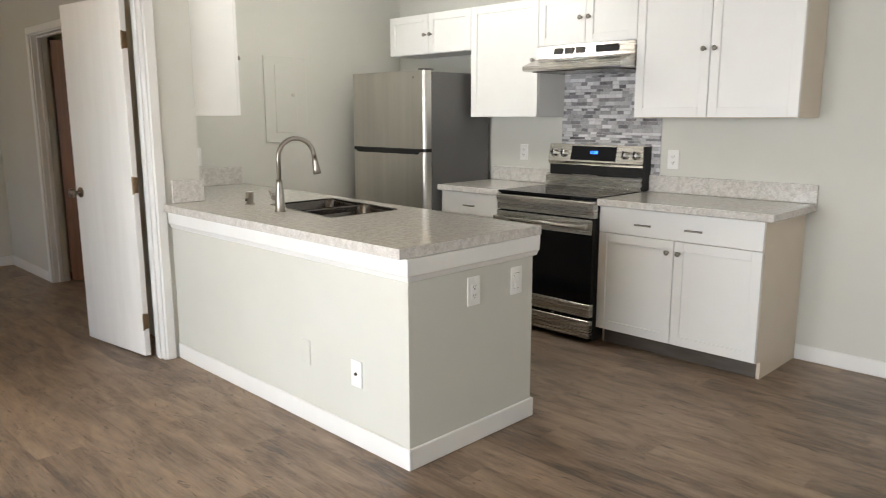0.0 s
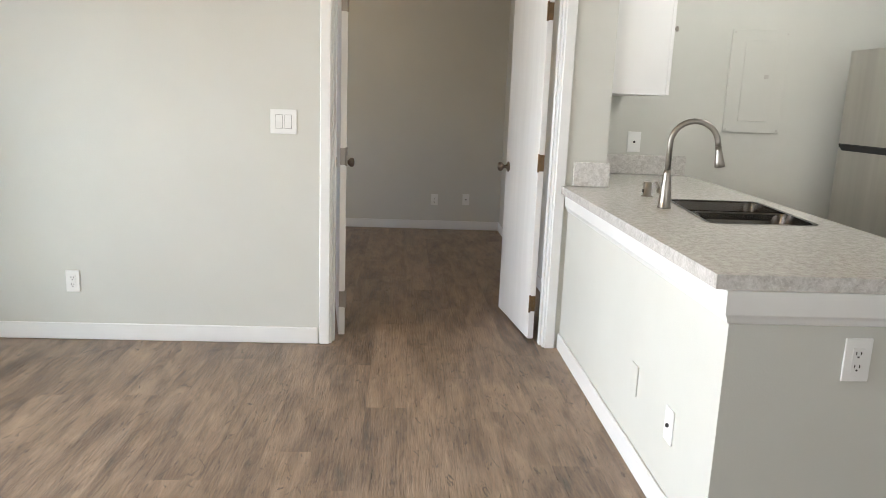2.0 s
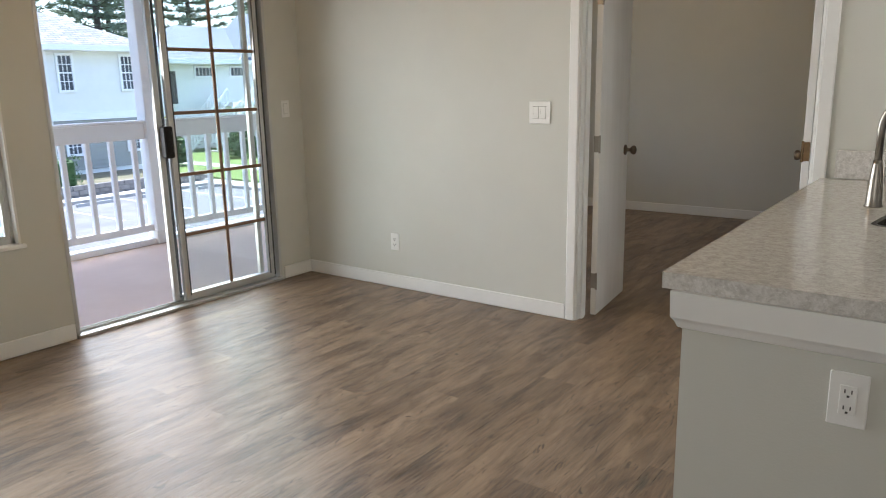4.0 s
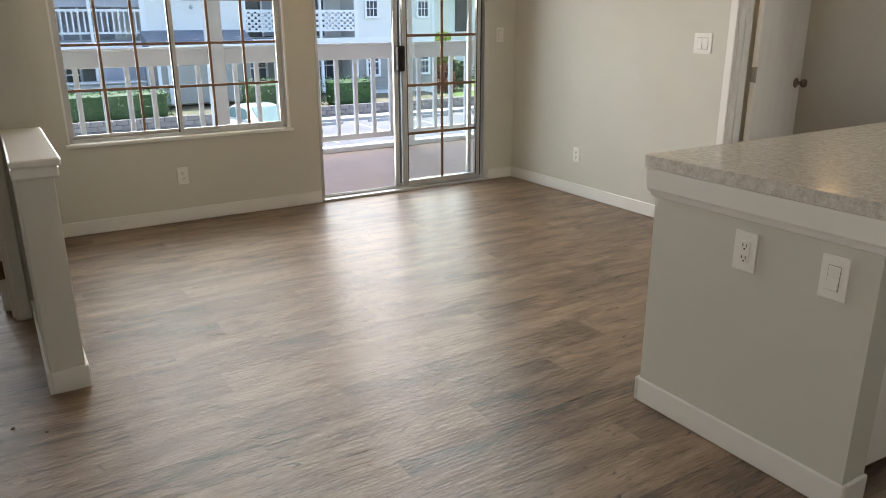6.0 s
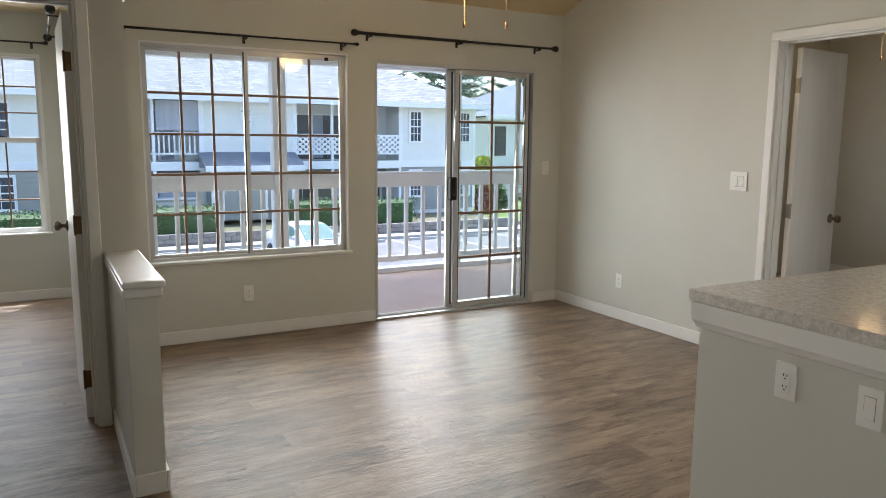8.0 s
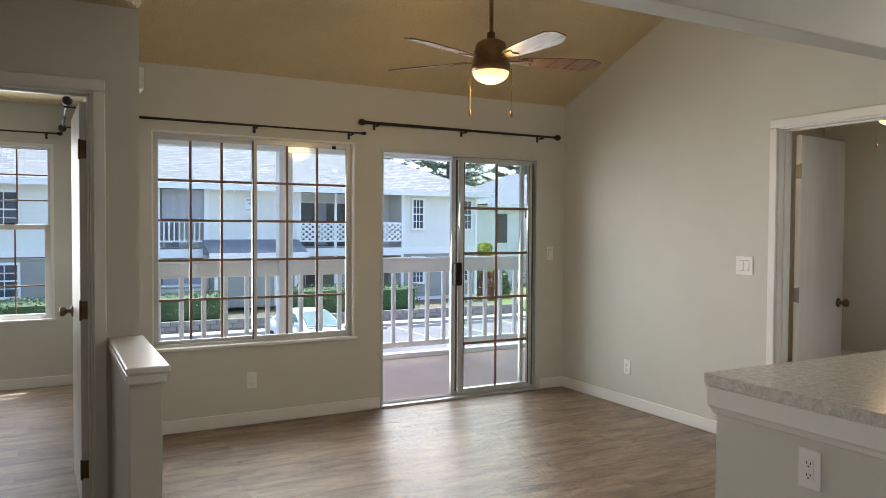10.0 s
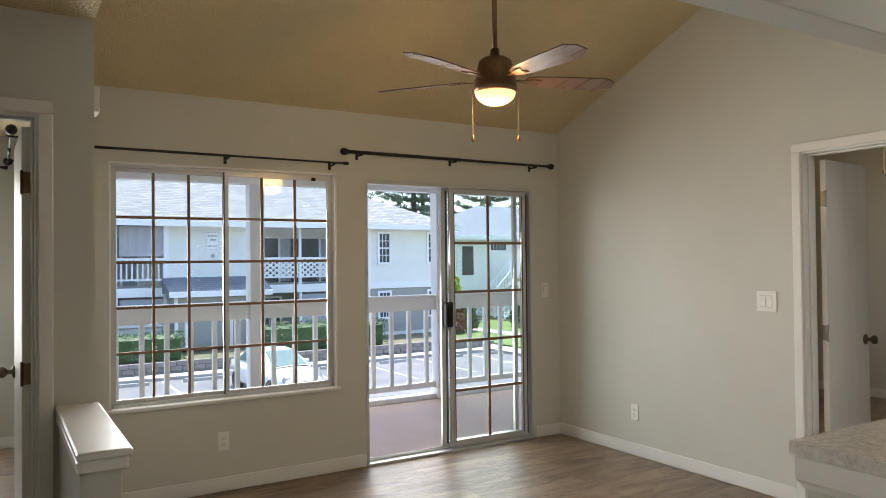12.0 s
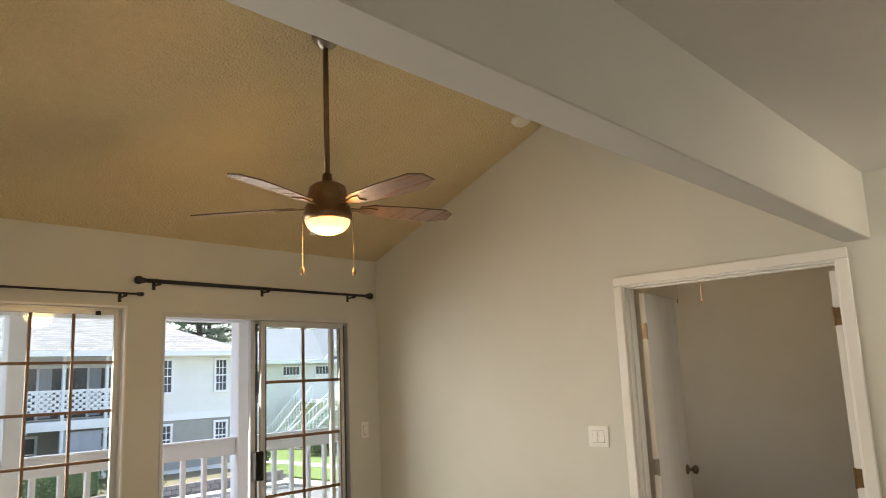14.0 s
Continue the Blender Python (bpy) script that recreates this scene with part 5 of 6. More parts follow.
def ceiling_fan(place, ceil_z, lamp_z, turn, label, rod=True, slope=0.0):
    x, y = place
    ob = empty("ceiling_fan", (x, y, lamp_z), label, "ceiling fan")
    m = Matrix.Translation((x, y, 0))
    tilt = Matrix.Translation((x, y, ceil_z)) @ pose(0, 0, 0, 0, -math.degrees(math.atan(slope)), 0)
    bm = bmesh.new()
    lathe(bm, [(0, 0.01), (0.066, 0.01), (0.068, -0.012), (0.060, -0.045), (0.040, -0.068), (0.018, -0.074), (0, -0.074)], 24, tilt)
    part("canopy", bm, M_NICKEL, ob, "nickel ceiling canopy", smooth=True)
    part("downrod", tube(bmesh.new(), [(x, y, ceil_z - 0.03), (x, y, lamp_z + 0.17)], 0.0135, 14), M_BRONZE, ob, "bronze down rod", smooth=True)
    bm = bmesh.new()
    lathe(bm, [(0, 0.225), (0.022, 0.225), (0.026, 0.185), (0.060, 0.178), (0.085, 0.160), (0.092, 0.130), (0.098, 0.110), (0.098, 0.075), (0.108, 0.062), (0.108, 0.040), (0.112, 0.036), (0.112, 0.004), (0.106, 0.0), (0, 0.0)], 28, m @ Matrix.Translation((0, 0, lamp_z)))
    part("motor_housing", bm, M_BRONZE, ob, smooth=True)
    bm = bmesh.new()
    prof = [(0.104, 0.0)]
    for k in range(1, 9):
        a = math.pi / 2 * k / 8
        prof.append((0.104 * math.cos(a) if k < 8 else 0.0, -0.066 * math.sin(a)))
    lathe(bm, prof, 28, m @ Matrix.Translation((0, 0, lamp_z - 0.001)))
    part("lamp_bowl", bm, M_LAMP, ob, "glowing frosted glass bowl", smooth=True)
    for i in range(5):
        a = turn + 72 * i
        mm = Matrix.Translation((x, y, lamp_z + 0.068)) @ pose(0, 0, 0, 0, 0, a) @ pose(0, 0, 0, -12, 0, 0)
        out = [(0.160, -0.030), (0.215, -0.052), (0.40, -0.066), (0.600, -0.070), (0.655, -0.035), (0.660, 0.030), (0.572, 0.072), (0.40, 0.066), (0.215, 0.048), (0.160, 0.028)]
        bm = bmesh.new()
        prism(bm, out, -0.003, 0.003)
        for v in bm.verts:
            v.co = mm @ v.co
        bl = part("blade", bm, M_BLADE, ob, "dark walnut blade")
        bm = bmesh.new()
        prism(bm, [(0.09, -0.016), (0.15, -0.012), (0.20, -0.030), (0.245, -0.028), (0.225, 0.0), (0.245, 0.028), (0.20, 0.030), (0.15, 0.012), (0.09, 0.016)], -0.009, -0.0035)
        for v in bm.verts:
            v.co = mm @ v.co
        part("blade_bracket", bm, M_BRONZE, bl, "bronze blade bracket")
    for s, ln in ((-1, 0.235), (1, 0.240)):
        a = radians(57)
        cx, cy = x + s * 0.118 * math.cos(a), y + s * 0.118 * math.sin(a)
        bm = bmesh.new()
        tube(bm, [(cx, cy, lamp_z + 0.02), (cx, cy, lamp_z + 0.015 - ln)], 0.0015, 6)
        ch = part("pull_chain", bm, M_CHAIN, ob, "beaded metal pull chain")
        part("pull_fob", lathe(bmesh.new(), [(0, 0), (0.006, 0.002), (0.0085, 0.012), (0.007, 0.03), (0.003, 0.038), (0, 0.039)], 10, Matrix.Translation((cx, cy, lamp_z + 0.015 - ln - 0.036))), M_BRONZE, ch, smooth=True)
    return ob


ceiling_fan((0.37, 2.29), zv(0.37), 2.337, 144, "bronze five-blade ceiling fan with lit glass bowl", slope=SLOPE)
ceiling_fan((0.33, 6.30), CB, 2.395, 130, "bronze bedroom ceiling fan with lit glass bowl")

sd = empty("smoke_detector", (0.33, 3.955, zv(0.33)), "round off-white smoke detector on the sloped ceiling", "smoke detector")
mt_ = Matrix.Translation((0.33, 3.955, zv(0.33))) @ pose(0, 0, 0, 0, -math.degrees(math.atan(SLOPE)), 0)
part("housing", lathe(bmesh.new(), [(0, 0.002), (0.066, 0.002), (0.066, -0.018), (0.052, -0.034), (0, -0.036)], 24, mt_), M_SMOKE, sd, smooth=True)
part("base_ring", lathe(bmesh.new(), [(0, 0.003), (0.072, 0.003), (0.072, -0.006), (0, -0.006)], 24, mt_), M_SMOKE, sd)
# unseen walls and top slab added to keep blue sky out of the south opening
structure("wall_corridor", boxes([(-0.6, XK + 0.8, -3.55, -3.45, -2.92, 2.75), (-0.6, -0.5, -3.45, -2.75, -2.92, 2.75), (XK + 0.7, XK + 0.8, -3.45, -2.0, -2.92, 2.75)]), M_SIDING, "cream wall added outside to block sky light", "wall")
structure("ceiling_corridor", box(-0.6, XK + 0.8, -3.55, YSOUTH - 0.12, 2.76, 2.86), M_WHITE, "white slab added outside to block sky light", "ceiling")

# ---- balcony ----
BE = XOUT
structure("balcony_floor", box(BE - 0.10, XW - T, YS, 7.4, -0.16, -0.025), M_DECK, "reddish coated balcony deck", "balcony floor")
structure("balcony_kerb", box(BE - 0.10, BE + 0.03, YS, 7.4, -0.025, 0.030, bev=0.006), M_WHITE, "white painted deck edge", "kerb")
structure("balcony_fascia", box(BE - 0.14, BE - 0.10, YS - 0.3, 7.4, -0.40, -0.01), M_WHITE, "white balcony fascia board", "fascia")
structure("balcony_ceiling", box(BE - 0.55, XW - T, YS, 7.4, 2.42, 2.52), M_WHITE, "white balcony soffit", "ceiling")
structure("balcony_beam", box(BE - 0.07, BE + 0.07, YS, 7.4, 2.215, 2.42, bev=0.004), M_WHITE, "white balcony beam", "beam")
structure("outer_wall", boxes([(xa - 0.02, xa, YD + T, 5.1, -0.1, 2.42), (xa - 0.02, xa, 6.9, 7.4, -0.1, 2.42)]), M_SIDING, "cream outer wall", "wall")
rail = empty("balcony_railing", (BE, 3.5, 0), "white wooden balcony railing with square balusters", "railing")
posts = (2.20, 4.25, 6.3)
for y in posts:
    p = part("post", box(BE - 0.07, BE + 0.07, y - 0.07, y + 0.07, -0.02, 2.215, bev=0.006), M_WHITE, rail)
    for zf in (0.0,):
        part("post_foot", box(BE - 0.078, BE + 0.078, y - 0.078, y + 0.078, 0.028, 0.10, bev=0.004), M_WHITE, p)
edges = [YS] + list(posts) + [7.4]
for i in range(len(edges) - 1):
    y0 = edges[i] + (0.07 if i else 0)
    y1 = edges[i + 1] - (0.07 if i + 1 < len(edges) - 1 else 0)
    part("top_board", box(BE - 0.022, BE + 0.022, y0, y1, 0.940, 1.085, bev=0.004), M_WHITE, rail)
    part("cap_rail", box(BE - 0.05, BE + 0.05, y0, y1, 1.085, 1.108, bev=0.005), M_WHITE, rail)
    part("bottom_rail", box(BE - 0.022, BE + 0.022, y0, y1, 0.100, 0.163, bev=0.004), M_WHITE, rail)
    n = max(2, round((y1 - y0) / 0.205))
    for k in range(n):
        yc = y0 + (k + 0.5) * (y1 - y0) / n
        part("baluster", box(BE - 0.021, BE + 0.021, yc - 0.021, yc + 0.021, 0.160, 0.945, bev=0.003), M_WHITE, rail)

# ---- ground ----
GZ = -2.92
structure("ground", box(-900, 600, -900, 900, GZ - 1.0, GZ - 0.02), M_EARTH, "earth and distant ground", "ground")
structure("road", box(-25.6, -2.2, -60, 70, GZ - 0.02, GZ), M_ASPHALT, "grey asphalt parking lot", "road")
structure("pavement", box(-26.3, -25.45, -60, 20.5, GZ - 0.02, GZ + 0.13, bev=0.01), M_CONCRETE, "concrete kerb walk along the parking lot", "pavement")
structure("pavement", box(-60, -20.2, 20.5, 21.6, GZ - 0.02, GZ + 0.13, bev=0.01), M_CONCRETE, "concrete walk beside the lawn", "pavement")
structure("lawn", box(-60, -20.5, 21.6, 70, GZ - 0.02, GZ + 0.22, bev=0.02), M_GRASS, "bright green mown lawn", "lawn")
structure("planting_bed", box(-34, -26.6, -40, 20.4, GZ - 0.02, GZ + 0.5), M_EARTH, "raised planting bed", "ground")
structure("lawn_path", box(-38, -22, 24.4, 25.5, GZ + 0.215, GZ + 0.235), M_CONCRETE, "pale concrete path across the lawn", "pavement")
for y in range(-5, 10):
    structure("parking_line", box(-25.3, -20.4, y * 2.7 - 0.05, y * 2.7 + 0.05, GZ + 0.001, GZ + 0.005), M_PAINTLINE, "white painted parking line", "road marking")
for y in range(-5, 10):
    structure("parking_line", box(-12.8, -8.0, y * 2.7 + 1.0, y * 2.7 + 1.1, GZ + 0.001, GZ + 0.005), M_PAINTLINE, "white painted parking line", "road marking")
for k in range(9):
    ws = empty("wheel_stop", (-24.7, k * 2.7 - 1.35, GZ), "concrete parking wheel stop", "wheel stop", "wheel stops")
    bm = bmesh.new()
    prism(bm, [(-24.78, GZ), (-24.62, GZ), (-24.65, GZ + 0.12), (-24.75, GZ + 0.12)], k * 2.7 - 2.1, k * 2.7 - 0.6, "y")
    part("bar", bm, M_CONCRETE, ws)

# ---- retaining wall of blocks ----
rw = empty("retaining_wall", (-26.5, 6, GZ), "low grey concrete block retaining wall", "retaining wall", kind="structure")
block_meshes = []
for k in range(3):
    bm = box(-0.10, 0.10, -0.215, 0.215, -0.095, 0.095, bev=0.018)
    me = bpy.data.meshes.new("block")
    bm.to_mesh(me)
    bm.free()
    me.materials.append(M_BLOCK)
    block_meshes.append(me)
rng = random.Random(2)
for row in range(3):
    for k in range(62):
        y = -6.0 + k * 0.44 + (0.22 if row % 2 else 0)
        o = new("block", block_meshes[k % 3])
        o.parent = rw
        o.location = (-0.0 + rng.uniform(-0.012, 0.012), y - 6, 0.095 + row * 0.195)

# ---- foliage ----


def leaf_cloud(count, where, size, rng, verts, faces):
    """Scatter small bent leaves; where() gives a place and an outward way."""
    for _ in range(count):
        p, nrm = where()
        t = Vector((rng.gauss(0, 1), rng.gauss(0, 1), rng.gauss(0, 1))) + nrm * 0.8
        t.normalize()
        s = t.orthogonal().normalized()
        s.rotate(Matrix.Rotation(rng.random() * 6.28, 3, t))
        u = t.cross(s)
        w = size * rng.uniform(0.6, 1.3)
        n = len(verts)
        verts += [tuple(p - s * w * 0.5), tuple(p + u * w * 0.32), tuple(p + s * w * 0.5 + t * w * 0.15), tuple(p - u * w * 0.32)]
        faces.append((n, n + 1, n + 2, n + 3))


def mesh_part(name, verts, faces, material, parent, label="", kind=""):
    me = bpy.data.meshes.new(name)
    me.from_pydata(verts, [], faces)
    me.materials.append(material)
    o = new(name, me)
    if parent is not None:
        o.parent = parent
    if label:
        o["label"] = label
    if kind:
        o["kind"] = kind
    return o


def hedge(x0, x1, y0, y1, z0, z1, seed, label, material=None, leaf=0.10, dens=260):
    rng = random.Random(seed)
    ob = empty("hedge", ((x0 + x1) / 2, (y0 + y1) / 2, z0), label, "hedge")
    part("core", box(x0 + 0.12, x1 - 0.12, y0 + 0.12, y1 - 0.12, z0, z1 - 0.12, bev=0.1), M_LEAF, ob, "shaded inner twigs")
    c = ob.location
    verts, faces = [], []

    def where():
        f = rng.random()
        bulge = rng.uniform(-0.10, 0.05)
        if f < 0.5:
            p, n = Vector((x1 + bulge, rng.uniform(y0, y1), rng.uniform(z0, z1))), Vector((1, 0, 0))
        elif f < 0.8:
            p, n = Vector((rng.uniform(x0, x1), rng.uniform(y0, y1), z1 + bulge)), Vector((0, 0, 1))
        else:
            s = rng.choice((y0, y1))
            p, n = Vector((rng.uniform(x0, x1), s + bulge * (1 if s == y1 else -1), rng.uniform(z0, z1))), Vector((0, 1 if s == y1 else -1, 0))
        return p - c, n
    leaf_cloud(int(dens * (y1 - y0)), where, leaf, rng, verts, faces)
    mesh_part("leaves", verts, faces, material or M_LEAF, ob, kind="stuff")
    return ob


BZ = GZ + 0.5
hedge(-28.0, -26.75, -3.0, 1.9, BZ, BZ + 1.1, 1, "clipped green hedge on the planting bed")
hedge(-28.0, -26.75, 2.6, 6.5, BZ, BZ + 1.15, 2, "clipped green hedge on the planting bed")
hedge(-28.2, -26.9, 9.6, 13.0, BZ, BZ + 1.25, 3, "clipped green hedge behind the parked car")
hedge(-28.0, -26.75, 13.4, 15.5, BZ, BZ + 1.2, 4, "clipped green hedge on the planting bed")


def bush(place, r, h, material, seed, label, leaf=0.28, count=700):
    rng = random.Random(seed)
    ob = empty("shrub", place, label, "shrub")
    bm = bmesh.new()
    for k in range(7):
        a = k * 0.9
        tube(bm, [(0, 0, 0), (0.2 * r * math.cos(a), 0.2 * r * math.sin(a), h * 0.4), (0.6 * r * math.cos(a), 0.6 * r * math.sin(a), h * 0.8)], [0.03, 0.02, 0.01], 6)
    part("stems", bm, M_BARK, ob, local=True)
    verts, faces = [], []

    def where():
        a, u = rng.random() * 6.28, rng.random()
        rr = r * (0.45 + 0.6 * rng.random()) * (1 - 0.5 * u * u)
        return Vector((rr * math.cos(a), rr * math.sin(a), h * (0.12 + 0.9 * u))), Vector((math.cos(a), math.sin(a), 0.6))
    leaf_cloud(count, where, leaf, rng, verts, faces)
    mesh_part("leaves", verts, faces, material, ob, kind="stuff")


bush((-33.0, 22.95, GZ + 0.22), 0.7, 3.1, M_YELLEAF, 5, "tall yellow-green leafy shrub at the building corner", 0.4, 600)
bush((-32.0, 22.5, GZ + 0.22), 0.55, 1.5, M_REDLEAF, 6, "dark red leafy shrub by the walk", 0.35, 600)
bush((-32.6, 23.7, GZ + 0.22), 0.7, 1.6, M_LEAF, 7, "rounded green shrub by the stairs", 0.3, 700)
bush((-33.0, 28.5, GZ + 0.2), 1.1, 1.5, M_LEAF, 8, "rounded green shrub on the lawn", 0.3, 800)


def pine_mesh(h, seed):
    rng = random.Random(seed)
    bm = bmesh.new()
    tube(bm, [(0, 0, -0.2), (0.1, 0.05, h * 0.4), (0.0, 0.12, h * 0.8), (0.05, 0.1, h)], [0.32, 0.24, 0.11, 0.02], 10)
    verts, faces = [], []
    z = h * 0.22
    while z < h * 0.985:
        u = (z - h * 0.22) / (h * 0.78)
        reach = (0.25 + 0.9 * (1 - u) ** 0.8) * h * 0.21
        n = rng.choice((4, 5, 5))
        a0 = rng.random() * 6.28
        for k in range(n):
            a = a0 + 6.283 * k / n + rng.uniform(-0.25, 0.25)
            L = reach * rng.uniform(0.65, 1.15)
            d = Vector((math.cos(a), math.sin(a), 0))
            pts = [Vector((0.05, 0.08, z)), Vector((0, 0, z + L * 0.04)) + d * L * 0.5, Vector((0, 0, z + L * 0.16)) + d * L]
            tube(bm, pts, [0.06 * (1.2 - u), 0.04 * (1.2 - u), 0.012], 5)
            for s in range(int(22 + 22 * (1 - u))):
                f = 0.2 + 0.8 * rng.random()
                p = pts[0].lerp(pts[1], f * 2) if f < 0.5 else pts[1].lerp(pts[2], f * 2 - 1)
                side = Vector((-d.y, d.x, 0)) * rng.uniform(-0.3, 0.3) * L * (1.15 - f)
                p = p + side + Vector((0, 0, rng.uniform(-0.1, 0.12)))
                for q in range(4):
                    t = Vector((d.x + rng.gauss(0, 0.7), d.y + rng.gauss(0, 0.7), rng.gauss(0.25, 0.5))).normalized()
                    sv = t.orthogonal().normalized() * 0.045
                    ln = rng.uniform(0.28, 0.55)
                    i = len(verts)
                    verts += [tuple(p - sv), tuple(p + sv), tuple(p + t * ln + sv * 0.3), tuple(p + t * ln - sv * 0.3)]
                    faces.append((i, i + 1, i + 2, i + 3))
        z += h * 0.035 * rng.uniform(0.8, 1.25)
    return bm, verts, faces


def pine(place, h, seed, label):
    ob = empty("pine_tree", place, label, "tree", "pines behind the buildings")
    bm, verts, faces = pine_mesh(h, seed)
    part("trunk", bm, M_BARK, ob, local=True)
    mesh_part("crown", verts, faces, M_NEEDLE, ob, kind="stuff")
    return ob


t1 = pine((-52, 31.0, GZ), 20.0, 11, "tall dark green pine with layered limbs")
t2 = pine((-57, 42.5, GZ), 22.0, 12, "tall dark green pine with layered limbs")
copy_thing(t2, pose(-60, 36.5, GZ, 0, 0, 70))
copy_thing(t1, pose(-50, 46.5, GZ, 0, 0, 130))
copy_thing(t1, pose(-55, 25.5, GZ, 0, 0, 200))
copy_thing(t2, pose(-58, 52.0, GZ, 0, 0, 250))
copy_thing(t1, pose(-64, 4.0, GZ, 0, 0, 20))
copy_thing(t2, pose(-62, -6.0, GZ, 0, 0, 120))

# ---- the building across the lot ----
FXB = -31.0


def siding(bm, x, y0, y1, z0, z1, step=0.2):
    """Lapped boards on a wall that faces +x."""
    z = z0
    while z < z1 - 0.02:
        t = min(z + step, z1)
        v = [bm.verts.new(c) for c in ((x + 0.028, y0, z), (x + 0.028, y1, z), (x + 0.006, y1, t), (x + 0.006, y0, t), (x, y0, z), (x, y1, z))]
        bm.faces.new((v[0], v[1], v[2], v[3]))
        bm.faces.new((v[4], v[5], v[1], v[0]))
        z = t
    return bm


def siding_y(bm, y, x0, x1, z0, z1, step=0.2):
    z = z0
    while z < z1 - 0.02:
        t = min(z + step, z1)
        v = [bm.verts.new(c) for c in ((x0, y + 0.028, z), (x1, y + 0.028, z), (x1, y + 0.006, t), (x0, y + 0.006, t), (x0, y, z), (x1, y, z))]
        bm.faces.new((v[3], v[2], v[1], v[0]))
        bm.faces.new((v[0], v[1], v[5], v[4]))
        z = t
    return bm


def far_window(parent, x, y0, y1, z0, z1, cols=3, rows=4):
    w = part("window", boxes([(x, x + 0.07, y0 - 0.11, y0, z0 - 0.11, z1 + 0.11), (x, x + 0.07, y1, y1 + 0.11, z0 - 0.11, z1 + 0.11), (x, x + 0.07, y0, y1, z1, z1 + 0.11), (x, x + 0.09, y0, y1, z0 - 0.11, z0)]), M_WHITE, parent, "white trimmed window")
    part("pane", box(x + 0.015, x + 0.025, y0, y1, z0, z1), M_FARGLASS, w)
    bars = []
    for i in range(1, cols):
        c = y0 + (y1 - y0) * i / cols
        bars.append((x + 0.026, x + 0.04, c - 0.016, c + 0.016, z0, z1))
    for i in range(1, rows):
        c = z0 + (z1 - z0) * i / rows
        k = 0.03 if i == rows // 2 else 0.016
        bars.append((x + 0.026, x + 0.041, y0, y1, c - k, c + k))
    part("grille", boxes(bars), M_WHITE, w)


A = empty("apartment_building", (FXB, 4, GZ), "two-storey cream apartment building with shingled hip roof", "building")
YA0, YA1 = -16.0, 21.15
EZ = 2.93
bays_up = ((YA0, 2.4), (6.6, 10.95), (16.65, YA1))
for y0, y1 in bays_up:
    part("upper_siding", siding(bmesh.new(), FXB, y0, y1, 0.10, EZ), M_SIDING, A, "cream lapped siding")["kind"] = "stuff"
part("end_siding", siding_y(bmesh.new(), YA1, FXB - 9.5, FXB, 0.10, EZ), M_SIDING, A, "cream lapped siding")["kind"] = "stuff"
for y0, y1 in ((YA0, 2.4), (16.65, YA1)):
    part("lower_siding", siding(bmesh.new(), FXB, y0, y1, GZ + 0.4, -0.24), M_SIDING2, A, "grey-green lapped siding")["kind"] = "stuff"
part("end_siding", siding_y(bmesh.new(), YA1, FXB - 9.5, FXB, GZ + 0.4, -0.24), M_SIDING2, A, "grey-green lapped siding")["kind"] = "stuff"
part("core_wall", boxes([(FXB - 9.5, FXB - 1.9, YA0, YA1 - 0.02, GZ - 0.4, EZ), (FXB - 1.9, FXB - 0.01, YA0, 2.4, GZ - 0.4, EZ), (FXB - 1.9, FXB - 0.01, 6.6, 10.95, GZ - 0.4, EZ), (FXB - 1.9, FXB - 0.01, 16.65, YA1 - 0.02, GZ - 0.4, EZ)]), M_SIDING, A)
for c in ((FXB - 0.02, FXB + 0.06, YA0, 2.4, -0.24, 0.10), (FXB - 0.02, FXB + 0.06, 16.65, YA1 + 0.06, -0.24, 0.10), (FXB - 9.5, FXB - 0.02, YA1 - 0.01, YA1 + 0.06, -0.24, 0.10)):
    part("floor_band", box(*c), M_WHITE, A, "white band board")
for c in [(FXB - 0.1, FXB + 0.05, YA1 - 0.10, YA1 + 0.05, GZ + 0.4, EZ), (FXB, FXB + 0.05, 16.65, 16.75, 0.1, EZ), (FXB, FXB + 0.05, 10.85, 10.95, 0.1, EZ), (FXB, FXB + 0.05, 6.6, 6.7, 0.1, EZ)]:
    part("corner_board", box(*c), M_WHITE, A, "white corner board")
# hip roof
OV = 0.75
rx0, rx1, ry0, ry1 = FXB - 9.5 - OV, FXB + OV, YA0 - OV, YA1 + OV
hx, hz = (rx0 + rx1) / 2, EZ + 0.12 + (rx1 - rx0) / 2 * 0.45
half = (rx1 - rx0) / 2
bm = bmesh.new()
q = [bm.verts.new(c) for c in ((rx0, ry0, EZ + 0.12), (rx1, ry0, EZ + 0.12), (rx1, ry1, EZ + 0.12), (rx0, ry1, EZ + 0.12), (hx, ry0 + half, hz), (hx, ry1 - half, hz))]
for f in ((q[0], q[1], q[4]), (q[1], q[2], q[5], q[4]), (q[2], q[3], q[5]), (q[3], q[0], q[4], q[5]), (q[3], q[2], q[1], q[0])):
    bm.faces.new(f)
roof = part("roof", bm, M_ROOF, A, "light grey shingled hip roof")
part("ridge_cap", tube(bmesh.new(), [(hx, ry0 + half, hz), (hx, ry1 - half, hz)], 0.09, 6), M_ROOF, roof)
for c in ((rx1 - 0.02, rx1 + 0.03, ry0, ry1 + 0.03, EZ - 0.10, EZ + 0.14), (rx0, rx1 - 0.02, ry1 - 0.02, ry1 + 0.03, EZ - 0.10, EZ + 0.14)):
    part("fascia", box(*c), M_WHITE, A, "white eave fascia and gutter")
part("soffit", box(FXB - 0.1, rx1 - 0.02, ry0, ry1 - 0.02, EZ - 0.02, EZ + 0.03), M_WHITE, A)
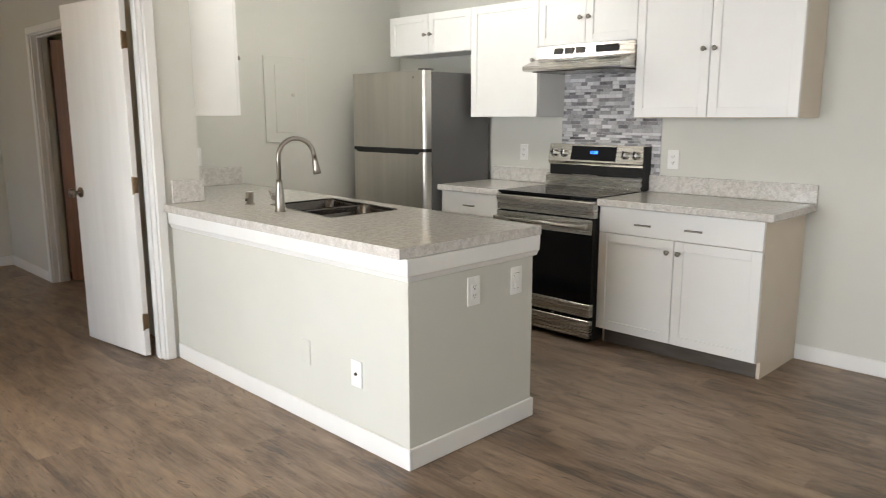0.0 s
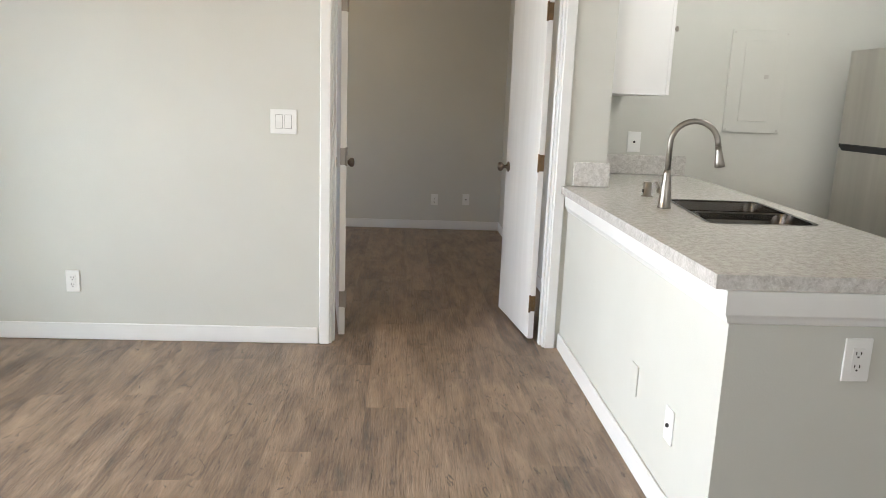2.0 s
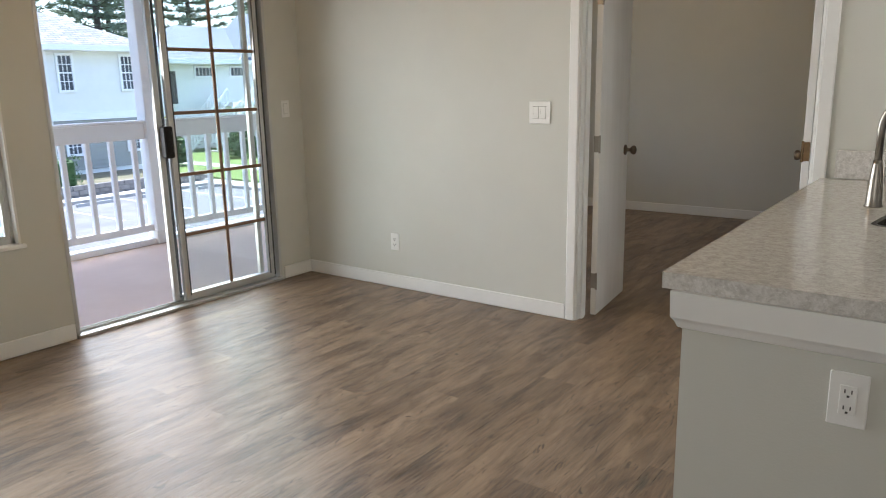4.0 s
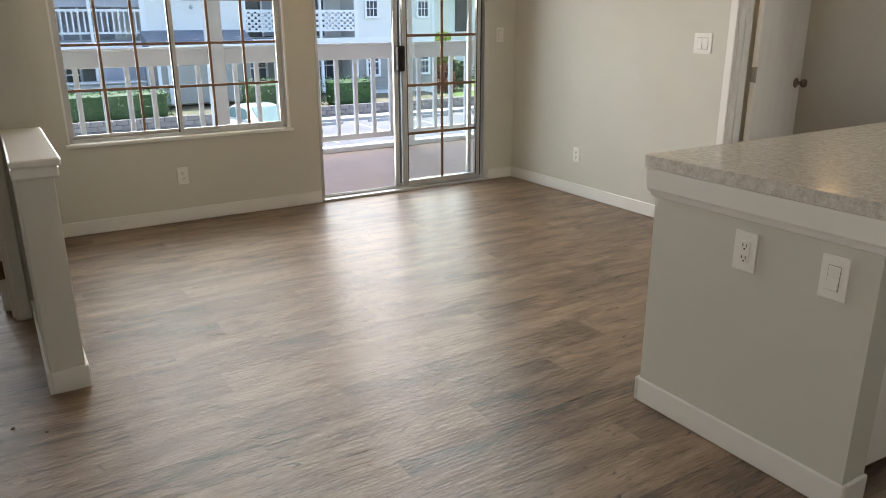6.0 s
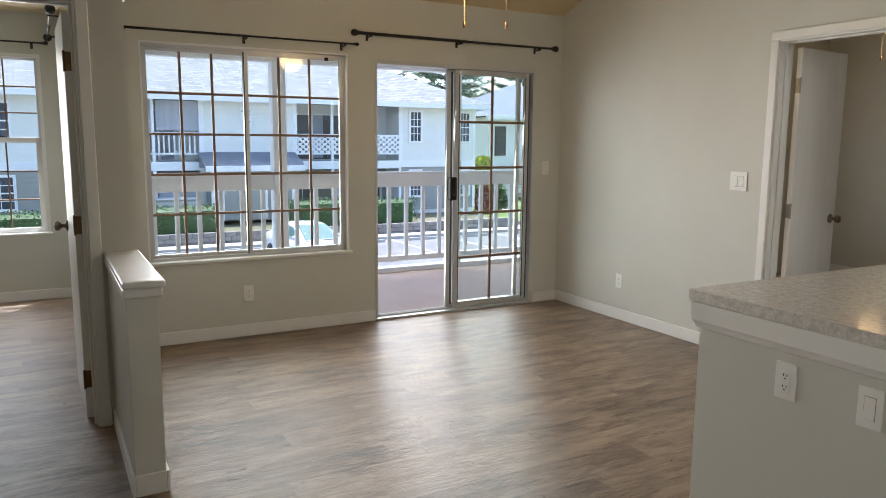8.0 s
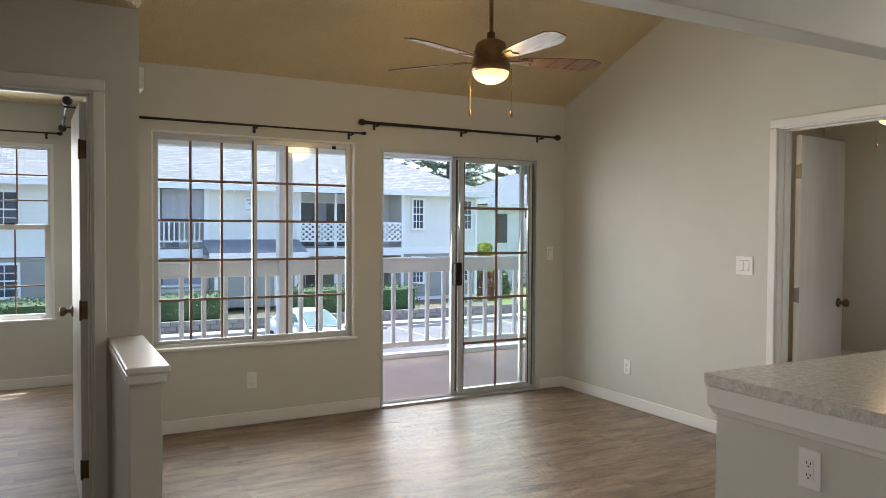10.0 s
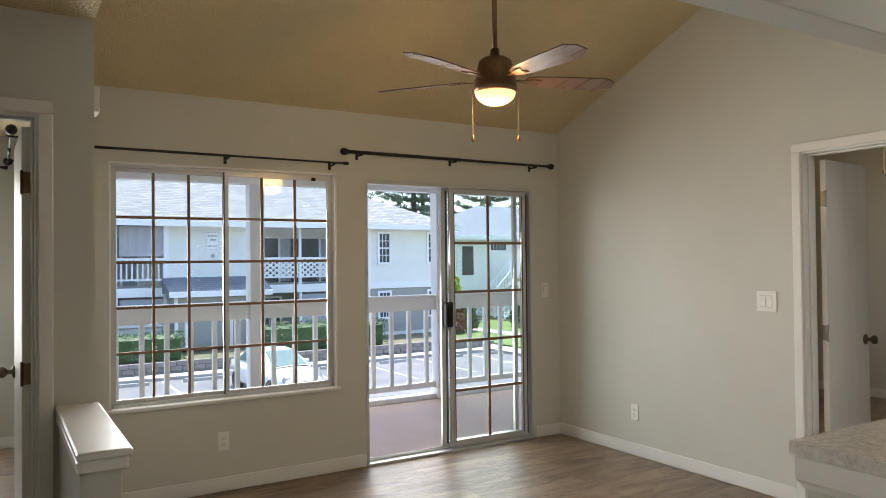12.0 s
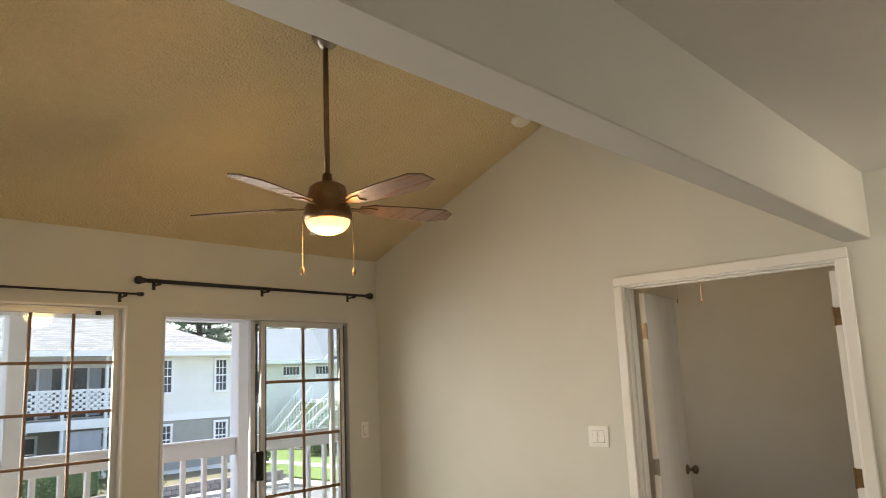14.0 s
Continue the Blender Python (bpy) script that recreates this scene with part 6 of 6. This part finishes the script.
for y0, y1, z0, z1 in ((17.22, 17.80, 1.12, 2.62), (20.20, 20.78, 1.12, 2.62), (17.22, 17.80, -1.75, -0.48), (20.20, 20.78, -1.75, -0.48), (-2.4, -1.0, 1.1, 2.5), (-2.4, -1.0, -1.8, -0.5), (-8.4, -7.0, 1.1, 2.5)):
    far_window(A, FXB + 0.025, y0, y1, z0, z1)


def far_balcony(y0, y1, style, n_post):
    """An upstairs balcony let into the front, with rail, floor edge and glazed back."""
    zt = 1.42
    part("balcony_deck", box(FXB - 1.9, FXB + 0.10, y0, y1, -0.30, 0.10), M_WHITE, A, "white balcony edge")
    part("back_wall", box(FXB - 1.92, FXB - 1.86, y0, y1, 0.1, EZ), M_SIDING, A)
    g = part("glass_door", boxes([(FXB - 1.86, FXB - 1.84, y0 + 0.4, y1 - 0.9, 0.15, 2.45)]), M_FARGLASS if style == "lattice" else M_BLIND, A, "glazed balcony doors")
    ww = (y1 - y0 - 1.3) / 4
    part("door_frame", boxes([(FXB - 1.84, FXB - 1.80, y0 + 0.4 + k * ww - 0.05, y0 + 0.4 + k * ww + 0.05, 0.15, 2.45) for k in range(5)] + [(FXB - 1.84, FXB - 1.80, y0 + 0.35, y1 - 0.85, 2.4, 2.5)]), M_WHITE, g)
    if style == "lattice":
        for k in (1, 3):
            part("curtain", box(FXB - 1.838, FXB - 1.832, y0 + 0.45 + k * ww, y0 + 0.4 + k * ww + ww * 0.55, 0.2, 2.4), M_BLIND, g, "pale drawn curtain")
    else:
        for k in range(2):
            part("shade", box(FXB - 0.06, FXB - 0.03, y0 + 0.15 + k * (y1 - y0) / 2, y0 + (k + 1) * (y1 - y0) / 2 - 0.05, 1.50, EZ - 0.1), M_BLIND, A, "grey roll-down balcony shade")
    for k in range(n_post):
        yy = y0 + 0.06 + (y1 - y0 - 0.12) * k / (n_post - 1)
        part("balcony_post", box(FXB - 0.04, FXB + 0.08, yy - 0.06, yy + 0.06, 0.10, EZ), M_WHITE, A)
    r = part("balcony_rail", boxes([(FXB + 0.0, FXB + 0.06, y0, y1, zt - 0.10, zt), (FXB, FXB + 0.06, y0, y1, 0.42, 0.50)]), M_WHITE, A, "white balcony rail")
    if style == "bars":
        n = int((y1 - y0) / 0.22)
        for k in range(n):
            yy = y0 + (k + 0.5) * (y1 - y0) / n
            part("baluster", box(FXB + 0.01, FXB + 0.05, yy - 0.03, yy + 0.03, 0.5, zt - 0.1), M_WHITE, r)
    else:
        rows = []
        zs = 0.5
        k = 0
        while zs < zt - 0.12:
            yy = y0 + (0.16 if k % 2 else 0)
            while yy < y1 - 0.1:
                rows.append((FXB + 0.01, FXB + 0.05, yy, min(yy + 0.20, y1), zs, zs + 0.085))
                yy += 0.32
            rows.append((FXB + 0.015, FXB + 0.045, y0, y1, zs + 0.085, zs + 0.115))
            zs += 0.125
            k += 1
        part("lattice", boxes(rows), M_WHITE, r, "white open-block lattice")


far_balcony(2.4, 6.6, "bars", 3)
far_balcony(10.95, 16.65, "lattice", 4)
# ground floor under the balconies
for y0, y1 in ((2.4, 6.6), (10.95, 16.65)):
    part("patio_back", box(FXB - 1.92, FXB - 1.86, y0, y1, GZ, -0.3), M_SIDING2, A)
    n = int((y1 - y0) / 1.45)
    for k in range(n + 1):
        yy = y0 + 0.07 + (y1 - y0 - 0.14) * k / n
        part("patio_post", box(FXB - 0.02, FXB + 0.1, yy - 0.07, yy + 0.07, GZ + 0.4, -0.3), M_WHITE, A)
    ww = (y1 - y0) / n
    for k in range(n):
        c = y0 + ww * (k + 0.5)
        if k % 2:
            part("patio_screen", box(FXB - 0.04, FXB - 0.01, c - ww * 0.42, c + ww * 0.42, GZ + 0.6, -0.4), M_BLIND, A, "grey patio screen")
        else:
            far_window(A, FXB - 1.86, c - 0.55, c + 0.55, -2.0, -0.65, 2, 2)
# projecting storage bay with its own small roof
part("bay_wall", box(FXB, FXB + 1.3, 6.7, 10.7, GZ + 0.4, -0.22), M_SIDING2, A, "grey-green storage bay")
bm = bmesh.new()
prism(bm, [(FXB, 0.55), (FXB + 1.62, -0.06), (FXB + 1.62, -0.16), (FXB, -0.16)], 6.4, 10.95, "y")
part("bay_roof", bm, M_ROOF2, A, "small blue-grey shingled shed roof")
part("bay_fascia", box(FXB + 1.62, FXB + 1.66, 6.4, 10.95, -0.30, -0.05), M_WHITE, A)
for y0, y1 in ((7.1, 9.2), (9.4, 10.5)):
    part("bay_panel_trim", boxes([(FXB + 1.3, FXB + 1.35, y0, y0 + 0.13, GZ + 0.4, -0.6), (FXB + 1.3, FXB + 1.35, y1 - 0.13, y1, GZ + 0.4, -0.6), (FXB + 1.3, FXB + 1.35, y0 + 0.13, y1 - 0.13, -0.75, -0.6)]), M_WHITE, A, "white door trim")
part("bay_corner", boxes([(FXB + 1.25, FXB + 1.36, 6.68, 6.82, GZ + 0.4, -0.3)]), M_WHITE, A)
sgn = part("building_sign", box(FXB + 0.03, FXB + 0.07, 8.3, 8.95, 1.75, 2.62), M_WHITE, A, "white sign board with faded lettering")
part("sign_border", boxes([(FXB + 0.07, FXB + 0.075, 8.33, 8.92, 2.57, 2.59), (FXB + 0.07, FXB + 0.075, 8.33, 8.92, 1.78, 1.80), (FXB + 0.07, FXB + 0.075, 8.33, 8.35, 1.80, 2.57), (FXB + 0.07, FXB + 0.075, 8.90, 8.92, 1.80, 2.57)]), M_CONDUNIT, sgn)
part("sign_text_bar", boxes([(FXB + 0.07, FXB + 0.075, 8.41, 8.83, 2.38, 2.48), (FXB + 0.07, FXB + 0.075, 8.50, 8.80, 2.20, 2.30), (FXB + 0.07, FXB + 0.075, 8.41, 8.59, 1.92, 1.99), (FXB + 0.07, FXB + 0.075, 8.65, 8.83, 1.92, 1.99)]), M_CONDUNIT, sgn, "grey unreadable lettering")
part("wall_lamp", lathe(bmesh.new(), [(0, 0), (0.07, 0.02), (0.09, 0.10), (0.05, 0.18), (0, 0.2)], 12, Matrix.Translation((FXB + 0.12, 8.63, 1.42))), M_CONDUNIT, A, smooth=True)
A.location.z += 0.30
ac = empty("storage_box", (FXB + 0.8, 4.7, BZ), "pale grey storage box on the patio", "box")
part("case", box(FXB + 0.4, FXB + 1.2, 3.2, 6.2, BZ, BZ + 1.15, bev=0.05), M_CONDUNIT, ac)
part("lid", box(FXB + 0.35, FXB + 1.25, 3.15, 6.25, BZ + 1.15, BZ + 1.25, bev=0.04), M_CONDUNIT, ac)

# ---- second building with outside stairs ----
FX2 = -41.0
B = empty("apartment_building", (FX2, 34, GZ), "cream apartment building with blue-grey roof and outside stairs", "building")
part("front_siding", siding(bmesh.new(), FX2, 28.4, 47.0, GZ, 2.9, 0.24), M_SIDING, B, "cream lapped siding")["kind"] = "stuff"
part("core_wall", box(FX2 - 9, FX2 - 0.01, 28.4, 46.98, GZ, 2.9), M_SIDING, B)
bm = bmesh.new()
q = [bm.verts.new(c) for c in ((FX2 - 10, 27.6, 2.95), (FX2 + 0.9, 27.6, 2.95), (FX2 + 0.9, 47.9, 2.95), (FX2 - 10, 47.9, 2.95), (FX2 - 4.5, 33.2, 5.6), (FX2 - 4.5, 42.2, 5.6))]
for f in ((q[0], q[1], q[4]), (q[1], q[2], q[5], q[4]), (q[2], q[3], q[5]), (q[3], q[0], q[4], q[5]), (q[3], q[2], q[1], q[0])):
    bm.faces.new(f)
part("roof", bm, M_ROOF2, B, "blue-grey shingled hip roof")
part("fascia", box(FX2 + 0.88, FX2 + 0.94, 27.6, 47.9, 2.72, 2.98), M_WHITE, B)
bm = bmesh.new()
prism(bm, [(35.2, 3.1), (42.2, 3.1), (38.7, 6.3)], FX2 - 4.0, FX2 + 0.35, "x")
gb = part("gable", bm, M_SIDING, B, "cream gable end")
for s in (-1, 1):
    bm = bmesh.new()
    prism(bm, [(38.7, 6.35), (38.7, 6.6), (38.7 + s * 4.2, 2.95), (38.7 + s * 4.2, 2.72)], FX2 - 4.2, FX2 + 0.7, "x")
    part("gable_roof", bm, M_ROOF2, gb)
    bm = bmesh.new()
    prism(bm, [(38.7, 6.32), (38.7, 6.62), (38.7 + s * 4.2, 2.97), (38.7 + s * 4.2, 2.67)], FX2 + 0.7, FX2 + 0.76, "x")
    part("rake_board", bm, M_WHITE, gb)
part("gable_vent", boxes([(FX2 + 0.35, FX2 + 0.40, 38.2, 39.2, 4.0 + k * 0.16, 4.08 + k * 0.16) for k in range(6)]), M_WHITE, gb, "louvred gable vent")
for y0, y1 in ((31.4, 32.8), (34.3, 35.8), (40.2, 41.5)):
    far_window(B, FX2 + 0.03, y0, y1, 1.95, 2.5, 5, 1)
for y0 in (28.9, 37.4):
    # flat panel on the wall; recess shade is in its dark colour
    part("entry_door", box(FX2 + 0.02, FX2 + 0.06, y0, y0 + 0.95, 0.15, 2.25), M_RECESS_SHADE, B, "entry door, darkened for the shade of a recess")
part("landing", box(FX2, FX2 + 2.2, 32.6, 41.0, -0.10, 0.14), M_WHITE, B, "white upper landing")
for y in (32.6, 36.6, 40.8):
    part("landing_post", box(FX2 + 2.05, FX2 + 2.2, y, y + 0.15, GZ, -0.1), M_WHITE, B)


def far_rail(p0, p1, parent, n):
    p0, p1 = Vector(p0), Vector(p1)
    bm = bmesh.new()
    for dz in (0.15, 1.0):
        tube(bm, [p0 + Vector((0, 0, dz)), p1 + Vector((0, 0, dz))], 0.06, 4)
    r = part("stair_rail", bm, M_WHITE, parent, "white slatted rail")
    bm = bmesh.new()
    for k in range(n + 1):
        c = p0.lerp(p1, k / n)
        bx(bm, c.x - 0.03, c.x + 0.03, c.y - 0.035, c.y + 0.035, c.z + 0.1, c.z + 1.0)
    part("slats", bm, M_WHITE, r)


def far_stairs(y_top, y_bot, x0, x1):
    n = 15
    s = part("stair_flight", boxes([(x0, x1, min(y_top + (y_bot - y_top) * k / n, y_top + (y_bot - y_top) * (k + 1) / n), max(y_top + (y_bot - y_top) * k / n, y_top + (y_bot - y_top) * (k + 1) / n), 0.14 - (k + 1) * 0.2 - 0.06, 0.14 - (k + 1) * 0.2) for k in range(n)]), M_CONCRETE, B, "open concrete treads")
    for x in (x0, x1):
        far_rail((x, y_top, 0.1), (x, y_bot, GZ), s, 14)
    return s


far_stairs(32.4, 29.2, FX2 + 0.9, FX2 + 2.1)
far_stairs(34.4, 30.0, FX2 + 2.4, FX2 + 3.6)
far_rail((FX2 + 2.15, 34.4, 0.1), (FX2 + 2.15, 41.0, 0.1), B, 22)

B.location.z += 0.25

# distant roofline beyond the pines
structure("backdrop_hill", prism(bmesh.new(), [(-260, GZ), (-260, 4), (-140, 9), (-20, 5), (90, 12), (200, 8), (300, 10), (300, GZ)], -330, -320, "x"), M_NEEDLE, "far wooded hills", "backdrop")

# ---- parked car ----


def car(m):
    ob = empty("car", (0, 0, 0), "white parked sedan with tinted windows", "car")
    L, W, n = 4.5, 1.74, 0
    # lower body: half-widths and heights along the length, nose at +x
    secs = [(-2.22, 0.60, 0.42, 0.86), (-2.05, 0.78, 0.28, 0.98), (-1.4, 0.86, 0.22, 1.00), (-0.5, 0.87, 0.20, 0.98), (0.6, 0.87, 0.20, 0.95), (1.2, 0.86, 0.22, 0.90), (1.8, 0.80, 0.26, 0.80), (2.12, 0.66, 0.30, 0.68), (2.25, 0.48, 0.36, 0.58)]
    bm = bmesh.new()
    rings = []
    for x, w, z0, z1 in secs:
        ring = []
        for y, z in ((-w * 0.9, z0), (-w, z0 + 0.12), (-w, z0 + (z1 - z0) * 0.6), (-w * 0.93, z1 - 0.05), (-w * 0.75, z1), (0, z1 + 0.03), (w * 0.75, z1), (w * 0.93, z1 - 0.05), (w, z0 + (z1 - z0) * 0.6), (w, z0 + 0.12), (w * 0.9, z0)):
            ring.append(bm.verts.new((x, y, z)))
        rings.append(ring)
    for a, c in zip(rings, rings[1:]):
        for i in range(len(a)):
            j = (i + 1) % len(a)
            bm.faces.new((a[i], a[j], c[j], c[i]))
    bm.faces.new(rings[0])
    bm.faces.new(rings[-1][::-1])
    body = part("body", bm, M_CAR, ob, smooth=True, local=True)
    cab = [(-1.75, 0.66, 0.97, 1.02), (-1.05, 0.60, 0.97, 1.40), (-0.3, 0.58, 0.97, 1.46), (0.25, 0.58, 0.97, 1.42), (1.15, 0.68, 0.90, 0.95)]
    bm = bmesh.new()
    rings = []
    for x, w, z0, z1 in cab:
        rings.append([bm.verts.new(c) for c in ((x, -0.76, z0), (x, -w, z1 - 0.05), (x, -w * 0.85, z1), (x, 0, z1 + 0.02), (x, w * 0.85, z1), (x, w, z1 - 0.05), (x, 0.76, z0))])
    for a, c in zip(rings, rings[1:]):
        for i in range(len(a) - 1):
            bm.faces.new((a[i], a[i + 1], c[i + 1], c[i]))
    part("cabin", bm, M_CAR, ob, smooth=True, local=True)
    bm = bmesh.new()
    v = [bm.verts.new(c) for c in ((1.10, -0.60, 0.965), (1.10, 0.60, 0.965), (0.34, 0.50, 1.395), (0.34, -0.50, 1.395))]
    bm.faces.new(v)
    ext = bmesh.ops.extrude_face_region(bm, geom=bm.faces[:])
    for q in [g for g in ext["geom"] if isinstance(g, bmesh.types.BMVert)]:
        q.co += Vector((0.02, 0, 0.03))
    part("windscreen", bm, M_CARGLASS, ob, "tinted windscreen", local=True)
    for s in (-1, 1):
        bm = bmesh.new()
        prism(bm, [(-1.35, 1.02), (-0.98, 1.33), (-0.3, 1.38), (0.2, 1.34), (0.85, 1.02)], 0, 0.02, "y")
        for q in bm.verts:
            q.co.y = s * (0.765 - (q.co.z - 0.97) * 0.36 + q.co.y)
        part("side_window", bm, M_CARGLASS, ob, "dark side window", local=True)
        bm = box(0.62, 0.80, s * 0.80 - 0.09, s * 0.80 + 0.09, 0.98, 1.10, bev=0.03)
        part("door_mirror", bm, M_CAR, ob, local=True)
        bm = bmesh.new()
        lathe(bm, [(0, 0), (0.16, 0), (0.14, 0.05), (0, 0.07)], 14, Matrix.Translation((2.02, s * 0.56, 0.66)) @ pose(0, 0, 0, 0, 62, s * 24))
        part("headlight", bm, M_RIM, ob, "clear headlight", smooth=True, local=True)
        for x in (-1.35, 1.38):
            mm = Matrix.Translation((x, s * 0.78, 0.31)) @ pose(0, 0, 0, -90 * s)
            w_ = part("wheel", lathe(bmesh.new(), [(0.2, -0.09), (0.29, -0.10), (0.31, -0.07), (0.31, 0.08), (0.29, 0.10), (0.2, 0.09)], 22, mm), M_TYRE, ob, "black tyre", smooth=True, local=True)
            part("rim", lathe(bmesh.new(), [(0, 0.06), (0.05, 0.075), (0.10, 0.06), (0.19, 0.085), (0.205, 0.092), (0.205, 0.05), (0, 0.04)], 22, mm), M_RIM, w_, "silver wheel rim", smooth=True, local=True)
    part("grille", box(2.18, 2.27, -0.38, 0.38, 0.50, 0.60, bev=0.02), M_BLACK, ob, "dark front grille", local=True)
    part("lower_intake", box(2.14, 2.25, -0.50, 0.50, 0.32, 0.42, bev=0.02), M_BLACK, ob, "dark lower intake", local=True)
    ob.matrix_basis = m
    return ob


car(pose(-21.0, 8.25, GZ + 0.003, 0, 0, 7))

# ---- floor and its boards ----
fl = tagged(part("floor", boxes([(XW - T, XK + T, -2.8, YBED + T, -0.14, -0.0085), (XOUT - T, XW - T, -2.8, YS, -0.14, -0.0085)]), M_SUB), "grey-brown wood-look vinyl plank floor", "floor", kind="structure")
PW, PL = 0.182, 1.22
plank_meshes = {}


def plank_mesh(w, l):
    key = (round(w, 3), round(l, 3))
    if key not in plank_meshes:
        g, e = 0.0, 0.0005
        a, c, d, f = w / 2 - g, l / 2 - g, w / 2 - e, l / 2 - e
        vs = [(-a, -c, -0.008), (a, -c, -0.008), (a, c, -0.008), (-a, c, -0.008), (-a, -c, -0.0003), (a, -c, -0.0003), (a, c, -0.0003), (-a, c, -0.0003), (-d, -f, 0), (d, -f, 0), (d, f, 0), (-d, f, 0)]
        fs = [(8, 9, 10, 11), (4, 5, 9, 8), (5, 6, 10, 9), (6, 7, 11, 10), (7, 4, 8, 11), (0, 1, 5, 4), (1, 2, 6, 5), (2, 3, 7, 6), (3, 0, 4, 7)]
        me = bpy.data.meshes.new("plank")
        me.from_pydata(vs, [], fs)
        me.materials.append(M_FLOOR)
        plank_meshes[key] = me
    return plank_meshes[key]


rng = random.Random(8)
row = 0
x = XOUT - 0.02
while x < XK + 0.02:
    x1 = min(x + PW, XK + 0.02)
    ylo, yhi = (-2.72, YS - 0.05) if x1 < XW - 0.02 else (-1.75 if x > XB - 0.2 else -2.72, YBED + 0.02)
    y = ylo - (row * 0.43 + rng.uniform(-0.08, 0.08)) % PL
    while y < yhi:
        y0, y1 = max(y, ylo), min(y + PL, yhi)
        y += PL
        if y1 - y0 < 0.02:
            continue
        o = new("plank", plank_mesh(x1 - x, y1 - y0))
        o.parent = fl
        o.location = ((x + x1) / 2, (y0 + y1) / 2, 0)
    x = x1
    row += 1
